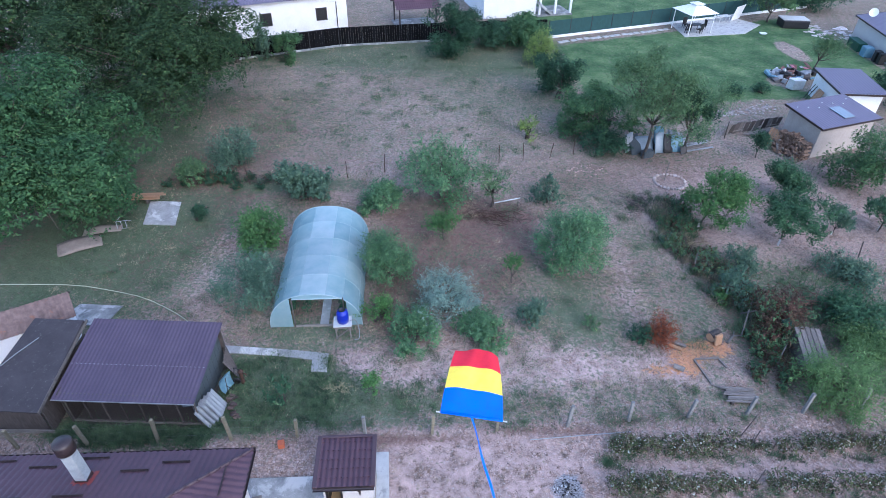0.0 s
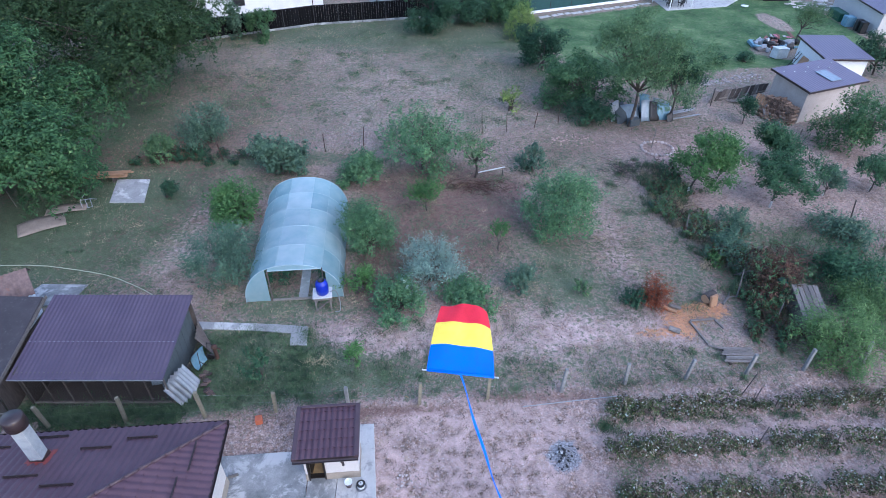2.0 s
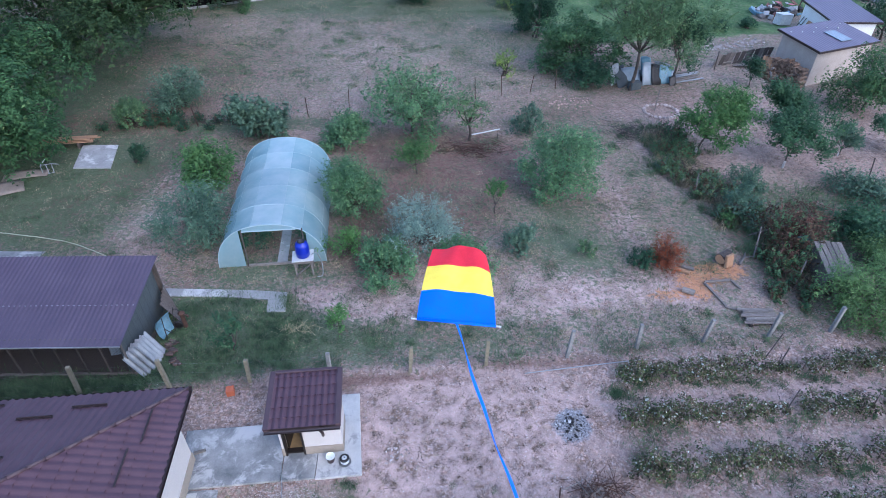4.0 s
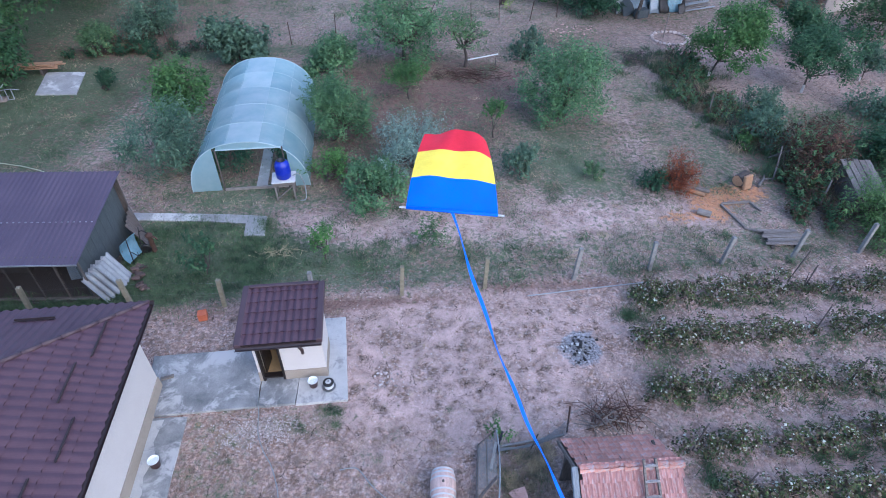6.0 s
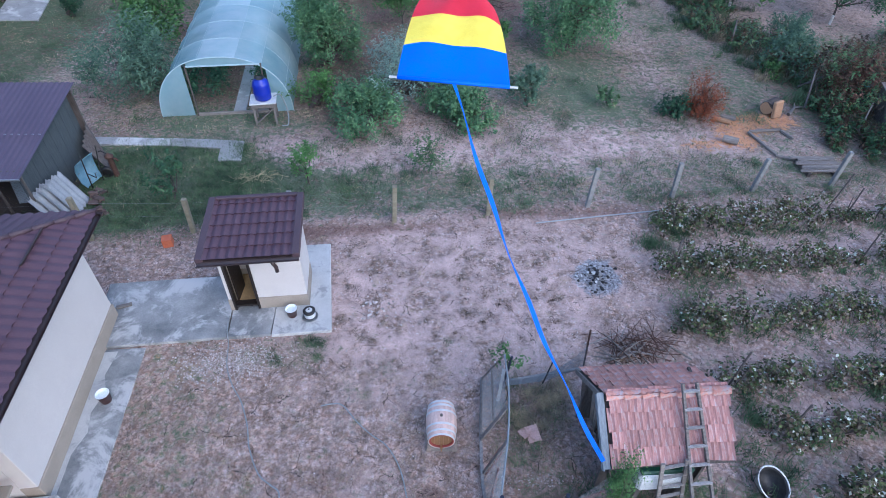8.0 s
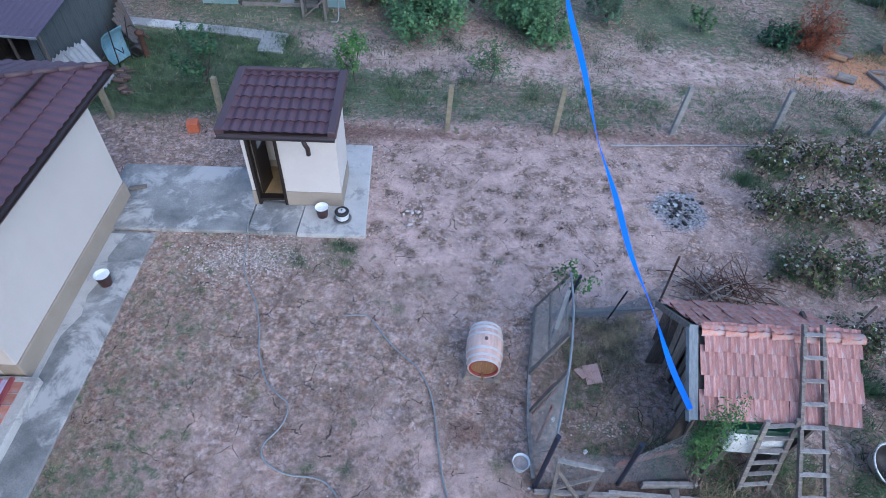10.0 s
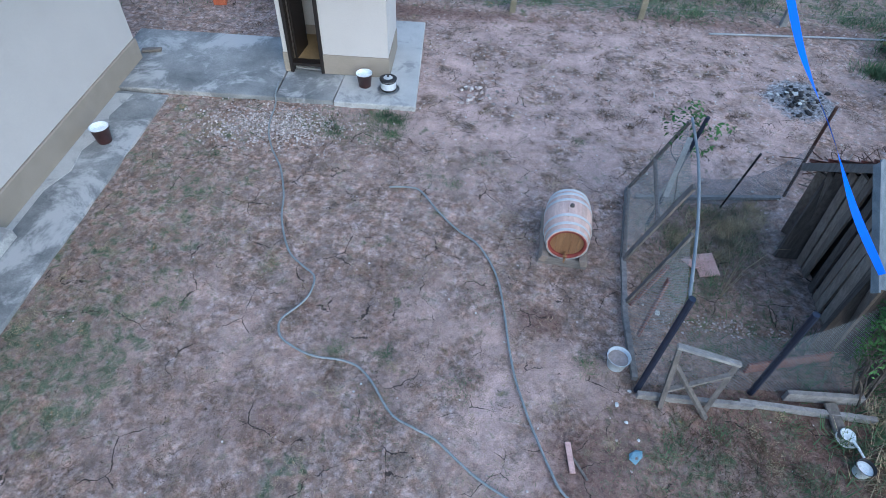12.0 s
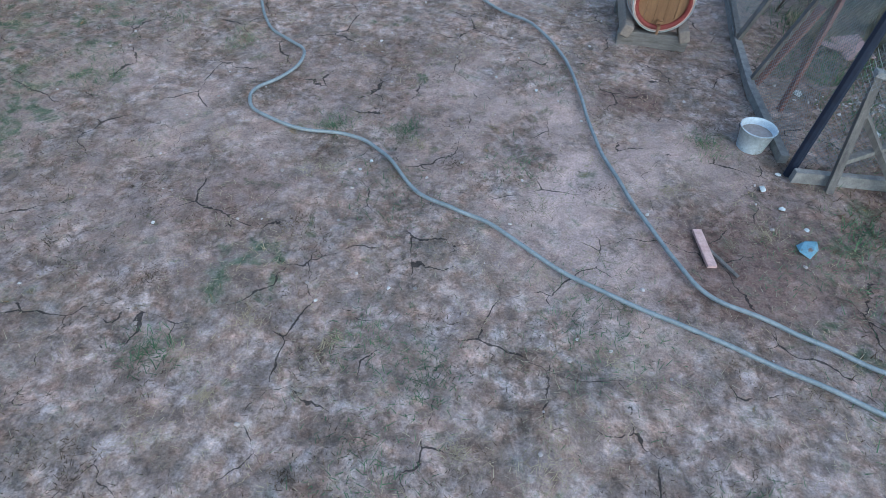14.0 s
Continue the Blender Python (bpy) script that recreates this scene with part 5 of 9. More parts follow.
def lidded_pot():
    p = thing("pot", "white enamel pot with dark bands and glass lid in a dish", "pot", (-1.94, 10.48, 0.09))
    put("dish", Geo().lathe([(0, 0), (0.13, 0), (0.185, 0.035), (0.19, 0.035), (0.13, 0.012), (0, 0.012)], 28), M_GALV, p, "shallow grey dish", True)
    put("body", Geo().lathe([(0, 0.014), (0.115, 0.014), (0.13, 0.04), (0.13, 0.20), (0.14, 0.215)], 28), M_ENAMEL, p, smooth=True)
    put("band", Geo().lathe([(0.1315, 0.03), (0.134, 0.035), (0.134, 0.055), (0.1315, 0.06)], 28), M_DARKSTEEL, p, "dark painted band", True)
    put("band", Geo().lathe([(0.1315, 0.18), (0.134, 0.182), (0.134, 0.20), (0.1315, 0.205)], 28), M_DARKSTEEL, p, "dark painted band", True)
    lid = put("lid", Geo().lathe([(0.075, 0.232), (0.10, 0.228), (0.138, 0.216), (0.146, 0.216), (0.146, 0.225), (0.12, 0.238), (0.08, 0.245), (0.075, 0.232)], 28), M_DARKSTEEL, p, "dark lid ring", True)
    put("lid_plate", Geo().lathe([(0.078, 0.24), (0.05, 0.25), (0, 0.253)], 24), M_WHITEPL, lid, "pale lid centre", True)
    put("knob", Geo().lathe([(0, 0.25), (0.012, 0.252), (0.02, 0.27), (0.012, 0.282), (0, 0.283)], 14), M_DARKSTEEL, lid, smooth=True)


lidded_pot()
bucket(1.50, 5.62, -0.01, 0.128, 0.18, "translucent white plastic tub of kitchen scraps", M_TUB, M_TUB, name="tub", fill=M_STONE)


# ---- trees and shrubs ----
# name, label, place, height, crown width, leaf material, leaves, leaf size, options
PLANTS = (
    ("walnut_tree", "large dense walnut tree in full green leaf", (-24.3, 29.3), 8.9, 12.6, L_BIGWALNUT, 100000, 0.2, dict(tufts=8, fan=0.24, ragged=0.3, clear=0.08, trunk=0.28, lobes=14, twig=9, spread=0.38, slim=0.42)),
    ("walnut_tree", "large dense walnut tree shading the field edge", (-23.0, 45.8), 10.8, 16.6, L_OLDWALNUT, 110000, 0.21, dict(tufts=8, fan=0.24, clear=0.13, ragged=0.3, trunk=0.32, lobes=16, twig=9, spread=0.42, slim=0.42)),
    ("walnut_tree", "tall walnut tree behind the others", (-38, 50), 11.50, 17.00, L_OLDWALNUT, 18000, 0.36, dict(tufts=6, fan=0.4, clear=0.1, trunk=0.3, lobes=12, twig=9, spread=0.45, slim=0.42)),
    ("conifer", "broad dark conifer by the back fence", (1.4, 58.6), 5.0, 6.2, L_DEEP, 9000, 0.26, dict(tufts=5, clear=0.0, trunk=0.16, lobes=9, slim=0.3)),
    ("shrub", "dark leafy shrub by the back fence", (8.6, 62.20), 3.31, 5.40, L_WALNUT, 6000, 0.26, dict(clear=0.0, lobes=7, stems=3)),
    ("shrub", "dark leafy shrub by the back fence", (5.6, 61.48), 2.59, 3.67, L_DEEP, 3500, 0.25, dict(clear=0.0, lobes=6, stems=3)),
    ("shrub", "pale yellow-green feathery shrub", (9.9, 56.24), 3.6, 3.5, L_PALE, 4500, 0.16, dict(shoot=0.54, clear=0.0, lobes=6, stems=4, slim=0.35)),
    ("evergreen_shrub", "dense dark evergreen shrub on the boundary", (10.6, 48.04), 4.2, 4.6, L_DEEP, 5500, 0.2, dict(tufts=4, clear=0.0, lobes=7, stems=3)),
    ("evergreen_shrub", "broad dense olive-green boundary shrub", (12, 41.24), 3.9, 7.4, L_WALNUT, 7500, 0.2, dict(tufts=4, clear=0.0, lobes=10, stems=4)),
    ("shrub", "low dark shrub under the boundary trees", (12.6, 38.24), 1.58, 3.46, L_DEEP, 2600, 0.18, dict(clear=0.0, lobes=6, stems=4)),
    ("locust_tree", "airy feathery locust tree with thin foliage", (15, 37.47), 7.8, 8.6, L_ORCHARD, 18000, 0.16, dict(tufts=8, hollow=0.12, shoot=0.75, clear=0.31, trunk=0.13, lobes=11, shift=(0.4, 0.8), slim=0.3, twig=7, spread=0.3)),
    ("locust_tree", "darker small tree beside the scrap heap", (18.3, 38.65), 4.82, 4.20, L_DEEP, 5500, 0.18, dict(shoot=0.7, tufts=5, clear=0.32, trunk=0.1, lobes=7, slim=0.4)),
    ("apricot_tree", "young apricot tree with a limewashed trunk", (15.9, 28.46), 3.70, 4.40, L_FRESH, 6600, 0.15, dict(tufts=7, shoot=0.8, clear=0.26, trunk=0.07, lobes=8, shift=(1.0, 0.4), lime=True)),
    ("apricot_tree", "round-crowned young orchard tree, limewashed trunk", (20.2, 27.05), 2.84, 4.20, L_MIDGREEN, 6200, 0.14, dict(tufts=7, shoot=0.7, clear=0.24, trunk=0.06, lobes=8, shift=(0.5, 0.2), lime=True)),
    ("apricot_tree", "round-crowned young orchard tree, limewashed trunk", (22.6, 31.78), 2.49, 3.00, L_MIDGREEN, 6200, 0.14, dict(tufts=7, shoot=0.7, clear=0.24, trunk=0.06, lobes=7, shift=(0.2, 0.4), lime=True)),
    ("apricot_tree", "small grey-green orchard tree", (23.9, 28.13), 1.98, 2.10, L_GREY, 2200, 0.12, dict(shoot=0.39, clear=0.21, trunk=0.04, lobes=5, shift=(0.3, 0.1), lime=True)),
    ("apricot_tree", "small sapling with a dark round crown", (23.4, 37.69), 2.06, 1.50, L_DEEP, 1500, 0.13, dict(clear=0.26, trunk=0.04, lobes=4)),
    ("apricot_tree", "young orchard tree at the neighbour's edge", (27, 28.57), 2.41, 2.80, L_MIDGREEN, 3600, 0.13, dict(shoot=0.47, clear=0.26, trunk=0.05, lobes=6, lime=True)),
    ("plum_tree", "wide dark plum tree beside the woodshed", (29.0, 33.9), 3.9, 6.2, L_WALNUT, 7000, 0.17, dict(tufts=7, shoot=0.9, clear=0.0, trunk=0.1, lobes=9)),
    ("shrub", "thin grey-green shrub in the field", (-14, 35.78), 2.66, 4.75, L_GREY, 4600, 0.16, dict(tufts=4, shoot=0.95, clear=0.0, lobes=8, stems=4, hollow=0.25, slim=0.4)),
    ("shrub", "small light green shrub by the old fence", (-16.2, 33.48), 1.66, 2.59, L_ORCHARD, 2200, 0.14, dict(shoot=0.44, clear=0.0, lobes=5, stems=3)),
    ("shrub", "narrow dark bush beside the slab", (-14.35, 28.78), 1.08, 0.97, L_DEEP, 900, 0.12, dict(shoot=0.27, clear=0.0, lobes=4, stems=3)),
    ("fruit_bush", "fresh green upright bush beside the greenhouse", (-9.8, 26.50), 2.16, 3.24, L_FRESH, 4600, 0.16, dict(shoot=1.05, tufts=8, clear=0.0, lobes=8, stems=5, hollow=0.3)),
    ("sea_buckthorn", "grey-green feathery shrub beside the greenhouse", (-8.95, 22.1), 2.5, 4.3, L_GREY, 7600, 0.16, dict(tufts=8, shoot=0.95, clear=0.0, lobes=8, stems=5, slim=0.25, hollow=0.2)),
    ("fig_tree", "dense blue-green fig bush behind the greenhouse", (-8.4, 31.32), 2.38, 3.89, L_GREY, 4600, 0.19, dict(tufts=8, shoot=0.7, clear=0.0, lobes=7, stems=3, slim=0.6)),
    ("fruit_bush", "green bush behind the greenhouse", (-3.5, 30.32), 1.87, 3.35, L_CHERRY, 4000, 0.15, dict(tufts=8, shoot=0.75, clear=0.0, lobes=7, stems=4)),
    ("willow_bush", "dense soft green bush against the greenhouse", (-2.4, 23.6), 2.7, 3.2, L_CHERRY, 8000, 0.14, dict(tufts=8, shoot=0.8, clear=0.0, lobes=8, stems=5, slim=0.28)),
    ("fruit_bush", "light green low bush by the greenhouse corner", (-2.75, 20.6), 1.1, 2.2, L_BRIGHT, 1500, 0.12, dict(tufts=6, shoot=0.6, hollow=0.1, slim=0.35, clear=0.0, lobes=7, stems=5)),
    ("pear_tree", "old pear tree with an open green crown", (0.3, 31.74), 3.96, 5.60, L_CHERRY, 6500, 0.15, dict(tufts=8, shoot=0.9, clear=0.22, trunk=0.12, lobes=11, hollow=0.35)),
    ("apple_tree", "small crooked apple tree with a sparse crown", (3.55, 30.74), 2.75, 2.40, L_ORCHARD, 1100, 0.13, dict(clear=0.36, trunk=0.10, lobes=6, hollow=0.3)),
    ("pear_tree", "small young pear tree with yellowing fruit", (0.5, 27.14), 2.06, 2.30, L_FRESH, 2400, 0.1, dict(shoot=0.5, clear=0.17, trunk=0.04, lobes=5, hollow=0.3)),
    ("quince_bush", "small light green quince bush", (7.1, 31.44), 1.66, 2.38, L_GREY, 1700, 0.14, dict(shoot=0.42, clear=0.0, lobes=5, stems=3)),
    ("peach_sapling", "slim young sapling with few light leaves", (4.15, 23.37), 1.72, 1.10, L_FRESH, 520, 0.12, dict(shoot=0.28, clear=0.36, trunk=0.03, lobes=4)),
    ("cherry_bush", "broad round green cherry bush", (7.6, 25.08), 3.5, 4.6, L_CHERRY, 9500, 0.125, dict(tufts=9, shoot=1.0, clear=0.0, lobes=10, stems=5, hollow=0.35)),
    ("oleaster", "silver-leaved oleaster shrub among the currants", (0.75, 21.14), 2.16, 4.00, L_SILVER, 6500, 0.12, dict(tufts=8, shoot=0.75, clear=0.0, lobes=9, stems=4, slim=0.25, hollow=0.2)),
    ("currant_bush", "dense fresh green currant bush", (-0.75, 19.21), 1.25, 2.9, L_CHERRY, 4200, 0.115, dict(tufts=8, shoot=0.55, clear=0.0, lobes=7, stems=6)),
    ("currant_bush", "dense fresh green currant bush", (2.45, 19.33), 1.25, 2.8, L_CHERRY, 4200, 0.115, dict(tufts=8, shoot=0.55, clear=0.0, lobes=7, stems=6)),
    ("peach_sapling", "thin pale green young tree", (4.85, 20.22), 1.51, 1.73, L_GREY, 1300, 0.12, dict(shoot=0.35, clear=0.0, trunk=0.03, lobes=5, stems=2, hollow=0.2)),
    ("peach_sapling", "small light seedling in bare soil", (7.8, 19.98), 0.65, 0.97, L_ORCHARD, 260, 0.12, dict(shoot=0.27, clear=0.0, trunk=0.02, lobes=3)),
    ("dead_juniper", "dead rust-red conifer bush", (11.0, 19.4), 1.5, 1.75, L_RED, 3600, 0.1, dict(hollow=0.1, lobes=10, shoot=0.39, clear=0.0, stems=4, slim=0.2)),
    ("cherry_sapling", "small light green sapling inside the fence", (-2.5, 15.75), 1.55, 1.3, L_BRIGHT, 520, 0.12, dict(shoot=0.42, clear=0.24, trunk=0.025, lobes=5, hollow=0.1, slim=0.3, rise=1.3)),
    ("cherry_sapling", "thin sparse sapling inside the fence", (1.1, 16.2), 1.45, 1.55, L_ORCHARD, 430, 0.12, dict(shoot=0.45, clear=0.2, trunk=0.022, lobes=6, hollow=0.1, slim=0.3, rise=1.2)),
    ("cherry_sapling", "small dark sapling in the grass", (-6.3, 15.2), 1.38, 1.50, L_MIDGREEN, 420, 0.12, dict(shoot=0.34, clear=0.13, trunk=0.03, lobes=5, hollow=0.1)),
    ("elder_bush", "broad green elder bush at the boundary", (17.6, 16.1), 2.2, 3.9, L_FEATHER, 7500, 0.15, dict(shoot=1.0, tufts=4, slim=0.24, clear=0.0, lobes=11, stems=5)),
    ("elder_bush", "overgrown green thicket behind the boundary", (20.9, 20.9), 1.15, 4.0, L_MIDGREEN, 4600, 0.14, dict(tufts=4, shoot=0.9, clear=0.0, lobes=10, stems=6)),
    ("elder_bush", "overgrown green thicket behind the boundary", (22.9, 24.2), 0.8, 3.4, L_GREY, 2600, 0.14, dict(tufts=4, shoot=0.9, clear=0.0, lobes=9, stems=6)),
    ("elder_bush", "overgrown green thicket behind the boundary", (23, 17.6), 1.4, 4.2, L_ORCHARD, 4200, 0.16, dict(tufts=4, shoot=0.9, clear=0.0, lobes=9, stems=6)),
    ("elder_bush", "feathery pale green growth behind the lean-to", (19.9, 18.5), 1.2, 3.4, L_FEATHER, 3600, 0.14, dict(tufts=4, shoot=0.9, slim=0.28, clear=0.0, lobes=9, stems=6)),
    ("quince_bush", "pale thin shrub in the field", (6.9, 40.36), 1.58, 1.94, L_PALE, 700, 0.14, dict(shoot=0.37, clear=0.0, lobes=5, stems=4, hollow=0.1)),
    ("shrub", "young tree in front of the back fence", (-17.0, 56.6), 3.4, 3.0, L_GREY, 2600, 0.2, dict(clear=0.05, tufts=5, shoot=0.6, lobes=5, trunk=0.06)),
    ("shrub", "bushy young tree in front of the back fence", (-14.6, 56.4), 2.6, 3.2, L_WALNUT, 2600, 0.2, dict(tufts=5, shoot=0.6, clear=0.0, lobes=5, trunk=0.06)),
    ("shrub", "dark shrub in front of the back fence", (-19.6, 55.6), 2.8, 4.2, L_DEEP, 3200, 0.2, dict(tufts=5, shoot=0.6, clear=0.0, lobes=6, stems=3)),
    ("plum_tree", "small olive-leaved tree over the scrap heap", (36.0, 54.8), 3.9, 4.3, L_ORCHARD, 2600, 0.16, dict(shoot=0.7, hollow=0.1, slim=0.35, clear=0.34, trunk=0.08, lobes=7, shift=(0.5, -0.2))),
    ("plum_tree", "dark tree beside the hot tub", (39.2, 71.6), 4.6, 6.4, L_ORCHARD, 4600, 0.24, dict(tufts=4, shoot=0.7, clear=0.2, trunk=0.1, lobes=7)),
    ("plum_tree", "dark green tree beside the pale sheds", (38.7, 46.8), 3.4, 4.2, L_DEEP, 4200, 0.18, dict(tufts=4, shoot=0.6, clear=0.15, trunk=0.09, lobes=7)),
    ("plum_tree", "dark hedge tree behind the neighbour's yard", (48, 77.60), 3.60, 8.64, L_DEEP, 4500, 0.3, dict(clear=0.0, trunk=0.1, lobes=8)),
    ("shrub", "low green tuft on the lawn's edge", (26.5, 49.52), 0.72, 1.73, L_DEEP, 600, 0.16, dict(clear=0.0, lobes=4, stems=3)),
    ("shrub", "low green tuft on the lawn's edge", (29, 50.12), 0.72, 1.73, L_DEEP, 600, 0.16, dict(clear=0.0, lobes=4, stems=3)),
    ("climbing_vine", "thin light green vine on the hen run's corner post", (2.28, 7.98), 1.95, 0.75, L_FRESH, 130, 0.07, dict(shoot=0.3, clear=0.55, lobes=4, hollow=0.1, trunk=0.012)),
    ("climbing_bush", "wispy light green bush growing up over the coop eave", (4.05, 5.45), 2.7, 0.56, L_FRESH, 1500, 0.045, dict(hollow=0.05, shoot=0.4, clear=0.06, lobes=14, stems=6, trunk=0.012, slim=0.4, shift=(-0.26, 0.12), rise=1.4, ragged=0.05)),
    ("shrub", "low dark green growth beside the dead conifer bush", (10.05, 19.35), 0.7, 1.3, L_DEEP, 800, 0.11, dict(shoot=0.3, clear=0.0, lobes=5, stems=3)),
    ("dry_brush", "heap of dry reddish-brown brushwood on the boundary", (17.55, 20.9), 1.15, 1.6, L_BRUSH, 1500, 0.1, dict(shoot=0.6, clear=0.0, lobes=6, stems=9, hollow=0.1)),
    ("shrub", "pale blue-green shrub behind the boundary", (17.0, 25.0), 1.3, 2.3, L_GREY, 2200, 0.11, dict(shoot=0.5, tufts=4, clear=0.0, lobes=6, stems=4)),
    ("shrub", "blue-green climber over the boundary stakes", (15.75, 22.3), 1.5, 2.3, L_GREY, 1600, 0.12, dict(shoot=0.6, clear=0.1, lobes=7, stems=4)),
    ("shrub", "small yellowish shrub at the foot of the bank", (14.8, 22.0), 0.7, 1.0, L_FRESH, 420, 0.1, dict(shoot=0.3, clear=0.0, lobes=4, stems=3)),
)
for k, (nm, lab, at, hgt, wid, leafmat, cnt, size, opt) in enumerate(PLANTS):
    tree(nm, lab, at, hgt, wid, leafmat, cnt, size, 100 + k, **opt)


# ---- vine rows ----
def vine_row(y, x0, x1, seed, gaps=()):
    rng = np.random.default_rng(seed)
    ob = thing("vine_row", "row of autumn vines with brown and green leaves", "vine", (x0, y, 0), 1.2, "rows of vines")
    ln = x1 - x0
    lobes, x = [], 0.0
    while x < ln:
        s = rng.uniform(0.75, 1.15) * (0.45 if any(a < x + x0 < b for a, b in gaps) else 1.0)
        lobes.append((x, rng.normal(0, 0.06), 0.40 * s, 0.55, 0.38 * s, 0.46 * s))
        x += rng.uniform(0.35, 0.6)
    c, out = cloud(lobes, int(ln * 760), rng, 7, 0.085, 0.3, -0.9)
    keep = c[:, 2] > 0.02
    put("foliage", quads_mesh("foliage", leaves(c[keep], out[keep], 0.082, rng, 0.7, 0.6), L_VINE), None, ob)
    g = Geo()
    for px in np.arange(0.3, ln, 1.0):
        limb(g, (px, 0, -0.03), (px + rng.normal(0, 0.1), rng.normal(0, 0.05), 0.75), 0.022, 0.012, rng, 0.08, 5, 5)
    tagged(put("vine_stock", g, M_BARK, ob), kind="stuff")
    for px in np.arange(0.1, ln, 5.2):
        put("stake", Geo().tube([(px, 0, -0.05), (px + 0.08, 0.03, 1.15)], 0.022, 6), M_DARKWOOD, ob)
    put("wire", Geo().tube([(0, 0, 0.72), (ln / 2, 0, 0.70), (ln, 0, 0.72)], 0.0012, 4), M_GALV, ob)
    return ob


for k, (y, x0, gaps) in enumerate(((13.25, 7.5, ((12.1, 13.9),)), (11.55, 6.95, ((11.3, 12.7),)), (9.75, 6.95, ((13.0, 14.0),)), (8.15, 7.1, ((8.6, 9.3),)), (6.9, 7.7, ()), (5.6, 8.2, ()))):
    vine_row(y, x0, 26.0, 300 + k, gaps)


# ---- overgrown boundary ----
def hedge_run(points, width, height, label, mats, seed, density=520, leaf=0.105):
    rng = np.random.default_rng(seed)
    ob = thing("boundary_hedge", label, "hedge", (points[0][0], points[0][1], 0))
    line = smooth_line([(x - points[0][0], y - points[0][1], 0) for x, y in points], 6)
    lobes = [(x + rng.normal(0, 0.42), y + rng.normal(0, 0.42), height * 0.42 * q, width * 0.5 * q, width * 0.5 * q, height * 0.5 * q) for x, y, _ in line for q in (0.75 * math.exp(rng.normal(0, 0.42)),)]
    for mat, share in mats:
        c, out, axis = shoots(lobes, int(density * share * len(line)), rng, 0.42, 14, 0.3, -0.9)
        keep = c[:, 2] > 0.02
        put("foliage", quads_mesh("foliage", leaves(c[keep], out[keep], leaf * 1.2, rng, 0.42, 0.6, axis=axis[keep]), mat), None, ob)
    g = Geo()
    for x, y, _ in line:
        for _ in range(5):
            limb(g, (x + rng.normal(0, 0.3), y + rng.normal(0, 0.3), -0.02), (x + rng.normal(0, 0.5), y + rng.normal(0, 0.5), height * rng.uniform(0.5, 1.05)), 0.02, 0.006, rng, 0.15, 5, 4)
    tagged(put("bramble_stem", g, M_BARK, ob), kind="stuff")
    return ob


hedge_run([(15.0, 31.0), (14.75, 28.8), (14.45, 27.2)], 1.5, 1.0, "overgrown boundary hedge of dark green brambles", ((L_MIDGREEN, 0.55), (L_ORCHARD, 0.4), (L_DRY, 0.3)), 401)
hedge_run([(14.5, 27.0), (15.0, 25.0), (15.7, 22.8)], 1.35, 0.9, "overgrown boundary hedge with dry stems", ((L_ORCHARD, 0.6), (L_GREY, 0.3), (L_DRY, 0.45)), 402)
hedge_run([(15.7, 22.2), (16.4, 20.4), (16.2, 18.4)], 1.05, 1.15, "overgrown boundary hedge of dry and green climbers", ((L_DRY, 0.5), (L_BRUSH, 0.15), (L_ORCHARD, 0.28)), 403)
hedge_run([(15.6, 19.4), (15.7, 17.8), (15.9, 16.6)], 0.8, 0.6, "low weedy growth along the boundary", ((L_MIDGREEN, 0.2), (L_ORCHARD, 0.3), (L_DRY, 0.4)), 404)
hedge_run([(-17.5, 33.2), (-14.5, 33.4), (-11.8, 33.4), (-9.5, 33.6)], 0.9, 0.6, "low dark hedge along the old wire fence", ((L_DEEP, 0.8), (L_DRY, 0.3)), 405)


# ---- long open shed and its neighbours ----
def plank(geo, a, b, w, t, roll=0.0):
    """A board from a to b, w wide and t thick."""
    a, b = np.array(a, float), np.array(b, float)
    d = unit(b - a)
    up = np.array([0, 0, 1.0]) if abs(d[2]) < 0.95 else np.array([1.0, 0, 0])
    s = unit(np.cross(d, up))
    u = np.cross(s, d)
    c, q = math.cos(radians(roll)), math.sin(radians(roll))
    s, u = s * c + u * q, u * c - s * q
    v = [p + s * x * w / 2 + u * z * t / 2 for p in (a, b) for x in (-1, 1) for z in (-1, 1)]
    return geo.add(v, [(0, 1, 3, 2), (4, 6, 7, 5), (0, 4, 5, 1), (2, 3, 7, 6), (0, 2, 6, 4), (1, 5, 7, 3)])


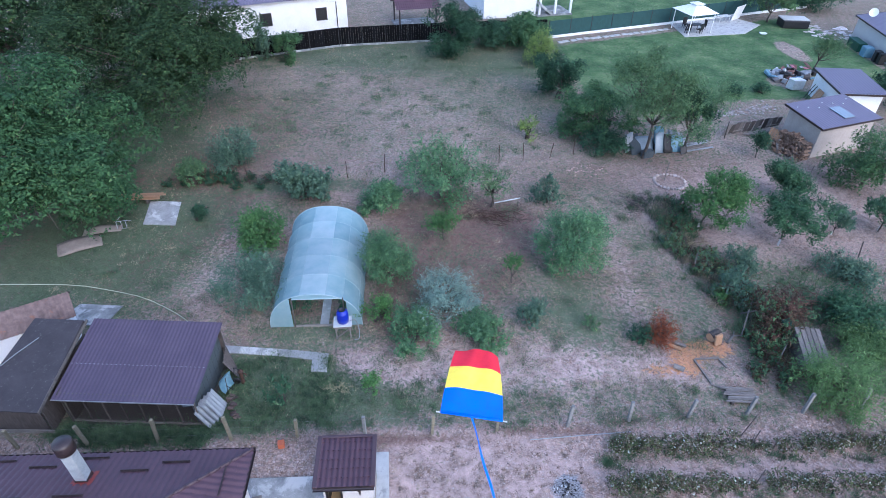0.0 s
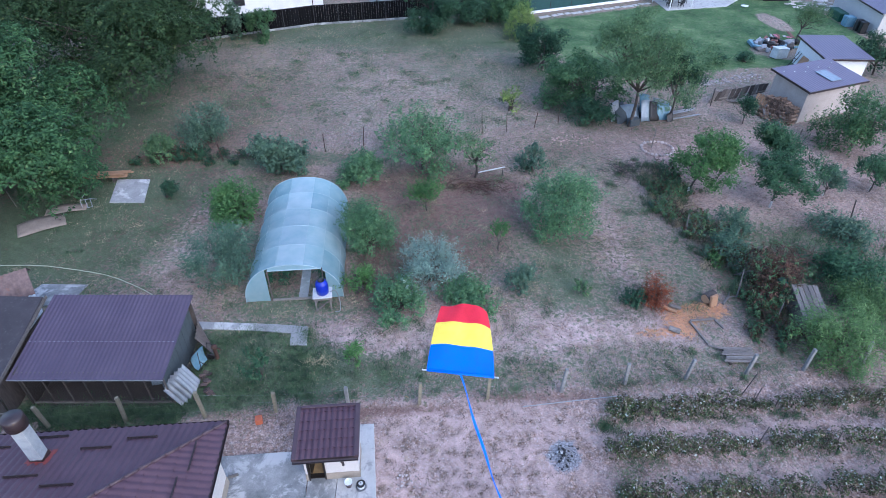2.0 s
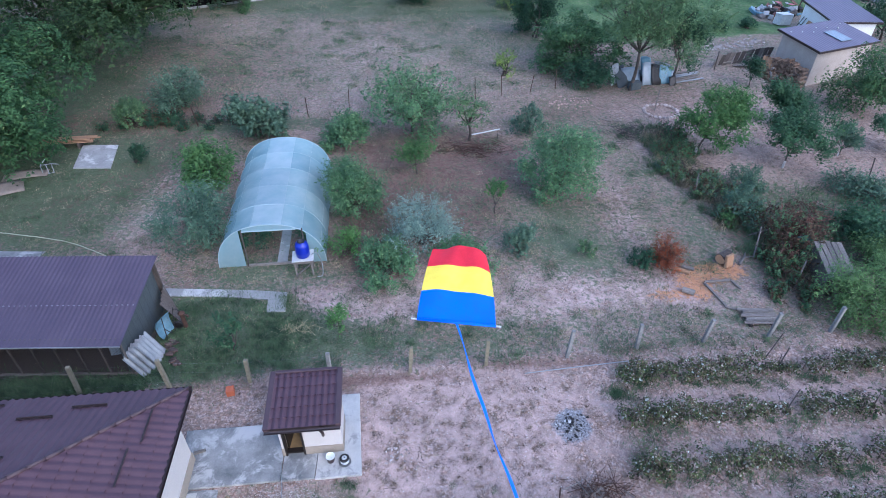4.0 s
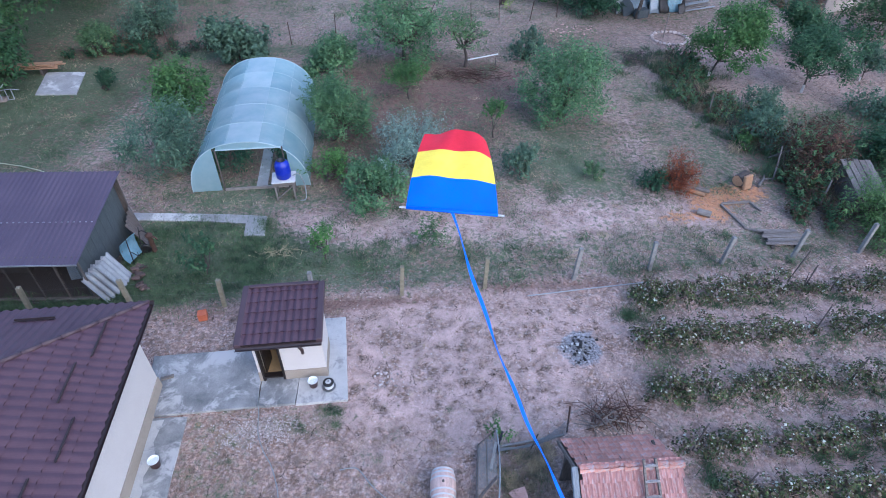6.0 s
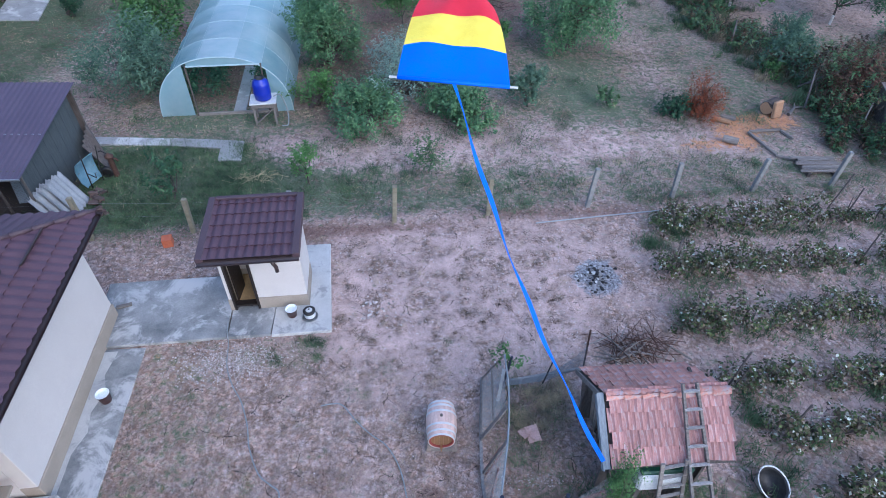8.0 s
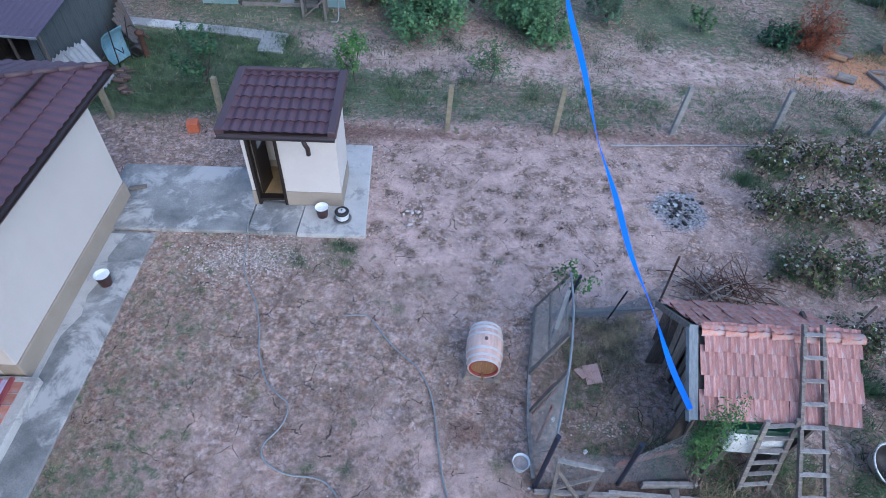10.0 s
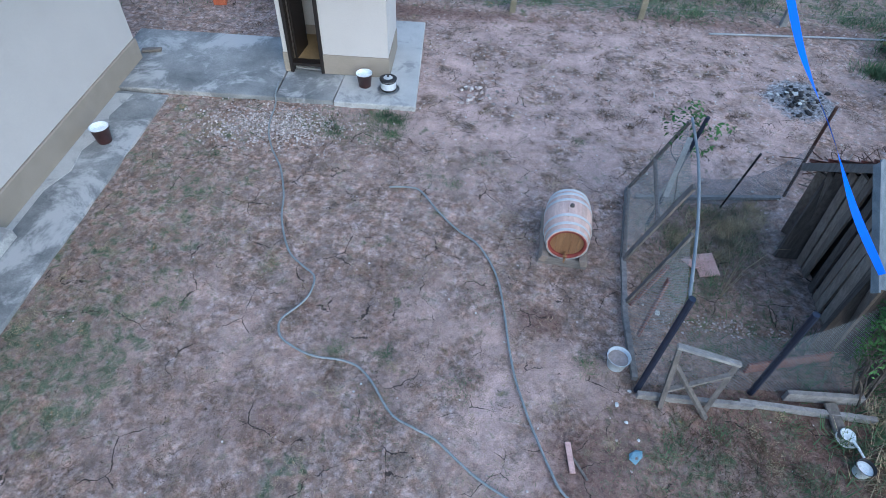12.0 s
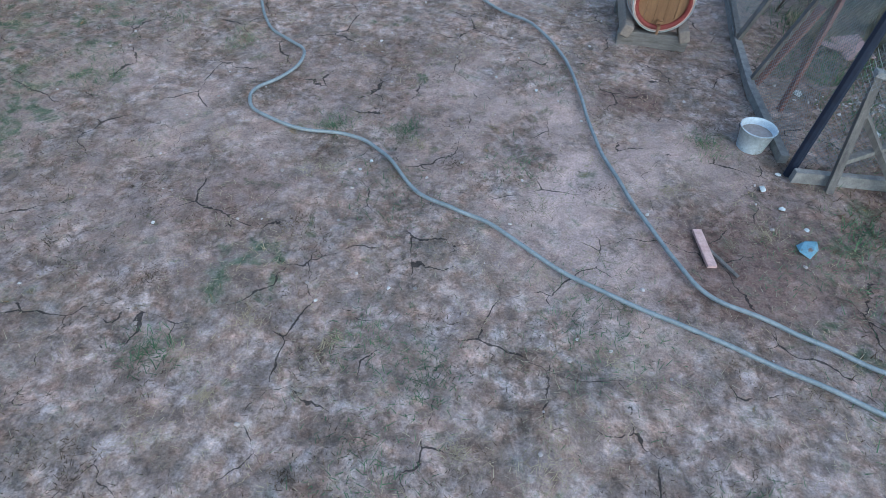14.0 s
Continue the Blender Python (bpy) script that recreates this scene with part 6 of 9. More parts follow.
def build_shed():
    s = thing("open_shed", "long open-fronted shed with a brown corrugated roof", "shed", (-14.82, 14.32, 0), -1.6)
    ln, run, z0, z1 = 5.62, 3.86, 1.80, 2.42
    a = math.atan2(z1 - z0, run)
    for k, (v0, v1, lift) in enumerate(((0.0, 0.42, 0.0), (0.40, 1.0, 0.012))):
        L = math.hypot(run, z1 - z0)
        p = corrugated(ln, L * (v1 - v0), 0.16, 0.009)
        y = p[..., 1] + v0 * L
        q = np.stack([p[..., 0], y * math.cos(a) - 0.32, y * math.sin(a) + z0 + p[..., 2] + lift], -1)
        put("roof_sheet", Geo().grid(q), M_SHEETBROWN, s, smooth=True)
    put("eave_edge", Geo().box((ln / 2, -0.33, z0 - 0.01), (ln, 0.02, 0.05)), M_GALV, s, "pale cut sheet edge")
    g = Geo()
    for x in np.arange(0.1, ln, 0.18):
        g.box((x, math.cos(a) * 0.41 * 4.0 - 0.32, z0 + math.sin(a) * 0.41 * 4.0 + 0.035), (0.05, 0.025, 0.014), rx=9)
    tagged(put("screw", g, M_GALV, s), kind="stuff")
    put("back_wall", Geo().box((ln / 2, run - 0.45, 1.15), (ln - 0.3, 0.05, 2.3)), M_DARKWOOD, s)
    for i in range(9):
        y0 = 0.05 + i * 0.385
        put("side_board", Geo().box((ln - 0.34, y0 + 0.19, 0.86 + i * 0.028), (0.03, 0.375, 1.76 + i * 0.056), ch=0.004), M_GREENPAINT, s)
    put("west_wall", Geo().box((0.15, run / 2 - 0.3, 0.95), (0.04, run - 0.4, 1.9)), M_DARKWOOD, s)
    put("earth_floor", Geo().box((ln / 2, run / 2 - 0.3, 0.0), (ln - 0.3, run - 0.4, 0.06)), M_DARKWOOD, s, "dark earth floor")
    for x in np.linspace(0.2, ln - 0.2, 8):
        put("post", Geo().box((x, 0.0, 0.86), (0.055, 0.055, 1.78), ch=0.006), M_DARKWOOD, s)
    put("bottom_rail", Geo().box((ln / 2, 0.0, 0.12), (ln - 0.2, 0.07, 0.10), ch=0.008), M_OLDWOOD_X, s)
    put("rafter", Geo().box((ln / 2, 0.0, z0 + 0.0), (ln - 0.2, 0.06, 0.09)), M_DARKWOOD, s)
    n = Geo()
    wire_mesh(n, [(0.2, -0.04, 0.15), (ln - 0.2, -0.04, 0.15), (ln - 0.2, -0.04, z0 - 0.05), (0.2, -0.04, z0 - 0.05)], 0.11, 0.0022)
    tagged(put("netting", n, M_DARKSTEEL, s), kind="stuff")
    put("stored_pane", Geo().box((4.6, 0.9, 0.7), (0.5, 0.04, 1.0), rx=-14, rz=12), M_GLASSY, s)
    put("stored_chest", Geo().box((2.2, 1.6, 0.45), (1.2, 0.7, 0.85), ch=0.03), M_DARKWOOD, s)


build_shed()


def build_low_sheds():
    s = thing("felt_roofed_shed", "old shed with a weathered dark felt roof", "shed", (-14.95, 13.6, 0), 0)
    z0, z1, y1, x1 = 1.86, 2.52, 4.05, -2.75
    v = [(0, -0.25, z0), (x1, -0.1, z0), (x1 + 0.5, y1 + 0.1, z1), (-0.1, y1, z1)]
    put("roof", Geo().add([*v, *[(x, y, z - 0.07) for x, y, z in v]], [(0, 1, 2, 3), (4, 7, 6, 5), (0, 4, 5, 1), (1, 5, 6, 2), (2, 6, 7, 3), (3, 7, 4, 0)]), M_FELT, s)
    put("edge_board", Geo().box((0.0, y1 / 2 - 0.1, (z0 + z1) / 2 - 0.05), (0.04, y1 + 0.35, 0.14), rx=9.3), M_DARKWOOD, s)
    put("front_wall", Geo().box((x1 / 2 - 0.2, 0.25, 0.92), (-x1 - 0.5, 0.06, 1.84)), M_DARKWOOD, s)
    put("side_wall", Geo().box((-0.35, y1 / 2 + 0.1, 0.87), (0.06, y1 - 0.3, 1.74)), M_DARKWOOD, s, "dark boarded side wall")
    put("bottom_board", Geo().box((x1 / 2, 0.15, 0.1), (-x1 - 0.4, 0.05, 0.2)), M_OLDWOOD_X, s)
    put("roof_cable", Geo().tube([(-2.45, 1.7, 2.2), (-2.1, 2.3, 2.3), (-1.55, 3.1, 2.42)], 0.018, 6), M_HOSE, s)
    b = thing("gabled_outbuilding", "white gabled outbuilding with a rusty sheet roof", "outbuilding", (-16.4, 18.55, 0), 32)
    ln, w, ez, rz = 6.0, 1.5, 2.0, 2.6
    prof = [(0.0, 0.0), (w, 0.0), (w, ez), (w / 2, rz), (0.0, ez)]
    v = [(x, y, z) for x in (0, -ln) for y, z in prof]
    put("wall", Geo().add(v, [(0, 1, 2, 3, 4), (9, 8, 7, 6, 5), (0, 5, 6, 1), (1, 6, 7, 2), (4, 9, 5, 0)]), M_WHITEWALL, b)
    for sgn in (-1, 1):
        a = math.atan2(rz - ez, w / 2)
        p = corrugated(ln + 0.35, math.hypot(rz - ez, w / 2) + 0.25, 0.18, 0.014)
        q = np.stack([p[..., 0] - ln - 0.05, w / 2 + sgn * (w / 2 + 0.2 - p[..., 1] * math.cos(a)), ez - 0.16 + p[..., 1] * math.sin(a) + 0.05 + p[..., 2]], -1)
        put("roof_sheet", Geo().grid(q), M_OLDRUST, b, "rusty corrugated roof sheet", True)


build_low_sheds()


def clutter_by_shed():
    s = thing("roofing_sheet_stack", "stack of pale corrugated roofing sheets leaning on the shed", "roofing sheets", (-9.95, 14.25, 0), -1)
    for k in range(4):
        p = corrugated(0.8, 1.15, 0.18, 0.035)
        a = radians(58)
        q = np.stack([0.95 - p[..., 1] * math.cos(a) * 0.75 + k * 0.10, p[..., 0] - 0.25 + k * 0.16, 0.02 + p[..., 1] * math.sin(a) + p[..., 2] + k * 0.02], -1)
        put("sheet", Geo().grid(q), M_SHEETWHITE, s, smooth=True)
    w = thing("wheelbarrow", "light blue wheelbarrow tipped up against the shed wall", "wheelbarrow", (-8.65, 15.95, 0), 70)
    rows = [[(x * (0.30 + 0.06 * q), 0.10 + 0.30 * q * (1 if abs(x) < 0.9 else 0.6), 0.10 + y * 0.85) for x in (-1, -0.8, 0, 0.8, 1)] for y, q in ((0, 0.25), (0.2, 0.9), (0.6, 1.0), (0.85, 0.7), (1.0, 0.2))]
    me = Geo().grid(rows).data("tray", M_BLUEPAINT, True)
    tray = put("tray", me, None, w)
    so = tray.modifiers.new("thick", "SOLIDIFY")
    so.thickness = 0.012
    for sx in (-1, 1):
        put("handle", Geo().tube(smooth_line([(sx * 0.22, 0.08, 0.05), (sx * 0.25, 0.0, 0.6), (sx * 0.30, -0.12, 1.25)], 5), 0.016, 8), M_DARKSTEEL, w, smooth=True)
        put("leg", Geo().tube([(sx * 0.22, 0.05, 0.6), (sx * 0.27, -0.32, 0.55), (sx * 0.27, -0.34, 0.72)], 0.014, 6), M_DARKSTEEL, w)
    put("wheel", Geo().lathe([(0.11, -0.04), (0.17, -0.03), (0.19, 0), (0.17, 0.03), (0.11, 0.04), (0.0, 0.03)], 20, (0.42, 0.05, 0.19), turn(0, 90, 30)), M_BLACK, w, smooth=True)
    p = thing("hand_pump", "rusty cast-iron hand pump column in the grass", "pump", (-8.35, 16.45, 0), 0)
    put("column", Geo().lathe([(0.10, -0.03), (0.085, 0.05), (0.075, 0.62), (0.12, 0.66), (0.12, 0.72), (0.07, 0.74), (0.0, 0.82)], 14), M_RUST, p, smooth=True)
    put("spout", Geo().tube([(0.05, -0.03, 0.66), (0.22, -0.08, 0.66), (0.27, -0.09, 0.58)], 0.03, 8), M_RUST, p, smooth=True)
    put("lever", Geo().tube([(-0.03, 0.02, 0.76), (-0.2, 0.06, 0.86), (-0.3, 0.08, 0.80)], 0.018, 6), M_DARKSTEEL, p)
    rng = np.random.default_rng(11)
    brick = Geo().box((0, 0, 0), (0.24, 0.115, 0.07), ch=0.006).data("brick", M_OLDBRICK)
    bp = thing("brick_heap", "small heap of broken bricks and stones", "bricks", (-8.6, 15.2, 0))
    for k in range(16):
        b = new("brick", brick)
        b.parent = bp
        b.matrix_basis = pose(rng.normal(0, 0.28), rng.normal(0, 0.35), 0.05 + 0.07 * (k % 3) * rng.uniform(0.6, 1), rng.normal(0, 14), rng.normal(0, 14), rng.uniform(0, 180))
    for k in range(9):
        put("stone", Geo().rock((rng.normal(0.1, 0.4), rng.normal(-0.4, 0.3), 0.06), rng.uniform(0.12, 0.25, 3), rng), M_OLDBRICK, bp)
    hb = thing("hollow_block", "orange hollow clay block beside the fence", "block", (-5.95, 13.25, 0), 12)
    g = Geo()
    for x in (-0.115, -0.04, 0.04, 0.115):
        g.box((x, 0, 0.12), (0.016, 0.24, 0.24))
    for y in (-0.112, -0.04, 0.04, 0.112):
        g.box((0, y, 0.12), (0.214, 0.016, 0.236))
    put("shell", g, M_BRICK, hb)
    put("top_face", Geo().box((0, 0, 0.243), (0.25, 0.25, 0.012), ch=0.004), M_BRICK, hb)
    bd = thing("leaning_boards", "dark weathered boards leaning behind the shed wall", "boards", (-9.15, 17.35, 0))
    for k in range(5):
        put("board", plank(Geo(), (0.25 + 0.07 * k, -0.1 - 0.12 * k, 0), (-0.05, 0.1 - 0.14 * k, 1.15 - 0.08 * k), 0.14, 0.025), M_DARKWOOD, bd)


clutter_by_shed()


# ---- polytunnel greenhouse ----
def build_greenhouse():
    g = thing("polytunnel_greenhouse", "arched greenhouse covered in pale blue-green film", "greenhouse", (-5.70, 19.95, 0), 3.6)
    ra, rh, ln, bays = 2.22, 2.08, 7.5, 5

    def arch(t, y, grow=0.0):
        c, s = math.cos(t), math.sin(t)
        return ((ra + grow) * abs(c) ** 0.86 * (1 if c >= 0 else -1), y, (rh + grow) * s ** 0.92 if s > 0 else 0.0)

    ts = np.linspace(0, math.pi, 33)
    rng = np.random.default_rng(3)
    for b in range(bays):
        y0, y1 = ln * b / bays, ln * (b + 1) / bays
        for t0, t1 in ((0, 0.95), (0.95, 1.35), (1.35, 1.80), (1.80, 2.2), (2.2, math.pi)):
            rows = []
            for q in np.linspace(0, 1, 9):
                dip = -0.035 * math.sin(math.pi * q)
                rows.append([np.array(arch(t, y0 + (y1 - y0) * q, dip)) + (0, 0, 0.006 * math.sin(9 * q + 5 * t + b)) for t in np.linspace(t0, t1, 9)])
            # the middle strip gets the film with the sheen painted in
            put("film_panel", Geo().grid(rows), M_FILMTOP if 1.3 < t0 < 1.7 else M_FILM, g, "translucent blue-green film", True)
    for b in range(bays + 1):
        y = ln * b / bays
        put("hoop", Geo().tube([arch(t, y, 0.0) for t in ts], 0.008 if b not in (0, bays) else 0.018, 6), M_FILMTUBE, g, "white tube hoop", True)
    for t in (0.42, 0.95, 1.35, 1.80, 2.2, 2.72):
        put("purlin", Geo().tube([arch(t, 0, 0.012), arch(t, ln / 2, 0.012), arch(t, ln, 0.012)], 0.005, 6), M_FILMTUBE, g, "white lengthwise tube")
    # ends: film either side of a wide doorway
    for nm, y, lo, hi in (("front_film", 0.0, 0.62, 1.0), ("front_film", 0.0, -1.0, -0.42), ("back_film", ln, -1.0, 1.0)):
        tt = [t for t in np.linspace(0, math.pi, 41) if lo <= math.cos(t) <= hi]
        top = [arch(t, y) for t in tt]
        put(nm, Geo().grid([[(x, yy, 0.02) for x, yy, z in top], top]), M_FILM, g, "film end panel")
    tt = [t for t in np.linspace(0, math.pi, 41) if -0.42 <= math.cos(t) <= 0.62]
    put("front_film", Geo().grid([[(x, 0, 1.80) for x, _, _ in [arch(t, 0) for t in tt]], [arch(t, 0) for t in tt]]), M_FILM, g, "film over the doorway")
    for x in (-1.02, 1.40):
        put("door_post", Geo().box((x, 0, 0.9), (0.05, 0.05, 1.85), ch=0.006), M_DARKWOOD, g, "dark wooden door post")
    put("door_head", Geo().box((0.19, 0, 1.80), (2.42, 0.04, 0.04)), M_FILMTUBE, g)
    put("threshold", Geo().box((0.19, 0.0, 0.05), (2.4, 0.08, 0.10)), M_OLDWOOD_X, g)
    put("inner_path", Geo().box((0.35, ln / 2, 0.02), (0.42, ln - 0.2, 0.05)), M_PATH, g, "narrow concrete path inside")
    for x, k in ((-1.25, 1), (-0.35, 2), (1.2, 3)):
        r = np.random.default_rng(60 + k)
        lob = [(x + r.normal(0, 0.1), y, 0.55, 0.4, 0.4, 0.6 * r.uniform(0.7, 1.3)) for y in np.arange(0.8, ln - 0.4, 0.6)]
        c, out = cloud(lob, 2000, r, 6, 0.12, 0.2)
        tagged(put("tomato_bed", quads_mesh("tomato_bed", leaves(c, out, 0.13, r, 0.5), L_DEEP), None, g, "row of green tomato plants"), kind="stuff")
    st = thing("drum_stand", "rough grey wooden stand with a white board on top", "stand", (-4.30, 19.45, 0), 6)
    for sx in (-0.33, 0.33):
        for sy in (-0.27, 0.27):
            put("leg", Geo().box((sx, sy, 0.40), (0.07, 0.07, 0.84), ch=0.006), M_OLDWOOD, st)
    for sy in (-0.30, 0.30):
        put("rail", Geo().box((0, sy, 0.72), (0.8, 0.03, 0.11)), M_OLDWOOD_X, st)
    put("brace", plank(Geo(), (-0.33, -0.31, 0.1), (0.33, -0.31, 0.65), 0.08, 0.025), M_OLDWOOD_X, st)
    put("top_board", Geo().box((0, 0, 0.83), (0.86, 0.72, 0.05), ch=0.008), M_WHITEPL, st)
    d = thing("plastic_drum", "bright blue plastic drum standing on a wooden stand", "drum", (-4.28, 19.45, 0.855))
    put("body", Geo().lathe([(0.0, 0), (0.23, 0), (0.27, 0.04), (0.275, 0.22), (0.285, 0.25), (0.275, 0.28), (0.275, 0.52), (0.24, 0.64), (0.16, 0.69), (0.16, 0.74)], 28), M_BLUEBARREL, d, smooth=True)
    put("opening", Geo().lathe([(0.16, 0.74), (0.14, 0.74), (0.13, 0.6), (0, 0.6)], 20), M_BLACK, d, "dark open top", True)
    hose([(-3.95, 19.4, 0.95), (-3.7, 19.4, 1.0), (-3.55, 19.35, 0.5), (-3.55, 19.15, 0.05), (-3.75, 19.05, 0.04)], 0.02, M_HOSE, "pale hose hanging from the blue drum", z=1)


build_greenhouse()


# ---- fences ----
def fence_line(name, label, posts, height, mat, r=0.05, wires=3, wire_r=0.002, square=True, seed=1, mat_of=None):
    rng = np.random.default_rng(seed)
    f = thing(name, label, "fence", (posts[0][0], posts[0][1], 0))
    tops = []
    for k, (x, y) in enumerate(posts):
        x, y = x - posts[0][0], y - posts[0][1]
        hh = height * rng.uniform(0.93, 1.07)
        dx, dy = rng.normal(0, 0.06, 2)
        m = mat_of(k) if mat_of else mat
        if square:
            p = Geo().box((0, 0, hh / 2 - 0.05), (r * 2, r * 2, hh + 0.1), ch=0.012)
        else:
            p = Geo().tube([(0, 0, -0.05), (0, 0, hh)], r, 6)
        o = put("post", p, m, f)
        o.matrix_basis = pose(x, y, 0, math.degrees(-dy / hh) * 1.2, math.degrees(dx / hh) * 1.2, rng.uniform(-8, 8))
        tops.append((x + dx, y + dy, hh))
    for w in range(wires):
        q = (w + 0.6) / wires
        put("wire", Geo().tube([(x, y, z * q) for x, y, z in tops], wire_r, 4), M_GALV, f)
    return f


fence_line("boundary_fence", "wire boundary fence on weathered concrete posts", [(-16.3, 13.05), (-13.6, 13.2), (-10.9, 13.4), (-8.0, 13.5), (-5.40, 13.68), (-2.68, 13.80), (0.03, 13.88), (2.68, 14.06), (5.62, 14.30), (8.24, 14.60), (10.78, 14.80), (13.36, 14.98), (15.8, 15.1), (18.4, 15.3), (21, 15.5)],
           1.3, M_CEMENTPOST, 0.062, 3, 0.0012, seed=21, mat_of=lambda k: M_YELLOWPOST if k in (0, 1, 2, 3, 4, 6, 7) else M_CEMENTPOST)
n = Geo()
wire_mesh(n, [(-8.0, 13.5, 0.05), (5.6, 14.29, 0.05), (5.6, 14.29, 1.1), (-8.0, 13.5, 1.1)], 0.16, 0.0007)
wire_mesh(n, [(5.6, 14.29, 0.05), (16, 15.1, 0.05), (16, 15.1, 1.1), (5.6, 14.29, 1.1)], 0.16, 0.0007)
tagged(put("fence_netting", n, M_RUST), "thin rusty wire netting on the boundary fence", "netting", kind="stuff")
tagged(put("fallen_rail", Geo().tube([(4.0, 13.62, 0.05), (6.2, 13.85, 0.06), (8.2, 14.05, 0.05)], 0.02, 6), M_SHEETWHITE), "long pale pole lying along the fence", "pole")
fence_line("old_field_fence", "old field fence of thin rusty posts", [(-12.4, 33.0), (-9.3, 33.5), (-6.06, 34.1), (-3.62, 34.9), (-0.9, 35.5), (1.8, 36.0), (4.44, 36.4), (6.2, 36.8), (8.2, 37.3), (10.0, 37.8)], 1.35, M_RUST, 0.025, 2, square=False, seed=22)
fence_line("vine_stake_line", "dark leaning stakes in the orchard", [(25.7, 34.6), (24.3, 25.9)], 1.1, M_DARKWOOD, 0.035, 0, square=False, seed=23)
tagged(put("stake", Geo().tube([(12.65, 13.9, -0.05), (13.0, 14.05, 1.15)], 0.02, 6), M_DARKWOOD), "thin dark leaning stake among the vines", "stake")


# ---- hen run and coop ----
def build_run():
    f = thing("hen_run", "ramshackle hen run of netting frames and steel posts", "enclosure", (0, 0, 0))
    for nm, a, b, m, r in (("steel_post", (2.12, 7.95, -0.05), (2.26, 7.83, 1.84), M_BLUESTEEL, 0.026), ("steel_post", (1.70, 5.33, -0.05), (1.76, 5.36, 1.58), M_BLUESTEEL, 0.034), ("steel_post", (2.93, 5.46, -0.05), (2.80, 5.32, 1.60), M_BLUESTEEL, 0.034),
                           ("steel_post", (3.20, 8.45, -0.05), (3.17, 8.10, 1.22), M_DARKSTEEL, 0.015), ("rusty_pole", (4.20, 8.85, -0.05), (3.92, 8.45, 1.74), M_RUST, 0.021)):
        put(nm, Geo().tube([a, b], r, 8), m, f)
    for a, b in (((1.90, 8.60, 0.04), (1.71, 7.20, 0.04)), ((1.72, 7.25, 0.04), (1.65, 6.25, 0.04)), ((1.65, 6.30, 0.05), (1.68, 5.44, 0.04))):
        put("ground_rail", plank(Geo(), a, b, 0.06, 0.07), M_PALEWOOD, f)
    c = smooth_line([(2.16, 8.0, 1.70), (2.15, 7.35, 1.60), (2.05, 6.6, 1.52), (1.90, 5.95, 1.52), (1.76, 5.42, 1.54)], 5)
    put("top_lath", Geo().tube(c, 0.017, 6), M_BARGE, f, "bent grey-blue lath", True)
    # first framed netting panel
    fr = Geo()
    for a, b, w in (((1.90, 8.58, 0.05), (2.16, 8.02, 1.64), 0.05), ((1.71, 7.18, 0.05), (2.07, 6.98, 1.52), 0.075), ((1.90, 8.58, 0.10), (1.71, 7.18, 0.10), 0.05), ((2.02, 8.30, 0.85), (1.90, 7.08, 0.85), 0.045)):
        plank(fr, a, b, w, 0.03)
    put("netting_frame", fr, M_OLDWOOD, f, "grey wooden panel frame")
    put("netting_frame", plank(Geo(), (2.12, 7.72, 1.62), (2.03, 7.50, 0.90), 0.06, 0.03), M_SHEETWHITE, f, "pale upright lath")
    n = Geo()
    wire_mesh(n, [(1.89, 8.55, 0.08), (1.72, 7.20, 0.08), (2.06, 7.00, 1.5), (2.15, 8.02, 1.6)], 0.034, 0.0019)
    tagged(put("netting", n, M_NET, f, "grey diamond wire netting"), kind="stuff")
    n = Geo()
    wire_mesh(n, [(1.67, 6.45, 0.08), (1.70, 5.45, 0.08), (1.76, 5.43, 1.46), (2.02, 6.44, 1.30)], 0.038, 0.0017)
    tagged(put("netting", n, M_NET, f, "grey diamond wire netting"), kind="stuff")
    put("netting_frame", plank(Geo(), (1.68, 6.48, 0.05), (2.03, 6.45, 1.32), 0.05, 0.03), M_OLDWOOD, f, "grey leaning upright")
    put("brace_board", plank(Geo(), (1.72, 6.50, 0.03), (2.0, 6.62, 0.66), 0.11, 0.03), M_REDWOOD, f, "reddish brown board")
    put("brace_board", plank(Geo(), (1.76, 5.98, 0.10), (1.86, 6.12, 0.95), 0.06, 0.025), M_REDWOOD, f, "reddish brown lath behind the netting")
    n = Geo()
    wire_mesh(n, [(1.75, 5.36, 0.08), (2.93, 5.44, 0.08), (2.81, 5.33, 1.22), (1.76, 5.36, 1.24)], 0.044, 0.0013, 0.08)
    wire_mesh(n, [(2.88, 5.45, 0.08), (4.05, 5.55, 0.08), (3.66, 5.72, 1.36), (2.81, 5.34, 1.2)], 0.04, 0.0015, 0.08)
    tagged(put("netting", n, M_NET, f, "sagging diamond wire netting"), kind="stuff")
    n = Geo()
    wire_mesh(n, [(2.1, 8.35, 0.05), (3.2, 8.45, 0.05), (3.17, 8.15, 0.8), (2.2, 7.95, 1.0)], 0.035, 0.0016, 0.1)
    wire_mesh(n, [(3.2, 8.45, 0.05), (4.2, 8.75, 0.05), (4.0, 8.5, 1.2), (3.17, 8.15, 0.8)], 0.035, 0.0016, 0.1)
    tagged(put("netting", n, M_NET, f, "sagging diamond wire netting"), kind="stuff")
    for a, b, w in (((1.68, 5.24, 0.06), (2.9, 5.27, 0.04), 0.09), ((2.75, 5.30, 0.05), (4.15, 5.28, 0.04), 0.09), ((3.24, 5.42, 0.10), (4.04, 5.47, 0.10), 0.15), ((2.0, 8.45, 0.03), (4.1, 8.75, 0.03), 0.05)):
        put("base_plank", plank(Geo(), a, b, 0.05, w), M_PALEWOOD, f, "grey ground plank")
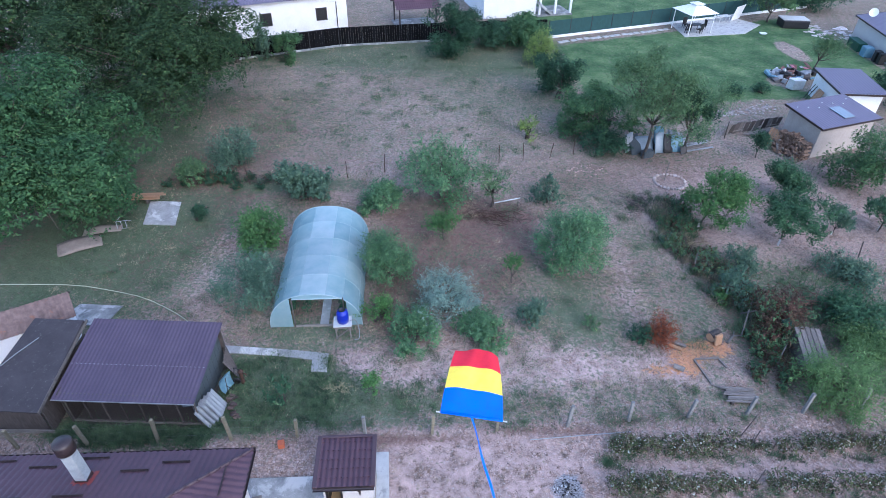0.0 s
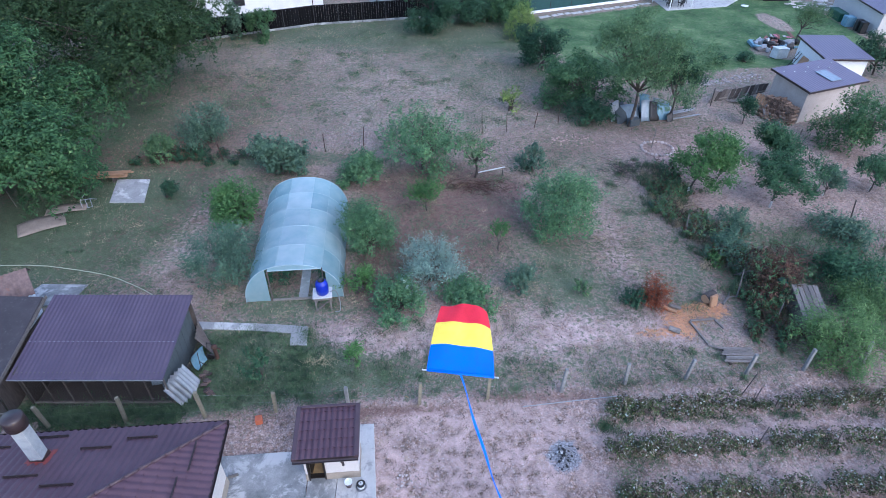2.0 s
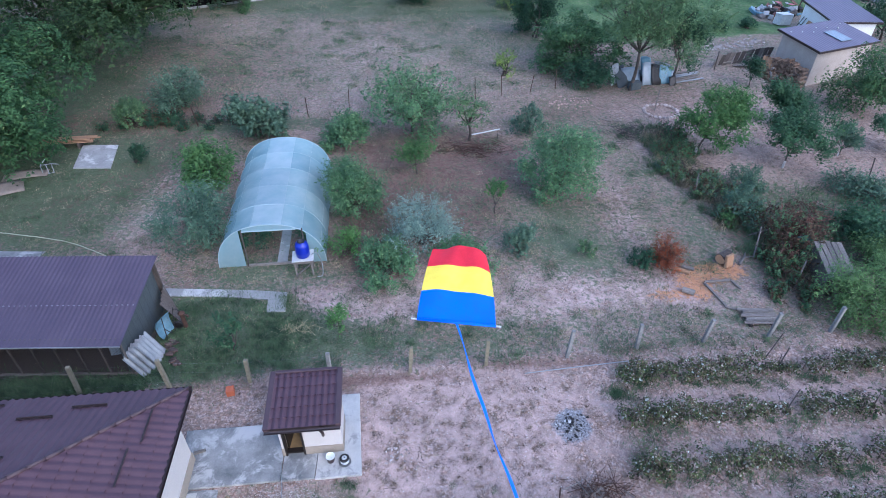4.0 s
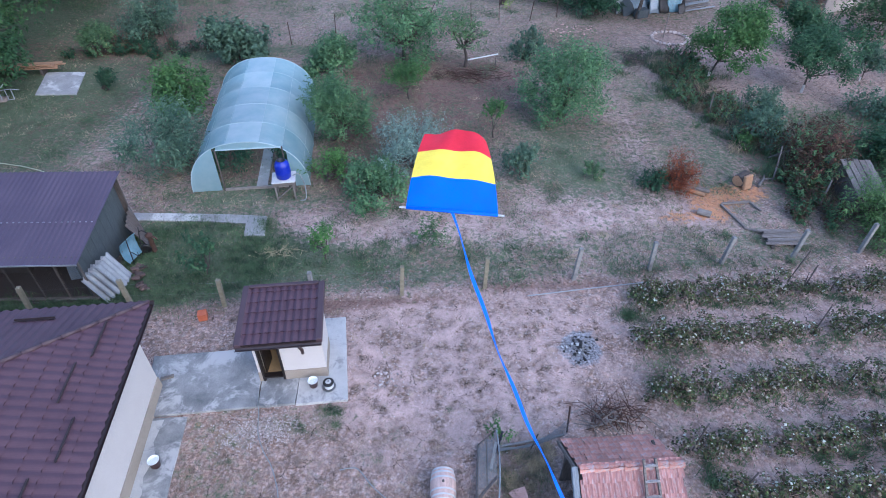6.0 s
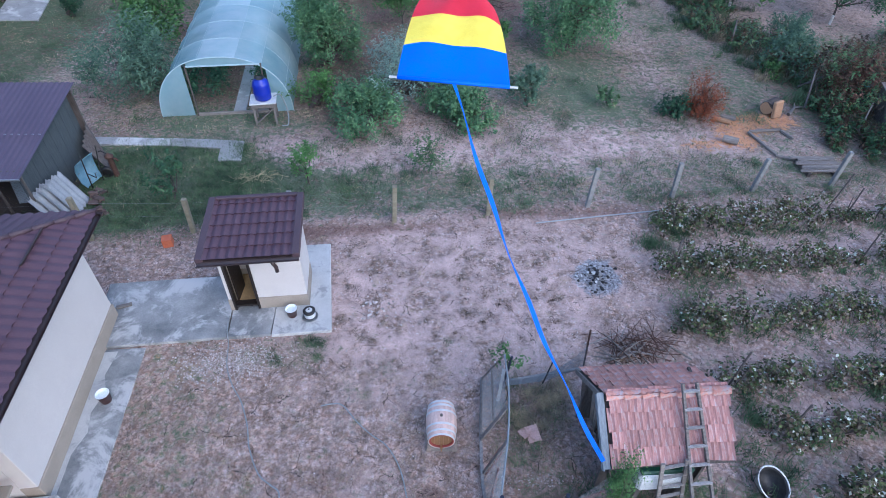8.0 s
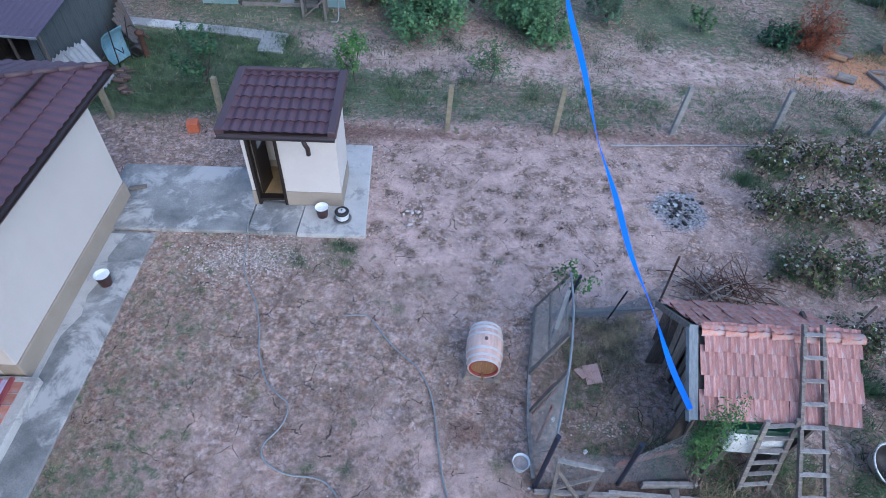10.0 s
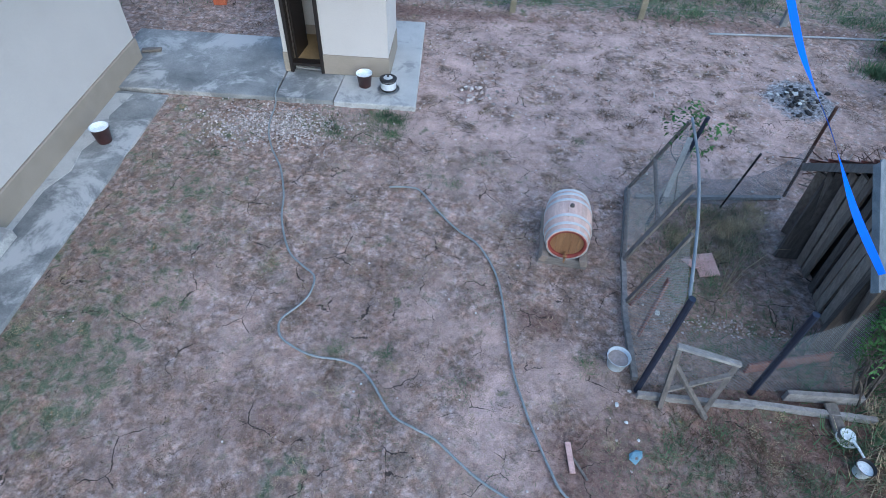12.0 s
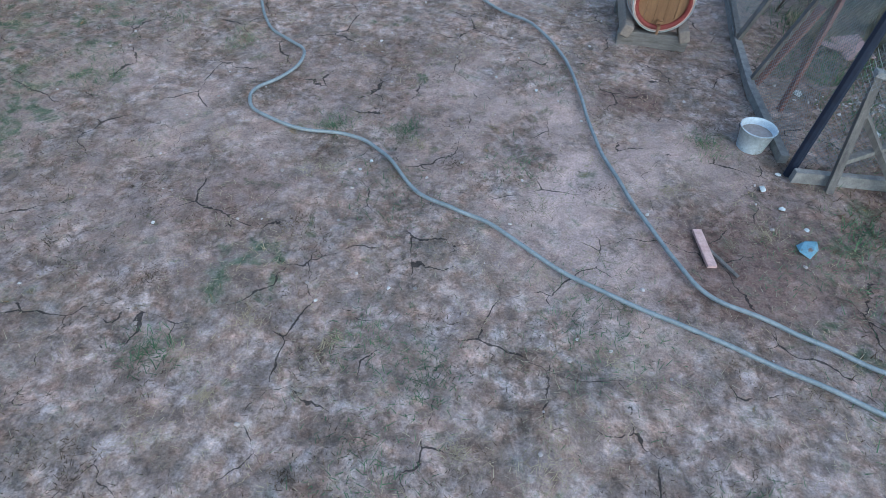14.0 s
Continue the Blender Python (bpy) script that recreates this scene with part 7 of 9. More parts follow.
    put("low_board", plank(Geo(), (2.9, 5.70, 0.10), (3.88, 5.98, 0.12), 0.03, 0.16), M_REDWOOD, f, "reddish brown low board")
    t = thing("trestle", "broken grey wooden trestle standing askew", "trestle", (2.15, 5.2, 0))
    for a, b, w in (((-0.25, 0.21, 0.78), (0.41, 0.18, 0.63), 0.06), ((-0.22, 0.21, 0.76), (-0.23, -0.05, -0.01), 0.05), ((0.38, 0.18, 0.62), (0.23, -0.04, -0.01), 0.05), ((-0.20, 0.16, 0.52), (0.24, -0.11, -0.01), 0.055), ((-0.21, 0.04, 0.22), (0.35, 0.13, 0.50), 0.045)):
        put("bar", plank(Geo(), a, b, w, 0.035), M_PALEWOOD if w == 0.06 else M_OLDWOOD, t)
    pt = thing("broken_tile", "broken pink clay tile on the ground of the run", "tile", (2.77, 7.25, 0), 10)
    put("shard", Geo().box((0, 0, 0.04), (0.26, 0.34, 0.022), rx=8, ry=-6, ch=0.004), M_PINKROCK, pt)
    put("shard", Geo().box((-0.17, 0.05, 0.035), (0.16, 0.22, 0.02), rx=-6, ry=10, rz=25, ch=0.004), M_PINKROCK, pt)
    bd = thing("board_end", "short grey board lying against the ground plank", "board", (3.72, 5.22, 0), 8)
    put("board", Geo().box((0, 0, 0.06), (0.13, 0.36, 0.035), rx=12, ch=0.006), M_OLDWOOD, bd)
    bw = thing("ladle", "white enamel ladle resting on a stack of bowls", "ladle", (3.78, 5.03, 0))
    put("bowl", Geo().lathe([(0, 0.0), (0.06, 0.0), (0.10, 0.05), (0.104, 0.052), (0.09, 0.05), (0.05, 0.012), (0, 0.012)], 20, (-0.02, -0.01, 0)), M_WHITEPL, bw, "greyed white bowl", True)
    put("ladle_cup", Geo().lathe([(0, 0.03), (0.04, 0.035), (0.072, 0.075), (0.076, 0.08), (0.066, 0.076), (0, 0.066)], 20, (0.0, 0.03, 0)), M_ENAMEL, bw, smooth=True)
    put("handle", Geo().tube([(0.03, -0.03, 0.075), (0.06, -0.10, 0.07), (0.095, -0.19, 0.05)], 0.013, 6), M_ENAMEL, bw)
    bucket(3.80, 4.70, 0, 0.09, 0.14, "small white pail with a dark rim in the weeds", M_ENAMEL, M_DARKSTEEL, name="pail", fill=M_ENAMEL)


build_run()
weed = thing("dry_weed", "tall dry tan weed stalks in the hen run", "weed", (2.85, 6.75, 0))
wr = np.random.default_rng(44)
for k in range(9):
    a = wr.uniform(0, 6.28)
    tip = np.array([math.cos(a) * 0.35, math.sin(a) * 0.35 + 0.1, wr.uniform(0.5, 1.05)])
    put("stalk", Geo().tube([(0, 0, 0), tip * (0.3, 0.3, 0.6), tip * (0.75, 0.75, 0.95), tip * (1.25, 1.25, 0.98)], [0.003, 0.0022, 0.0016, 0.001], 5), M_STRAW, weed)


def build_coop():
    x0, x1, ys, yr, yn, zs, zr, zn = 3.58, 5.74, 5.74, 6.68, 7.84, 1.57, 2.24, 1.33
    c = thing("hen_coop", "small plank hen coop with an old clay-tile roof", "coop", (0, 0, 0))
    rng = np.random.default_rng(18)
    # black sheet added so the coop's shaded inside reads dark between planks
    put("gap_shade_sheet", Geo().box((x0 + 0.52, (ys + yn) / 2, 0.8), (0.03, yn - ys - 0.5, 1.5)), M_BLACK, c, "added black sheet for the shaded inside behind the planks")
    for k in range(12):
        y = ys + 0.2 + k * (yn - ys - 0.4) / 11
        top = (zs + (zr - zs) * (y - ys) / (yr - ys) if y < yr else zr - (zr - zn) * (y - yr) / (yn - yr)) - 0.10
        put("wall_plank", plank(Geo(), (x0 + 0.46 + rng.normal(0, 0.02), y + 0.34 + rng.normal(0, 0.05), -0.03), (x0 + 0.12, y + 0.02 + rng.normal(0, 0.02), top - abs(rng.normal(0, 0.03))), rng.uniform(0.09, 0.15), 0.03, rng.normal(0, 10)), M_DARKWOOD if k % 4 == 1 else M_COOPWOOD, c)
    put("corner_post", Geo().tube([(4.07, 5.56, -0.04), (x0 + 0.11, ys, zs - 0.05)], 0.022, 6), M_DARKWOOD, c, "thin dark leaning pole")
    put("south_wall", Geo().box(((x0 + x1) / 2, ys + 0.42, zs / 2), (x1 - x0 - 0.3, 0.05, zs)), M_DARKWOOD, c)
    put("north_wall", Geo().box(((x0 + x1) / 2, yn - 0.25, zn / 2 + 0.05), (x1 - x0 - 0.3, 0.05, zn + 0.1)), M_DARKWOOD, c)
    put("east_wall", Geo().box((x1 - 0.18, (ys + yn) / 2, 0.85), (0.05, yn - ys - 0.6, 1.7)), M_DARKWOOD, c)
    put("verge_board", plank(Geo(), (x0 - 0.04, ys - 0.02, zs - 0.0), (x0 - 0.04, yr + 0.04, zr + 0.03), 0.11, 0.03), M_BARGE, c, "blue-grey barge board")
    put("verge_board", plank(Geo(), (x0 - 0.095, ys - 0.02, zs - 0.05), (x0 - 0.095, yr + 0.04, zr - 0.02), 0.02, 0.11), M_BARGE, c, "blue-grey barge board")
    put("verge_board", plank(Geo(), (x0 - 0.01, yr, zr - 0.04), (x0 - 0.01, yn, zn - 0.05), 0.035, 0.09), M_OLDWOOD, c)
    put("batten_deck", Geo().add([(x0, ys, zs - 0.04), (x1, ys, zs - 0.04), (x1, yr, zr - 0.04), (x0, yr, zr - 0.04), (x1, yn, zn - 0.04), (x0, yn, zn - 0.04)], [(0, 1, 2, 3), (3, 2, 4, 5)]), M_DARKWOOD, c)
    rng = np.random.default_rng(8)
    # one interlocking tile: two flutes and a raised side
    u = np.linspace(0, 1, 13)
    prof = 0.016 * np.abs(np.cos(2 * np.pi * u)) ** 5 + 0.004 * np.abs(np.cos(4 * np.pi * u))
    w, ln = 0.238, 0.39
    rows = [[((a - 0.5) * w, v, p + z) for a, p in zip(u, prof)] for v, z in ((0, 0.030), (0, 0.044), (ln, 0.014))]
    rows[0] = [(x, 0, z - 0.02) for x, _, z in rows[0]]
    tile = Geo().grid(rows).data("roof_tile", M_TERRACOTTA)
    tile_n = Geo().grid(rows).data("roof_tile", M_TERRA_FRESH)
    cols = 9
    for y0, z0, y1, z1, face in ((ys, zs, yr, zr, 0), (yn, zn, yr, zr, 180)):
        L = math.hypot(y1 - y0, z1 - z0)
        a = math.degrees(math.atan2(z1 - z0, abs(y1 - y0)))
        nrow = int(round(L / 0.29))
        for r in range(nrow):
            q = r / nrow
            for k in range(cols):
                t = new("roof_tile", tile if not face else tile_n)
                t.parent = c
                m = pose(x0 + 0.15 + 0.05 * (r % 2) + k * 0.2325 + rng.normal(0, 0.004), y0 + (y1 - y0) * q + (0.005 * k if not face else 0) + rng.normal(0, 0.008), z0 + (z1 - z0) * q - 0.005 + rng.normal(0, 0.006), 0, 0, face + rng.normal(0, 1.8))
                t.matrix_basis = m @ pose(0, 0, 0, a + rng.normal(0, 0.8), 0, 0)
    rows = [[(x, r * math.cos(t), r * 0.9 * math.sin(t)) for t in np.linspace(0, math.pi, 9)] for x, r in ((0, 0.10), (0.02, 0.10), (0.33, 0.078))]
    rt = Geo().grid(rows).data("ridge_tile", M_TERRA_FRESH, True)
    for k in range(7):
        t = new("ridge_tile", rt)
        t.parent = c
        t.matrix_basis = pose(x0 + 0.04 + k * 0.305, yr, zr - 0.02 + rng.normal(0, 0.006), 0, -1.5, rng.normal(0, 2))
    ld = ladder("long grey wooden ladder leaning on the coop roof", (5.11, 3.75, 0), (5.02, 6.70, 2.46), 0.46, 13, 0.24)
    ladder("short grey wooden ladder leaning on the coop", (4.90, 5.50, 0), (4.62, 5.70, 1.74), 0.46, 6, 0.42, (1, 0.12, 0))
    b = thing("storage_tank", "white plastic tank with a dark green cover", "tank", (4.60, 5.80, 0))
    put("body", Geo().box((0, 0, 1.0), (0.84, 0.26, 0.40), rx=-8, ch=0.05), M_WHITEPL, b)
    put("cover", Geo().box((0.06, 0.04, 1.26), (0.92, 0.22, 0.10), rx=-4, ch=0.03), M_DKGREEN, b, "dark green cover")
    for x in (-0.36, 0.36):
        put("support", Geo().box((x, 0, 0.38), (0.09, 0.24, 0.84)), M_DARKWOOD, b, "dark wooden prop")


def ladder(label, a, b, w, rungs, top=0.0, across=None):
    d = thing("ladder", label, "ladder", (0, 0, 0))
    a, b = np.array(a, float), np.array(b, float)
    side = unit(np.array(across, float) if across else np.cross(b - a, (0, 0, 1.0))) / 2
    top = top or w * 0.85
    for s in (-1, 1):
        put("rail", plank(Geo(), a + side * s * w, b + side * s * top, 0.045, 0.06), M_OLDWOOD_X, d)
    for k in range(rungs):
        q = (k + 0.5) / rungs
        p, h = a + (b - a) * q, (w + (top - w) * q) * 1.1
        put("rung", plank(Geo(), p - side * h + (0, 0, 0.03), p + side * h + (0, 0, 0.03), 0.05, 0.03), M_PALEWOOD, d)
    return d


build_coop()


def sticks(name, label, category, at, size, count, mat, seed, r=(0.008, 0.022), ln=(0.6, 1.6), flat=0.25, align=None):
    rng = np.random.default_rng(seed)
    ob = thing(name, label, category, (at[0], at[1], 0))
    for _ in range(count):
        a = rng.uniform(0, math.pi) if align is None else align + rng.normal(0, 0.25)
        l = rng.uniform(*ln) / 2
        c = np.array([rng.normal(0, size[0] / 2.6), rng.normal(0, size[1] / 2.6), rng.uniform(0.02, size[2])])
        d = np.array([math.cos(a), math.sin(a), rng.normal(0, flat * 0.4)]) * l
        p, q = c - d, c + d
        p[2], q[2] = max(p[2], 0.01), max(q[2], 0.01)
        put("stick", Geo().tube([p, (p + q) / 2 + rng.normal(0, 0.03, 3) * (1, 1, 0.3), q], [rng.uniform(*r), rng.uniform(*r), r[0]], 5), mat, ob)
    return ob


sticks("brushwood_pile", "pile of grey sticks and poles behind the coop", "brushwood", (5.3, 9.1), (1.2, 0.5, 0.3), 22, M_OLDWOOD_X, 31, (0.010, 0.024), (0.6, 1.3), 0.35)
sticks("brushwood_pile", "low pile of grey-brown twigs behind the coop", "brushwood", (5.5, 9.25), (1.1, 0.55, 0.28), 70, M_RUST, 32, (0.006, 0.013), (0.4, 1.0), 0.5)
sticks("straw_heap", "thin scatter of pale yellow straw in the grass", "straw", (-4.1, 16.2), (0.95, 0.4, 0.06), 60, M_STRAWHEAP, 36, (0.005, 0.009), (0.2, 0.5), 0.2)
sticks("prunings_pile", "flat pile of brown prunings under the apple tree", "prunings", (3.6, 29.5), (2.6, 1.0, 0.25), 130, M_RUST, 33, (0.006, 0.016), (0.5, 1.1))
sticks("prunings_pile", "heap of dark dry prunings", "prunings", (13.0, 31.2), (1.8, 1.3, 0.4), 90, M_DARKWOOD, 34, (0.006, 0.016), (0.5, 1.2))
sticks("prunings_pile", "heap of reddish dry branches on the hedge", "prunings", (17.9, 21.2), (1.3, 0.8, 1.5), 110, M_RUST, 35, (0.008, 0.02), (0.6, 1.3), 0.5)
tagged(put("white_pole", Geo().tube([(3.65, 30.35, 0.55), (5.3, 30.85, 0.62)], 0.035, 6), M_WHITEPL), "white pole resting on the apple tree's props", "pole")
tagged(put("pole_prop", Geo().tube([(5.2, 30.82, -0.02), (5.2, 30.82, 0.6)], 0.02, 6), M_DARKWOOD), "short stake holding up a white pole", "stake")


def build_tub():
    t = thing("old_basin", "old white-rimmed oval basin tilted in the weeds", "basin", (6.97, 5.93, 0), 20)
    ang = np.linspace(0, 2 * math.pi, 29)[:-1]
    m = turn(24, -10, 0)

    def ring(s, z, lift=0):
        return [tuple(m @ np.array([0.25 * s * math.cos(a), 0.31 * s * math.sin(a), z]) + np.array([0, 0, 0.16])) for a in ang]
    for nm, prof, mat in (("shell", ((0.3, -0.14), (0.75, -0.12), (0.95, 0.12), (1.06, 0.15)), M_BASIN), ("lining", ((1.06, 0.15), (1.0, 0.155), (0.88, 0.10), (0.66, -0.09), (0.01, -0.10)), M_DARKSTEEL)):
        rows = [ring(s, z) + ring(s, z)[:1] for s, z in prof]
        put(nm, Geo().grid(rows), mat, t, smooth=True)
    put("rim", Geo().tube(ring(1.06, 0.155) + ring(1.06, 0.155)[:1], 0.016, 6), M_BASIN, t, "chipped white rolled rim", True)


build_tub()


# ---- back of the field: fences and neighbouring houses ----
def board_fence():
    pts = np.array([(-27.0, 53.2), (-18.8, 56.8), (-10.4, 60.7), (-1.0, 62.7), (6.5, 64.0), (11.6, 64.6)])
    f = thing("board_fence", "black board fence on a concrete kerb behind the field", "fence", (0, 0, 0))
    board = Geo().box((0, 0, 1.0), (0.244, 0.025, 1.75), ch=0.005).data("board", M_BLACKFENCE)
    for a, b in zip(pts[:-1], pts[1:]):
        L = np.linalg.norm(b - a)
        rz = math.degrees(math.atan2(b[1] - a[1], b[0] - a[0]))
        mid = (a + b) / 2
        put("kerb", Geo().box((mid[0], mid[1], 0.08), (L, 0.16, 0.24), rz=rz, ch=0.02), M_CONCRETE, f, "low concrete kerb")
        n = int(L / 0.25)
        for k in range(n):
            p = a + (b - a) * (k + 0.5) / n
            o = new("board", board)
            o.parent = f
            o.matrix_basis = pose(p[0], p[1], 0.05, 0, 0, rz)
        for k in range(int(L / 2.4) + 1):
            p = a + (b - a) * k / max(1, int(L / 2.4))
            put("post", Geo().box((p[0] + 0.03, p[1] - 0.06, 0.98), (0.05, 0.04, 1.9), rz=rz), M_DARKSTEEL, f, "dark steel post")


board_fence()


def back_houses():
    h = thing("white_house", "long white house with a grey roof behind the fence", "house", (-27.0, 59.4, 0), 24.5)
    put("wall", Geo().box((9.2, 3.2, 1.85), (18.4, 6.0, 3.7), ch=0.02), M_WHITEWALL, h)
    for sgn in (-1, 1):
        p = corrugated(19.4, 4.0, 0.3, 0.02)
        a = radians(24)
        q = np.stack([p[..., 0] - 0.5, 3.2 + sgn * (3.55 - p[..., 1] * math.cos(a)), 3.56 + p[..., 1] * math.sin(a) + p[..., 2]], -1)
        put("roof_sheet", Geo().grid(q), M_ROOFGREY, h, smooth=True)
    for x in (4.0, 9.5, 15.5):
        w = put("window", Geo().box((x, 0.19, 1.75), (1.1, 0.05, 1.2)), M_BLACK, h, "dark window")
        put("frame", Geo().box((x, 0.16, 2.38), (1.24, 0.04, 0.07)).box((x, 0.16, 1.12), (1.24, 0.04, 0.07)).box((x - 0.58, 0.16, 1.75), (0.07, 0.04, 1.2)).box((x + 0.58, 0.16, 1.75), (0.07, 0.04, 1.2)), M_TRIMBROWN, w)
    put("downpipe", Geo().tube([(17.2, 0.12, 0), (17.2, 0.12, 2.9)], 0.05, 8), M_TRIMBROWN, h)
    c = thing("garden_pavilion", "small open pavilion with a brown tile roof", "pavilion", (-4.6, 66.6, 0), 16)
    for x in (0.2, 4.4):
        for y in (0.2, 3.2):
            put("post", Geo().box((x, y, 1.1), (0.14, 0.14, 2.2)), M_TRIMBROWN, c)
    for sgn in (-1, 1):
        p = tile_sheet(5.0, 2.1, 0.25, 0.4)
        a = radians(28)
        q = np.stack([p[..., 0] - 0.2, 1.7 + sgn * (1.85 - p[..., 1] * math.cos(a)), 2.1 + p[..., 1] * math.sin(a) + p[..., 2]], -1)
        put("roof_sheet", Geo().grid(q), M_TILE, c)
    put("floor", Geo().box((2.3, 1.7, 0.05), (4.8, 3.6, 0.14)), M_CONCRETE, c)
    v = thing("white_villa", "tall white house with a pillared porch", "house", (5.2, 70.8, 0), 15)
    put("wall", Geo().box((3.3, 4.2, 3.0), (6.6, 8.0, 6.0), ch=0.02), M_WHITEWALL, v)
    put("roof", Geo().add([(-0.4, -0.2, 6.0), (7.0, -0.2, 6.0), (7.0, 8.6, 6.0), (-0.4, 8.6, 6.0), (3.3, 4.2, 8.2)], [(0, 1, 4), (1, 2, 4), (2, 3, 4), (3, 0, 4), (0, 3, 2, 1)]), M_TILE, v)
    put("porch_slab", Geo().box((8.9, 1.6, 2.75), (4.6, 3.6, 0.22)), M_WHITEPAINT, v)
    for x in (7.0, 9.0, 11.0):
        put("porch_post", Geo().box((x, 0.0, 1.33), (0.24, 0.24, 2.66)), M_WHITEPAINT, v)
    put("stair_side", plank(Geo(), (6.7, 0.2, 1.6), (8.7, 0.2, 0.1), 1.2, 0.25), M_CONCRETE, v)
    put("porch_floor", Geo().box((8.9, 1.6, 0.08), (4.6, 3.8, 0.2)), M_CONCRETE, v)


back_houses()


def neighbour_lawn():
    a, b = np.array([11.9, 64.5]), np.array([47.0, 78.2])
    f = thing("netting_fence", "dark green privacy netting fence on a white kerb", "fence", (0, 0, 0))
    L = np.linalg.norm(b - a)
    rz = math.degrees(math.atan2(b[1] - a[1], b[0] - a[0]))
    n = 14
    for k in range(n):
        p, q = a + (b - a) * k / n, a + (b - a) * (k + 1) / n
        m = (p + q) / 2
        put("netting_panel", Geo().box((m[0], m[1], 0.98), (L / n - 0.08, 0.03, 1.6), rz=rz), M_SCREEN, f)
        put("post", Geo().box((p[0], p[1], 0.95), (0.07, 0.07, 1.9), rz=rz), M_DARKSTEEL, f)
    m = (a + b) / 2
    put("kerb", Geo().box((m[0] + 0.05, m[1] - 0.12, 0.10), (L, 0.2, 0.26), rz=rz, ch=0.02), M_WHITEPAINT, f, "white kerb")
    path = thing("stepping_stone_path", "row of pale square stepping stones on the lawn's edge", "path", (0, 0, 0), kind="structure")
    stone = Geo().box((0, 0, 0.01), (0.62, 0.52, 0.08), ch=0.02).data("stepping_stone", M_CONCRETE2)
    rng = np.random.default_rng(14)
    for k in range(18):
        t = k / 17
        o = new("stepping_stone", stone)
        o.parent = path
        o.matrix_basis = pose(13.1 + 12.9 * t + rng.normal(0, 0.05), 63.1 + 5.0 * t + rng.normal(0, 0.06), 0.01, 0, 0, rz + rng.normal(0, 4))
    g = thing("gazebo", "garden gazebo with a white canopy on thin posts", "gazebo", (28.7, 67.8, 0), 19)
    for x in (-1.5, 1.5):
        for y in (-1.5, 1.5):
            put("post", Geo().tube([(x, y, 0), (x, y, 2.25)], 0.05, 8), M_WHITEPAINT, g)
    v = [(-1.8, -1.8, 2.2), (1.8, -1.8, 2.2), (1.8, 1.8, 2.2), (-1.8, 1.8, 2.2), (-0.5, -0.5, 2.85), (0.5, -0.5, 2.85), (0.5, 0.5, 2.85), (-0.5, 0.5, 2.85)]
    put("canopy", Geo().add(v, [(0, 1, 5, 4), (1, 2, 6, 5), (2, 3, 7, 6), (3, 0, 4, 7), (4, 5, 6, 7)]), M_CANVAS, g, "white fabric canopy")
    put("vent_cap", Geo().box((0, 0, 2.98), (1.2, 1.2, 0.10), ch=0.03), M_CANVAS, g)
    t = thing("garden_table", "dark garden table under the gazebo", "table", (28.9, 67.5, 0.06), 19)
    put("top", Geo().box((0, 0, 0.73), (1.7, 0.9, 0.05), ch=0.01), M_BLACK, t)
    for x in (-0.75, 0.75):
        for y in (-0.35, 0.35):
            put("leg", Geo().box((x, y, 0.35), (0.06, 0.06, 0.72)), M_BLACK, t)
    for k, (x, y, r) in enumerate(((27.9, 66.6, 10), (29.3, 66.7, 30), (30.1, 68.0, 100), (28.3, 68.7, 190))):
        c = thing("garden_chair", "dark padded garden chair under the gazebo", "chair", (x, y, 0.06), r, "chairs round the garden table")
        put("seat", Geo().box((0, 0, 0.44), (0.5, 0.5, 0.09), ch=0.02), M_BLACK, c)
        put("backrest", Geo().box((0, -0.24, 0.80), (0.5, 0.07, 0.65), ch=0.02), M_BLACK, c)
        for sx in (-0.2, 0.2):
            for sy in (-0.2, 0.2):
                put("leg", Geo().box((sx, sy, 0.2), (0.04, 0.04, 0.42)), M_BLACK, c)
    s = thing("garden_screen", "leaning white panel screen on the patio", "screen", (35.6, 72.0, 0.06), 40)
    put("panel", Geo().box((0, 0, 0.85), (2.0, 0.06, 1.7), rx=12, ch=0.01), M_WHITEPAINT, s)
    w = thing("side_table", "white plastic patio table", "table", (33.6, 71.2, 0.06), 15)
    put("top", Geo().box((0, 0, 0.7), (1.5, 0.8, 0.05), ch=0.01), M_WHITEPL, w)
    for x in (-0.62, 0.62):
        for y in (-0.3, 0.3):
            put("leg", Geo().box((x, y, 0.34), (0.06, 0.06, 0.7)), M_WHITEPL, w)
    h = thing("hot_tub", "black hot tub with a white cover", "hot tub", (41.4, 70.0, 0), -4)
    put("body", Geo().box((0, 0, 0.42), (3.0, 1.9, 0.86), ch=0.08), M_BLACK, h)
    put("cover", Geo().box((0, 0.15, 0.90), (3.0, 1.7, 0.10), ch=0.03), M_WHITEPL, h)
    d = thing("feeding_dish", "round white dish lying on the lawn", "dish", (36.7, 67.0, 0))
    put("dish", Geo().lathe([(0, 0.0), (0.3, 0.0), (0.42, 0.10), (0.38, 0.10), (0.28, 0.04), (0, 0.04)], 20), M_ENAMEL, d, smooth=True)
    rng = np.random.default_rng(77)
    r = Geo()
    for k in range(70):
        r.rock((rng.uniform(42.0, 47.6), rng.uniform(65.2, 70.6), 0.0), (rng.uniform(0.4, 0.9), rng.uniform(0.4, 0.9), 0.12), rng)
    tagged(put("flagstones", r, M_STONE), "pale irregular flagstones in the neighbour's yard", "flagstones", kind="stuff")
    r = Geo()
    for k in range(150):
        t = rng.uniform(0, 1)
        r.rock((22.5 + 6.5 * t + rng.normal(0, 0.2), 44.7 + 2.2 * t + rng.normal(0, 0.45), 0.02), rng.uniform(0.10, 0.32, 3) * (1, 1, 0.5), rng)
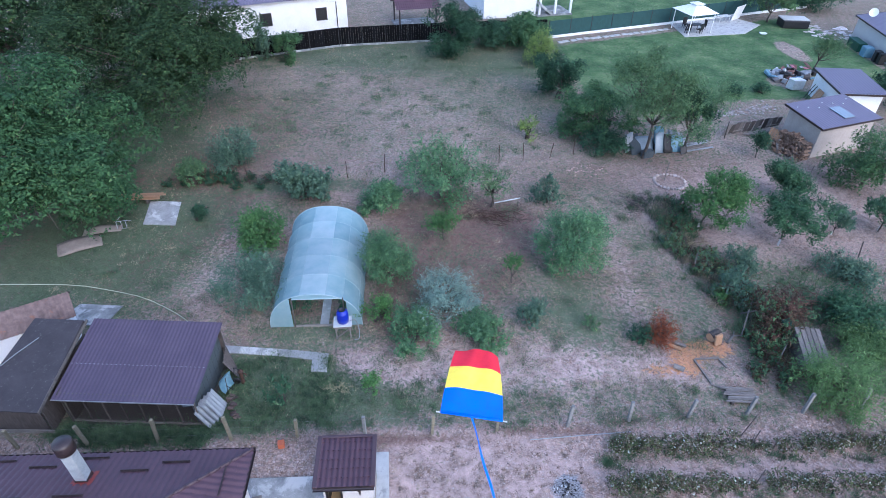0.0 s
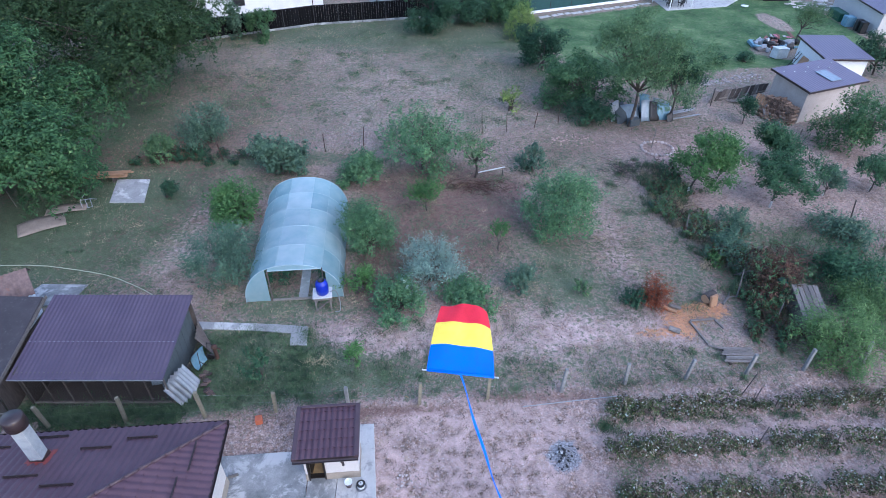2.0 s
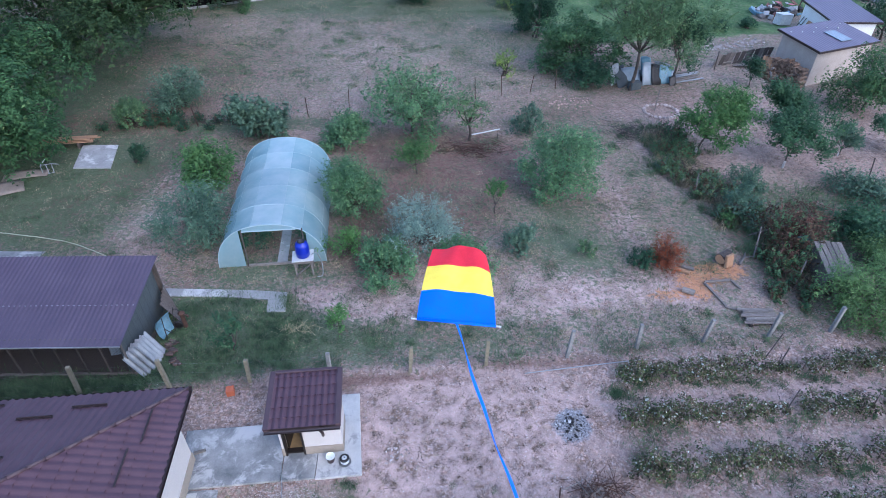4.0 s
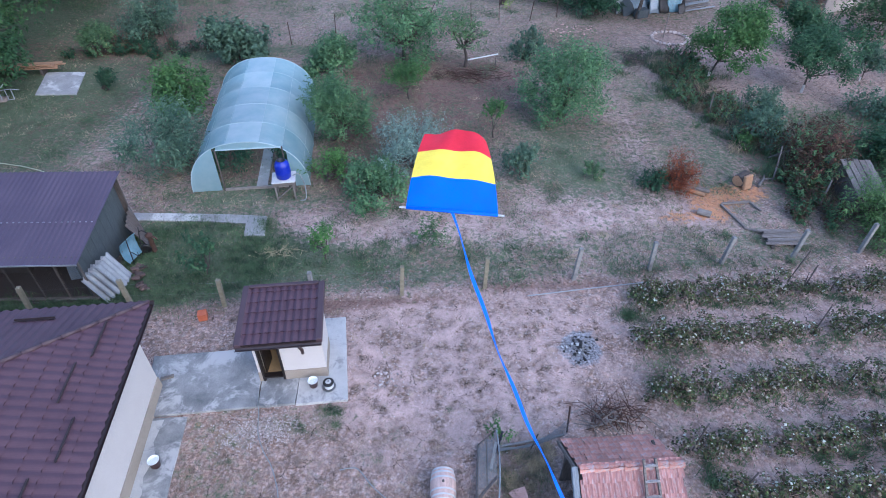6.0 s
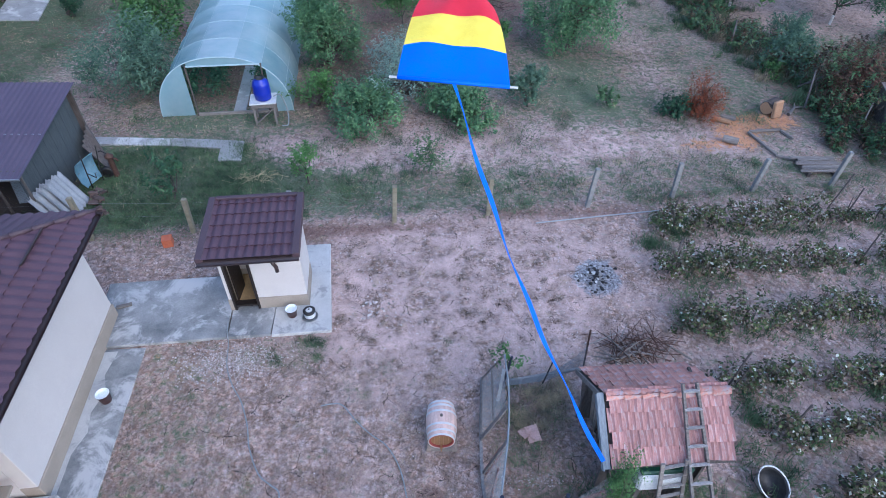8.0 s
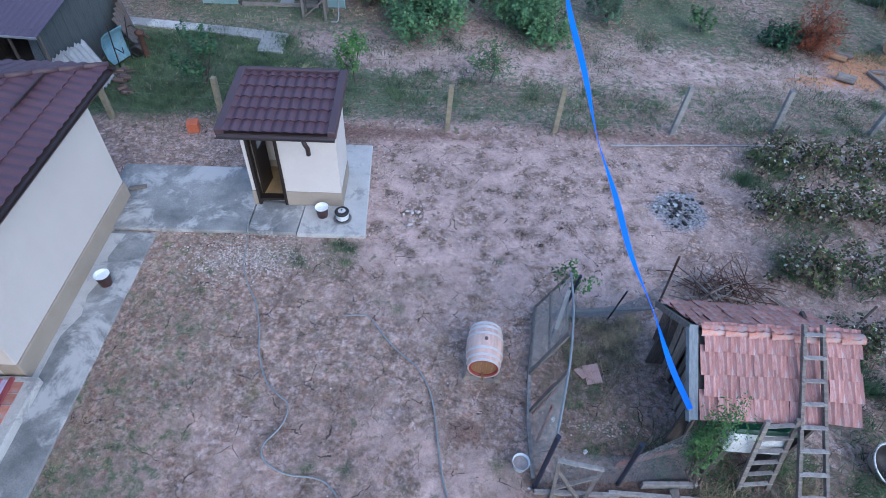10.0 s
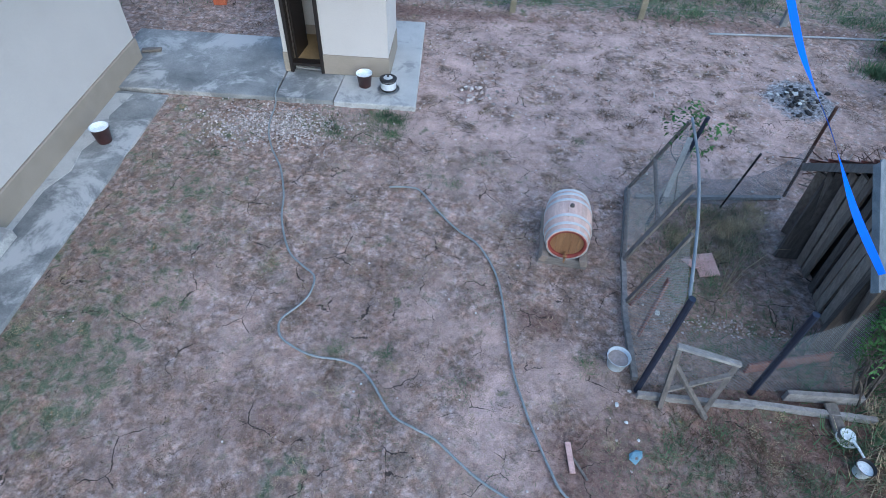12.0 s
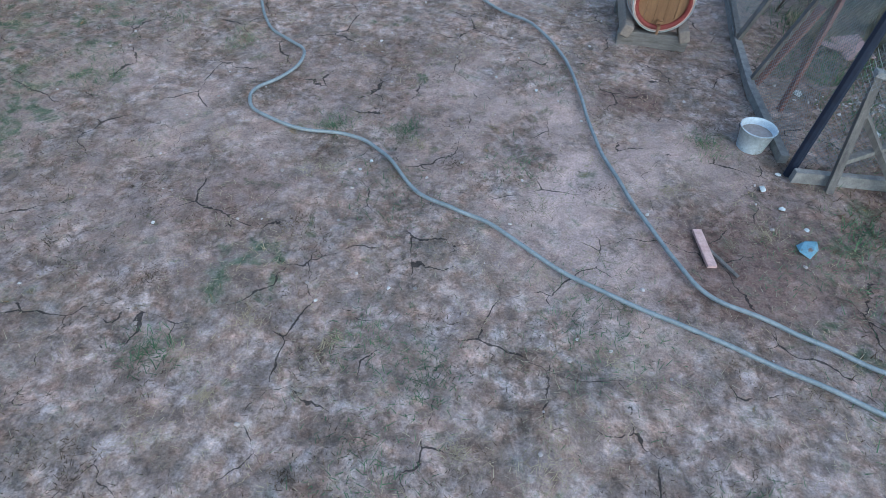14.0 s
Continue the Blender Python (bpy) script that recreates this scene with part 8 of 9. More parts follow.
    tagged(put("rubble_strip", r, M_STONE), "strip of pale rubble along the lawn", "rubble", kind="stuff")


neighbour_lawn()


# ---- neighbour's sheds, scrap and firewood ----
def flat_roof_shed(name, label, at, rz, w, d, z_back, z_front, wall, roof, over=0.3):
    s = thing(name, label, "shed", (at[0], at[1], 0), rz)
    put("wall", Geo().add([(0, 0, 0), (w, 0, 0), (w, d, 0), (0, d, 0), (0, 0, z_front - 0.05), (w, 0, z_front - 0.05), (w, d, z_back - 0.05), (0, d, z_back - 0.05)],
                          [(0, 1, 5, 4), (1, 2, 6, 5), (2, 3, 7, 6), (3, 0, 4, 7), (0, 3, 2, 1), (4, 5, 6, 7)]), wall, s)
    a = math.atan2(z_back - z_front, d)
    L = math.hypot(d, z_back - z_front) + 2 * over
    p = corrugated(w + 2 * over, L, 0.25, 0.006)
    q = np.stack([p[..., 0] - over, (p[..., 1] - over) * math.cos(a), z_front + (p[..., 1] - over) * math.sin(a) + p[..., 2] + 0.04], -1)
    put("roof_sheet", Geo().grid(q), roof, s, smooth=True)
    put("verge", Geo().box((-over, d / 2, (z_front + z_back) / 2), (0.05, L, 0.14), rx=math.degrees(a)), M_TRIMBROWN, s)
    put("fascia", Geo().box((w / 2, -over * math.cos(a), z_front - 0.07), (w + 2 * over, 0.05, 0.14)), M_TRIMBROWN, s)
    return s


sa = flat_roof_shed("woodshed", "cream walled shed with a violet-grey sheet roof", (27.35, 37.75), 20.5, 5.3, 3.0, 2.85, 2.48, M_CREAM, M_ROOFGREY)
put("solar_panel", Geo().box((3.0, 1.1, 2.72), (1.0, 1.5, 0.05), rx=7, ch=0.01), M_GLASSY, sa, "small pale solar panel")
for k in range(7):
    put("roof_screw", Geo().box((0.2 + 0.8 * k, 2.6 - 0.25 * (k % 3), 2.88 - 0.03 * (k % 3)), (0.07, 0.07, 0.05)), M_WHITEPL, sa)
flat_roof_shed("small_shed", "small pale shed with a violet-grey sheet roof", (33.0, 45.2), -3, 3.4, 4.5, 2.3, 2.05, M_WHITEWALL, M_ROOFGREY)
flat_roof_shed("far_outbuilding", "pale outbuilding with a grey roof at the yard's edge", (46.4, 66.4), -98, 10.0, 5.0, 3.1, 2.3, M_PLASTER, M_ROOFGREY)
lean = thing("low_lean_to", "low lean-to shed with a grey plank roof", "shed", (16.5, 17.05, 0), -8)
put("wall", Geo().add([(0.05, 0.05, -0.05), (1.05, 0.05, -0.05), (1.05, 1.75, -0.05), (0.05, 1.75, -0.05), (0.05, 0.05, 0.95), (1.05, 0.05, 0.95), (1.05, 1.75, 1.28), (0.05, 1.75, 1.28)],
                      [(0, 1, 5, 4), (1, 2, 6, 5), (2, 3, 7, 6), (3, 0, 4, 7), (0, 3, 2, 1), (4, 5, 6, 7)]), M_DARKWOOD, lean)
for k in range(5):
    put("roof_board", plank(Geo(), (0.11 + 0.225 * k, -0.06 - 0.05 * (k % 2), 0.975 + 0.01 * (k % 2)), (0.11 + 0.225 * k + 0.01 * (k % 3), 1.88 + 0.04 * (k % 3), 1.345 + 0.01 * (k % 2)), 0.2, 0.025), M_OLDWOOD, lean)
tub = thing("plastic_tub", "teal plastic tub beside the lean-to", "tub", (17.1, 19.75, 0), 12)
put("body", Geo().box((0, 0, 0.4), (0.5, 0.4, 0.8), ch=0.04), M_DKGREEN, tub)
put("rim", Geo().box((0, 0, 0.82), (0.55, 0.45, 0.05), ch=0.015), M_DKGREEN, tub)
for a, b in (((14.95, 19.5, -0.05), (15.35, 20.35, 1.1)), ((14.9, 21.9, -0.05), (15.3, 22.5, 1.15)), ((15.5, 21.2, -0.05), (16.5, 20.3, 1.2)), ((15.75, 17.6, -0.05), (16.25, 18.2, 0.95)), ((14.2, 24.3, -0.05), (14.3, 24.7, 1.2)), ((16.2, 22.4, -0.05), (16.6, 21.5, 1.5))):
    tagged(put("leaning_stake", Geo().tube([a, [(p + q) / 2 + 0.02 for p, q in zip(a, b)], b], [0.04, 0.034, 0.026], 7), M_OLDWOOD), "weathered grey stake leaning in the boundary growth", "stake", "stakes along the boundary")
dish = thing("satellite_dish", "white satellite dish on the outbuilding roof", "satellite dish", (46.9, 65.2, 2.42), 150)
put("bowl", Geo().lathe([(0, 0), (0.25, 0.03), (0.45, 0.12)], 20, (0, 0, 0.55), turn(-65, 0, 0)), M_WHITEPAINT, dish, smooth=True)
put("arm", Geo().tube([(0, 0, -0.1), (0, 0, 0.55)], 0.03, 6), M_GALV, dish)
for x, y in ((44.45, 58.5), (44.4, 57.7)):
    b = thing("wheelie_bin", "black wheeled rubbish bin by the outbuilding", "bin", (x, y, 0), 80, "bins by the outbuilding")
    put("body", Geo().box((0, 0, 0.5), (0.58, 0.6, 1.0), ch=0.04), M_BLACK, b)
    put("lid", Geo().box((0, 0, 1.04), (0.62, 0.66, 0.08), ch=0.03), M_BLACK, b)
c = thing("green_chest", "long green plastic storage chest", "chest", (44.6, 62.4, 0), 84)
put("body", Geo().box((0, 0, 0.4), (2.4, 0.8, 0.8), ch=0.04), M_DKGREEN, c)
put("lid", Geo().box((0, 0, 0.84), (2.5, 0.9, 0.10), ch=0.03), M_DKGREEN, c)
c = thing("water_tank", "grey-green water container by the chest", "container", (44.3, 60.0, 0), 84)
put("body", Geo().box((0, 0, 0.5), (1.0, 0.9, 1.0), ch=0.06), M_BLUEPAINT, c)


def firewood():
    rng = np.random.default_rng(41)
    w = thing("firewood_stack", "stack of split firewood against the shed wall", "firewood", (26.55, 38.75, 0), 20.5 + 90)
    for r in range(10):
        for k in range(13):
            x, z = -1.3 + k * 0.2 + (r % 2) * 0.1, 0.09 + r * 0.155
            if z > 1.5 - 0.35 * abs(x) / 1.3:
                continue
            put("log", Geo().tube([(x, -0.05 + rng.normal(0, 0.05), z), (x, 0.5 + rng.normal(0, 0.04), z)], rng.uniform(0.07, 0.10), 6), M_FIREWOOD, w)
    for k in range(90):
        a = rng.uniform(0, 3.14)
        x, y = rng.uniform(-1.5, 1.3), rng.uniform(0.5, 1.35)
        z = 0.08 + rng.uniform(0, 1) * 1.15 * (1.4 - y)
        d = np.array([math.cos(a), math.sin(a) * 0.6, rng.normal(0, 0.4)]) * 0.2
        p, q = np.array([x, y, z]) - d, np.array([x, y, z]) + d
        p[2], q[2] = max(p[2], 0.06), max(q[2], 0.06)
        put("log", Geo().tube([p, q], rng.uniform(0.05, 0.085), 6), M_FIREWOOD if k % 4 else M_OLDWOOD_X, w)
    p = thing("wooden_pallet", "yellow wooden pallet leaning on the firewood", "pallet", (25.35, 39.65, 0), -55)
    for k in range(6):
        put("slat", Geo().box((-0.5 + k * 0.2, 0.20, 0.60), (0.15, 0.03, 1.3), rx=-20), M_NEWWOOD, p)
    for z in (0.1, 0.55, 1.0):
        put("bearer", Geo().box((0, 0.26 - (z - 0.55) * -0.36, z), (1.15, 0.08, 0.10)), M_NEWWOOD, p)
    f = thing("old_gate", "old grey slatted gate leaning between the yards", "gate", (22.3, 41.2, 0), 19)
    for k in range(12):
        put("slat", Geo().box((0.25 + k * 0.46, rng.normal(0, 0.05), 0.5), (0.40, 0.03, 0.95 + rng.normal(0, 0.06)), ry=rng.normal(0, 3), rx=10), M_DARKWOOD if k % 3 else M_OLDWOOD, f)
    for z in (0.25, 0.8):
        put("rail", Geo().box((2.8, 0.04, z), (5.6, 0.04, 0.08), rx=10), M_OLDWOOD_X, f)
    put("post", Geo().tube([(-0.2, -0.4, -0.05), (0.1, -0.1, 1.25)], 0.04, 6), M_DARKWOOD, f)
    for k in range(5):
        put("loose_plank", plank(Geo(), (1.6 + 0.1 * k, -0.35 - 0.12 * k, 0.06 + 0.03 * k), (4.9 + 0.1 * k, -0.15 - 0.16 * k, 0.06 + 0.03 * k), 0.16, 0.03), M_OLDWOOD_X, f)


firewood()


def scrap():
    rng = np.random.default_rng(51)
    s = thing("scrap_heap", "heap of light blue sheet metal and old boards", "scrap", (17.3, 38.3, 0), 8)
    for k, (x, y, w, l, rx, rz, m) in enumerate(((-2.6, 0, 0.9, 1.6, 35, 20, M_GREENPAINT), (-1.9, 0.2, 1.2, 1.2, 50, -15, M_GLASSY), (-0.9, -0.1, 0.8, 1.5, 65, 8, M_GLASSY), (-0.2, -0.1, 0.8, 1.4, 60, 12, M_DARKSTEEL), (0.5, 0.1, 0.9, 1.2, 70, -5, M_BLUEPAINT), (-1.4, 0.6, 1.6, 1.0, 25, 5, M_BLACK), (0.2, 0.8, 1.4, 1.1, 30, 40, M_GLASSY), (-3.0, 0.5, 0.8, 1.3, 60, 25, M_SHEETWHITE), (-0.5, 0.9, 0.7, 1.5, 62, -20, M_BLUEPAINT), (1.0, 0.9, 1.1, 1.2, 40, -25, M_SHEETWHITE), (1.4, 0.3, 0.7, 1.0, 35, 30, M_GALV), (-2.3, 1.0, 1.3, 0.9, 45, -35, M_GALV), (0.9, -0.35, 0.5, 0.7, 55, 15, M_DARKSTEEL))):
        rows = [[(x + math.cos(radians(rz)) * u * w, y + v * l * math.cos(radians(rx)) + math.sin(radians(rz)) * u * w, 0.02 + v * l * math.sin(radians(rx)) + 0.09 * math.sin(3.1 * u + k)) for u in np.linspace(-0.5, 0.5, 7)] for v in np.linspace(0, 1, 5)]
        o = put("metal_panel", Geo().grid(rows), m, s, smooth=True)
        md = o.modifiers.new("thick", "SOLIDIFY")
        md.thickness = 0.03
    for k in range(8):
        put("board", plank(Geo(), (0.9, -0.1 + 0.14 * k, 0.08 + 0.06 * (k % 4)), (3.3 + rng.uniform(-0.3, 0.3), 0.35 + 0.12 * k, 0.1 + 0.08 * (k % 4)), 0.18, 0.035), M_SHEETWHITE if k % 3 == 0 else M_OLDWOOD_X, s)
    put("crate", Geo().box((-2.0, -0.35, 0.25), (0.8, 0.5, 0.5), rz=10, ch=0.02), M_GREENPAINT, s)
    r = thing("stone_ring", "ring of pale stones laid round a planting pit", "stone ring", (15.95, 34.05, 0))
    for k in range(26):
        a = 2 * math.pi * k / 26
        put("stone", Geo().rock((1.05 * math.cos(a), 0.98 * math.sin(a), 0.06), (rng.uniform(0.2, 0.3), rng.uniform(0.18, 0.26), 0.2), rng), M_STONE, r)
    tagged(put("stake", Geo().tube([(15.6, 34.2, -0.05), (15.75, 34.5, 1.3)], 0.035, 6), M_OLDWOOD), "pale stake in the stone ring", "stake")
    j = thing("junk_pile", "pile of boards, tarpaulin and broken household junk", "junk", (33.6, 53.9, 0), 10)
    for k in range(46):
        m = (M_DARKSTEEL, M_BLUEPAINT, M_OLDWOOD, M_SHEETWHITE, M_BLACK, M_GALV, M_REDWOOD, M_WHITEPL)[k % 8]
        a, q = rng.uniform(0, 2 * math.pi), math.sqrt(rng.uniform(0, 1))
        x, y = 2.7 * q * math.cos(a), 1.5 * q * math.sin(a)
        flat = rng.uniform(0.1, 0.5)
        put("junk_piece", Geo().box((x, y, 0.14 + (1 - q) * rng.uniform(0, 0.7)), (rng.uniform(0.3, 0.95), rng.uniform(0.2, 0.6), flat), rx=rng.normal(0, 16), ry=rng.normal(0, 16), rz=rng.uniform(0, 180), ch=0.03), m, j)
    for k in range(7):
        put("sheet", Geo().box((-0.6 + 0.45 * k, 0.5 + rng.normal(0, 0.3), 0.75 + rng.normal(0, 0.08)), (rng.uniform(0.5, 1.2), rng.uniform(0.15, 0.5), 0.03), rx=rng.normal(5, 10), ry=rng.normal(0, 12), rz=rng.uniform(0, 90)), (M_REDWOOD, M_SHEETWHITE, M_RUGPINK)[k % 3], j)
    f = thing("old_freezer", "discarded white chest freezer", "freezer", (32.6, 51.0, 0), 20)
    put("body", Geo().box((0, 0, 0.42), (1.4, 0.75, 0.84), ry=6, ch=0.04), M_WHITEPL, f)
    put("lid", Geo().box((0.0, 0, 0.88), (1.42, 0.77, 0.08), ry=6, ch=0.03), M_WHITEPAINT, f)
    t = thing("leaning_door", "boards and a steel frame leaning on the small shed", "boards", (32.88, 47.3, 0), 87)
    for k in range(4):
        put("board", Geo().box((k * 0.25, 0.2, 0.6), (0.22, 0.03, 1.3), rx=25), M_NEWWOOD, t)
    put("steel_frame", Geo().box((1.3, 0.2, 0.6), (0.05, 0.04, 1.4), rx=25).box((1.7, 0.2, 0.6), (0.05, 0.04, 1.4), rx=25).box((1.5, 0.2, 0.7), (0.4, 0.04, 0.05), rx=25), M_DARKSTEEL, t)


scrap()


# ---- woodcutting place ----
def cutting_place():
    b = thing("log_section", "freshly sawn orange log section", "log", (13.55, 19.35, 0), 25)
    put("log", Geo().tube([(-0.28, 0, 0.24), (0.28, 0.06, 0.27)], 0.24, 12), M_BARK, b)
    put("cut_face", Geo().tube([(-0.29, -0.001, 0.24), (-0.283, 0, 0.24)], 0.225, 12), M_NEWWOOD, b, "fresh orange cut face")
    put("split_half", Geo().box((-0.1, -0.30, 0.30), (0.42, 0.14, 0.6), rx=-12, ch=0.03), M_NEWWOOD, b, "upright orange split slab")
    b = thing("log_section", "pale sawn log lying in sawdust", "log", (11.25, 17.45, 0), -30)
    put("log", Geo().tube([(-0.24, 0, 0.12), (0.24, 0, 0.12)], 0.12, 12), M_OLDWOOD_X, b)
    put("cut_face", Geo().tube([(0.242, 0, 0.12), (0.248, 0, 0.12)], 0.11, 12), M_NEWWOOD, b)
    b = thing("log_section", "short sawn pieces beside the dead bush", "log", (11.5, 18.75, 0), -35)
    put("log", Geo().tube([(-0.3, 0, 0.08), (0.3, 0, 0.09)], 0.09, 8), M_NEWWOOD, b)
    put("log", Geo().tube([(-0.1, 0.28, 0.08), (0.4, 0.33, 0.09)], 0.08, 8), M_OLDWOOD_X, b)
    b = thing("forked_branch", "pale forked branch on the ground", "branch", (14.5, 19.4, 0), 40)
    put("branch", Geo().tube([(-0.5, 0, 0.06), (0.1, 0.05, 0.08), (0.5, 0.2, 0.05)], [0.07, 0.05, 0.02], 6).tube([(0.1, 0.05, 0.08), (0.45, -0.15, 0.06)], [0.045, 0.02], 6), M_OLDWOOD_X, b)
    f = thing("timber_frame", "grey timbers laid out as a frame on the ground", "timbers", (0, 0, 0))
    for p, q in (((12.15, 18.0), (12.45, 16.6)), ((12.2, 18.05), (13.35, 18.1)), ((13.3, 18.15), (13.5, 17.55)), ((12.4, 16.55), (13.2, 16.2))):
        put("timber", plank(Geo(), (*p, 0.05), (*q, 0.05), 0.08, 0.07), M_OLDWOOD_X, f)
    s = thing("board_stack", "stack of grey boards lying near the fence", "boards", (13.4, 15.9, 0), -2)
    for k in range(7):
        put("board", Geo().box((0.03 * (k % 3), -0.36 + k * 0.12, 0.16 + 0.02 * (k % 2)), (1.4 - 0.1 * (k % 3), 0.10, 0.035), rz=(k % 3) - 1), M_OLDWOOD_X, s)
    for x in (-0.45, 0.4):
        put("bearer", Geo().box((x, 0, 0.065), (0.1, 0.9, 0.13)), M_DARKWOOD, s)
    t = thing("board_stack", "stack of orange new planks under the walnut tree", "boards", (-18.95, 30.85, 0), 5)
    for k in range(9):
        put("board", Geo().box((0.08 * (k % 4), -0.3 + 0.16 * (k % 4), 0.35 + 0.09 * (k // 4)), (3.0 - 0.25 * (k % 3), 0.14, 0.04)), M_NEWWOOD, t)
    for x in (-0.7, 0.7):
        put("bearer", Geo().box((x, 0, 0.16), (0.12, 0.8, 0.32)), M_DARKWOOD, t)
    for at, rz, w, l in (((-20.0, 25.6), 30, 2.3, 1.3), ((-19.6, 27.3), 15, 2.1, 0.7)):
        c = thing("fibreboard_sheet", "bent brown fibreboard sheet lying in the grass", "board", (at[0], at[1], 0), rz)
        rows = [[(x * w, y * l, 0.05 + 0.14 * max(0, math.sin(3.4 * x + 0.6 * y + 1.2)) * (0.4 + 0.6 * y)) for x in np.linspace(-0.5, 0.5, 15)] for y in np.linspace(0, 1, 5)]
        o = put("sheet", Geo().grid(rows), M_CARDBOARD, c, smooth=True)
        md = o.modifiers.new("thick", "SOLIDIFY")
        md.thickness = 0.02
    h = thing("metal_chair", "greyed white metal chair frame lying on its side", "chair", (-18.85, 27.75, 0), 20)
    for a, q in (((0, 0, 0.03), (0.5, 0, 0.03)), ((0.5, 0, 0.03), (0.5, 0.1, 0.5)), ((0, 0, 0.03), (0, 0.1, 0.5)), ((0, 0.1, 0.5), (0.5, 0.1, 0.5)), ((0.5, 0.1, 0.5), (0.8, 0.2, 0.35)), ((0, 0.1, 0.5), (0.3, 0.2, 0.75)), ((0.25, 0.05, 0.03), (0.25, 0.1, 0.5))):
        put("tube", Geo().tube([a, q], 0.018, 6), M_SHEETWHITE, h)


cutting_place()


# ---- stones, ashes, scraps on the ground ----
def scatter_rocks(name, label, category, mat, centre, spread, count, size, seed, flat=0.6, kind="stuff"):
    rng = np.random.default_rng(seed)
    g = Geo()
    for _ in range(count):
        s = rng.uniform(*size)
        px, py = centre[0] + rng.normal(0, spread[0]), centre[1] + rng.normal(0, spread[1])
        g.rock((px, py, ground_height(px, py) + s * 0.14), (s, s * rng.uniform(0.6, 1), s * flat), rng)
    return tagged(put(name, g, mat), label, category, kind=kind)


scatter_rocks("gravel", "patch of pale crushed gravel before the slab", "gravel", M_GRAVEL, (-3.4, 9.38), (0.52, 0.27), 2000, (0.012, 0.044), 61)
scatter_rocks("gravel", "scattered pale gravel over the yard edge", "gravel", M_GRAVEL, (-4.1, 9.2), (0.5, 0.3), 420, (0.02, 0.055), 62)
scatter_rocks("rubble", "small heap of whitish plaster rubble", "rubble", M_GRAVEL, (-0.42, 10.72), (0.20, 0.16), 40, (0.04, 0.10), 63)
scatter_rocks("pebbles", "pale pebbles scattered over the dry yard", "pebbles", M_GRAVEL, (-1.0, 7.0), (2.6, 2.8), 420, (0.010, 0.034), 64)
scatter_rocks("pebbles", "pale pebbles scattered over the garden soil", "pebbles", M_STONE, (1.5, 11.6), (3.6, 1.4), 1300, (0.015, 0.05), 65)
scatter_rocks("rubble", "pinkish rubble on bare soil", "rubble", M_PINKROCK, (10.4, 35.6), (0.9, 0.5), 40, (0.06, 0.18), 66)
scatter_rocks("rubble", "line of pale crumbled mortar across the hen run", "rubble", M_GRAVEL, (2.85, 6.32), (0.36, 0.07), 300, (0.008, 0.036), 68)
rng = np.random.default_rng(67)
ashes = thing("ash_heap", "cold fire heap of charcoal and pale scraps", "ash heap", (5.25, 11.5, 0))
for k in range(70):
    s = rng.uniform(0.04, 0.13)
    put("cinder", Geo().rock((rng.normal(-0.02, 0.19), rng.normal(0, 0.22), s * 0.2), (s, s * 0.8, s * 0.6), rng), M_CHARCOAL if k % 5 else M_CEMENTPOST, ashes)
for k in range(7):
    put("scrap", Geo().box((rng.normal(-0.2, 0.16), rng.normal(0.05, 0.2), 0.07), (rng.uniform(0.04, 0.10), rng.uniform(0.03, 0.08), 0.02), rx=rng.normal(0, 20), ry=rng.normal(0, 20), rz=rng.uniform(0, 180)), M_WHITEPL, ashes, "white plastic scrap")
k = thing("split_stick", "pinkish splintered wood strip on the soil", "wood strip", (0.95, 4.46, 0), 4)
put("strip", plank(Geo(), (0.0, 0.17, 0.02), (0.02, -0.14, 0.02), 0.055, 0.02), M_PINKROCK, k)
put("strip", plank(Geo(), (0.02, 0.05, 0.012), (0.16, -0.20, 0.012), 0.022, 0.012), M_OLDWOOD, k)
tagged(put("blue_rag", Geo().rock((1.61, 4.58, 0.015), (0.20, 0.13, 0.05), rng), M_BLUEPAINT), "crumpled faded blue rag on the soil", "rag")
for x, y, s in ((1.47, 5.12, 0.06), (1.55, 4.93, 0.05), (1.66, 4.75, 0.04), (1.62, 5.30, 0.05), (-1.24, 5.0, 0.035), (-1.30, 4.9, 0.03), (-0.1, 6.1, 0.04), (2.05, 6.4, 0.10), (2.5, 5.9, 0.09)):
    tagged(put("paper_scrap", Geo().rock((x, y, s * 0.2), (s, s * 0.8, s * 0.45), rng), M_WHITEPL), "small crumpled white paper scrap", "scrap", "white scraps on the yard")


# ---- grass, straw and weeds ----
def blades(name, label, mat, place, count, height, width, seed, flat=0.3, per=1):
    rng = np.random.default_rng(seed)
    xy = place(rng, count)
    xy = np.repeat(xy, per, 0) + rng.normal(0, 0.03 if per > 1 else 0.0, (len(xy) * per, 2))
    n = len(xy)
    a = rng.uniform(0, 2 * math.pi, n)
    d = np.stack([np.cos(a), np.sin(a), np.abs(rng.normal(flat, 0.35, n))], 1)
    d = unit(d)
    h = height * rng.uniform(0.4, 1.3, (n, 1))
    side = unit(np.cross(d, [0, 0, 1.0])) * width * rng.uniform(0.6, 1.4, (n, 1)) / 2
    base = np.concatenate([xy, ground_height(xy[:, 0], xy[:, 1])[:, None] + 0.003], 1)
    mid = base + d * h * 0.55
    tip = base + d * h - np.array([0, 0, 1.0]) * h * 0.12
    tip[:, 2] = np.maximum(tip[:, 2], base[:, 2] + 0.006)
    q = np.stack([base - side, base + side, tip + side * 0.25, tip - side * 0.25], 1)
    return tagged(new(name, quads_mesh(name, q, mat)), label, "grass", kind="stuff")


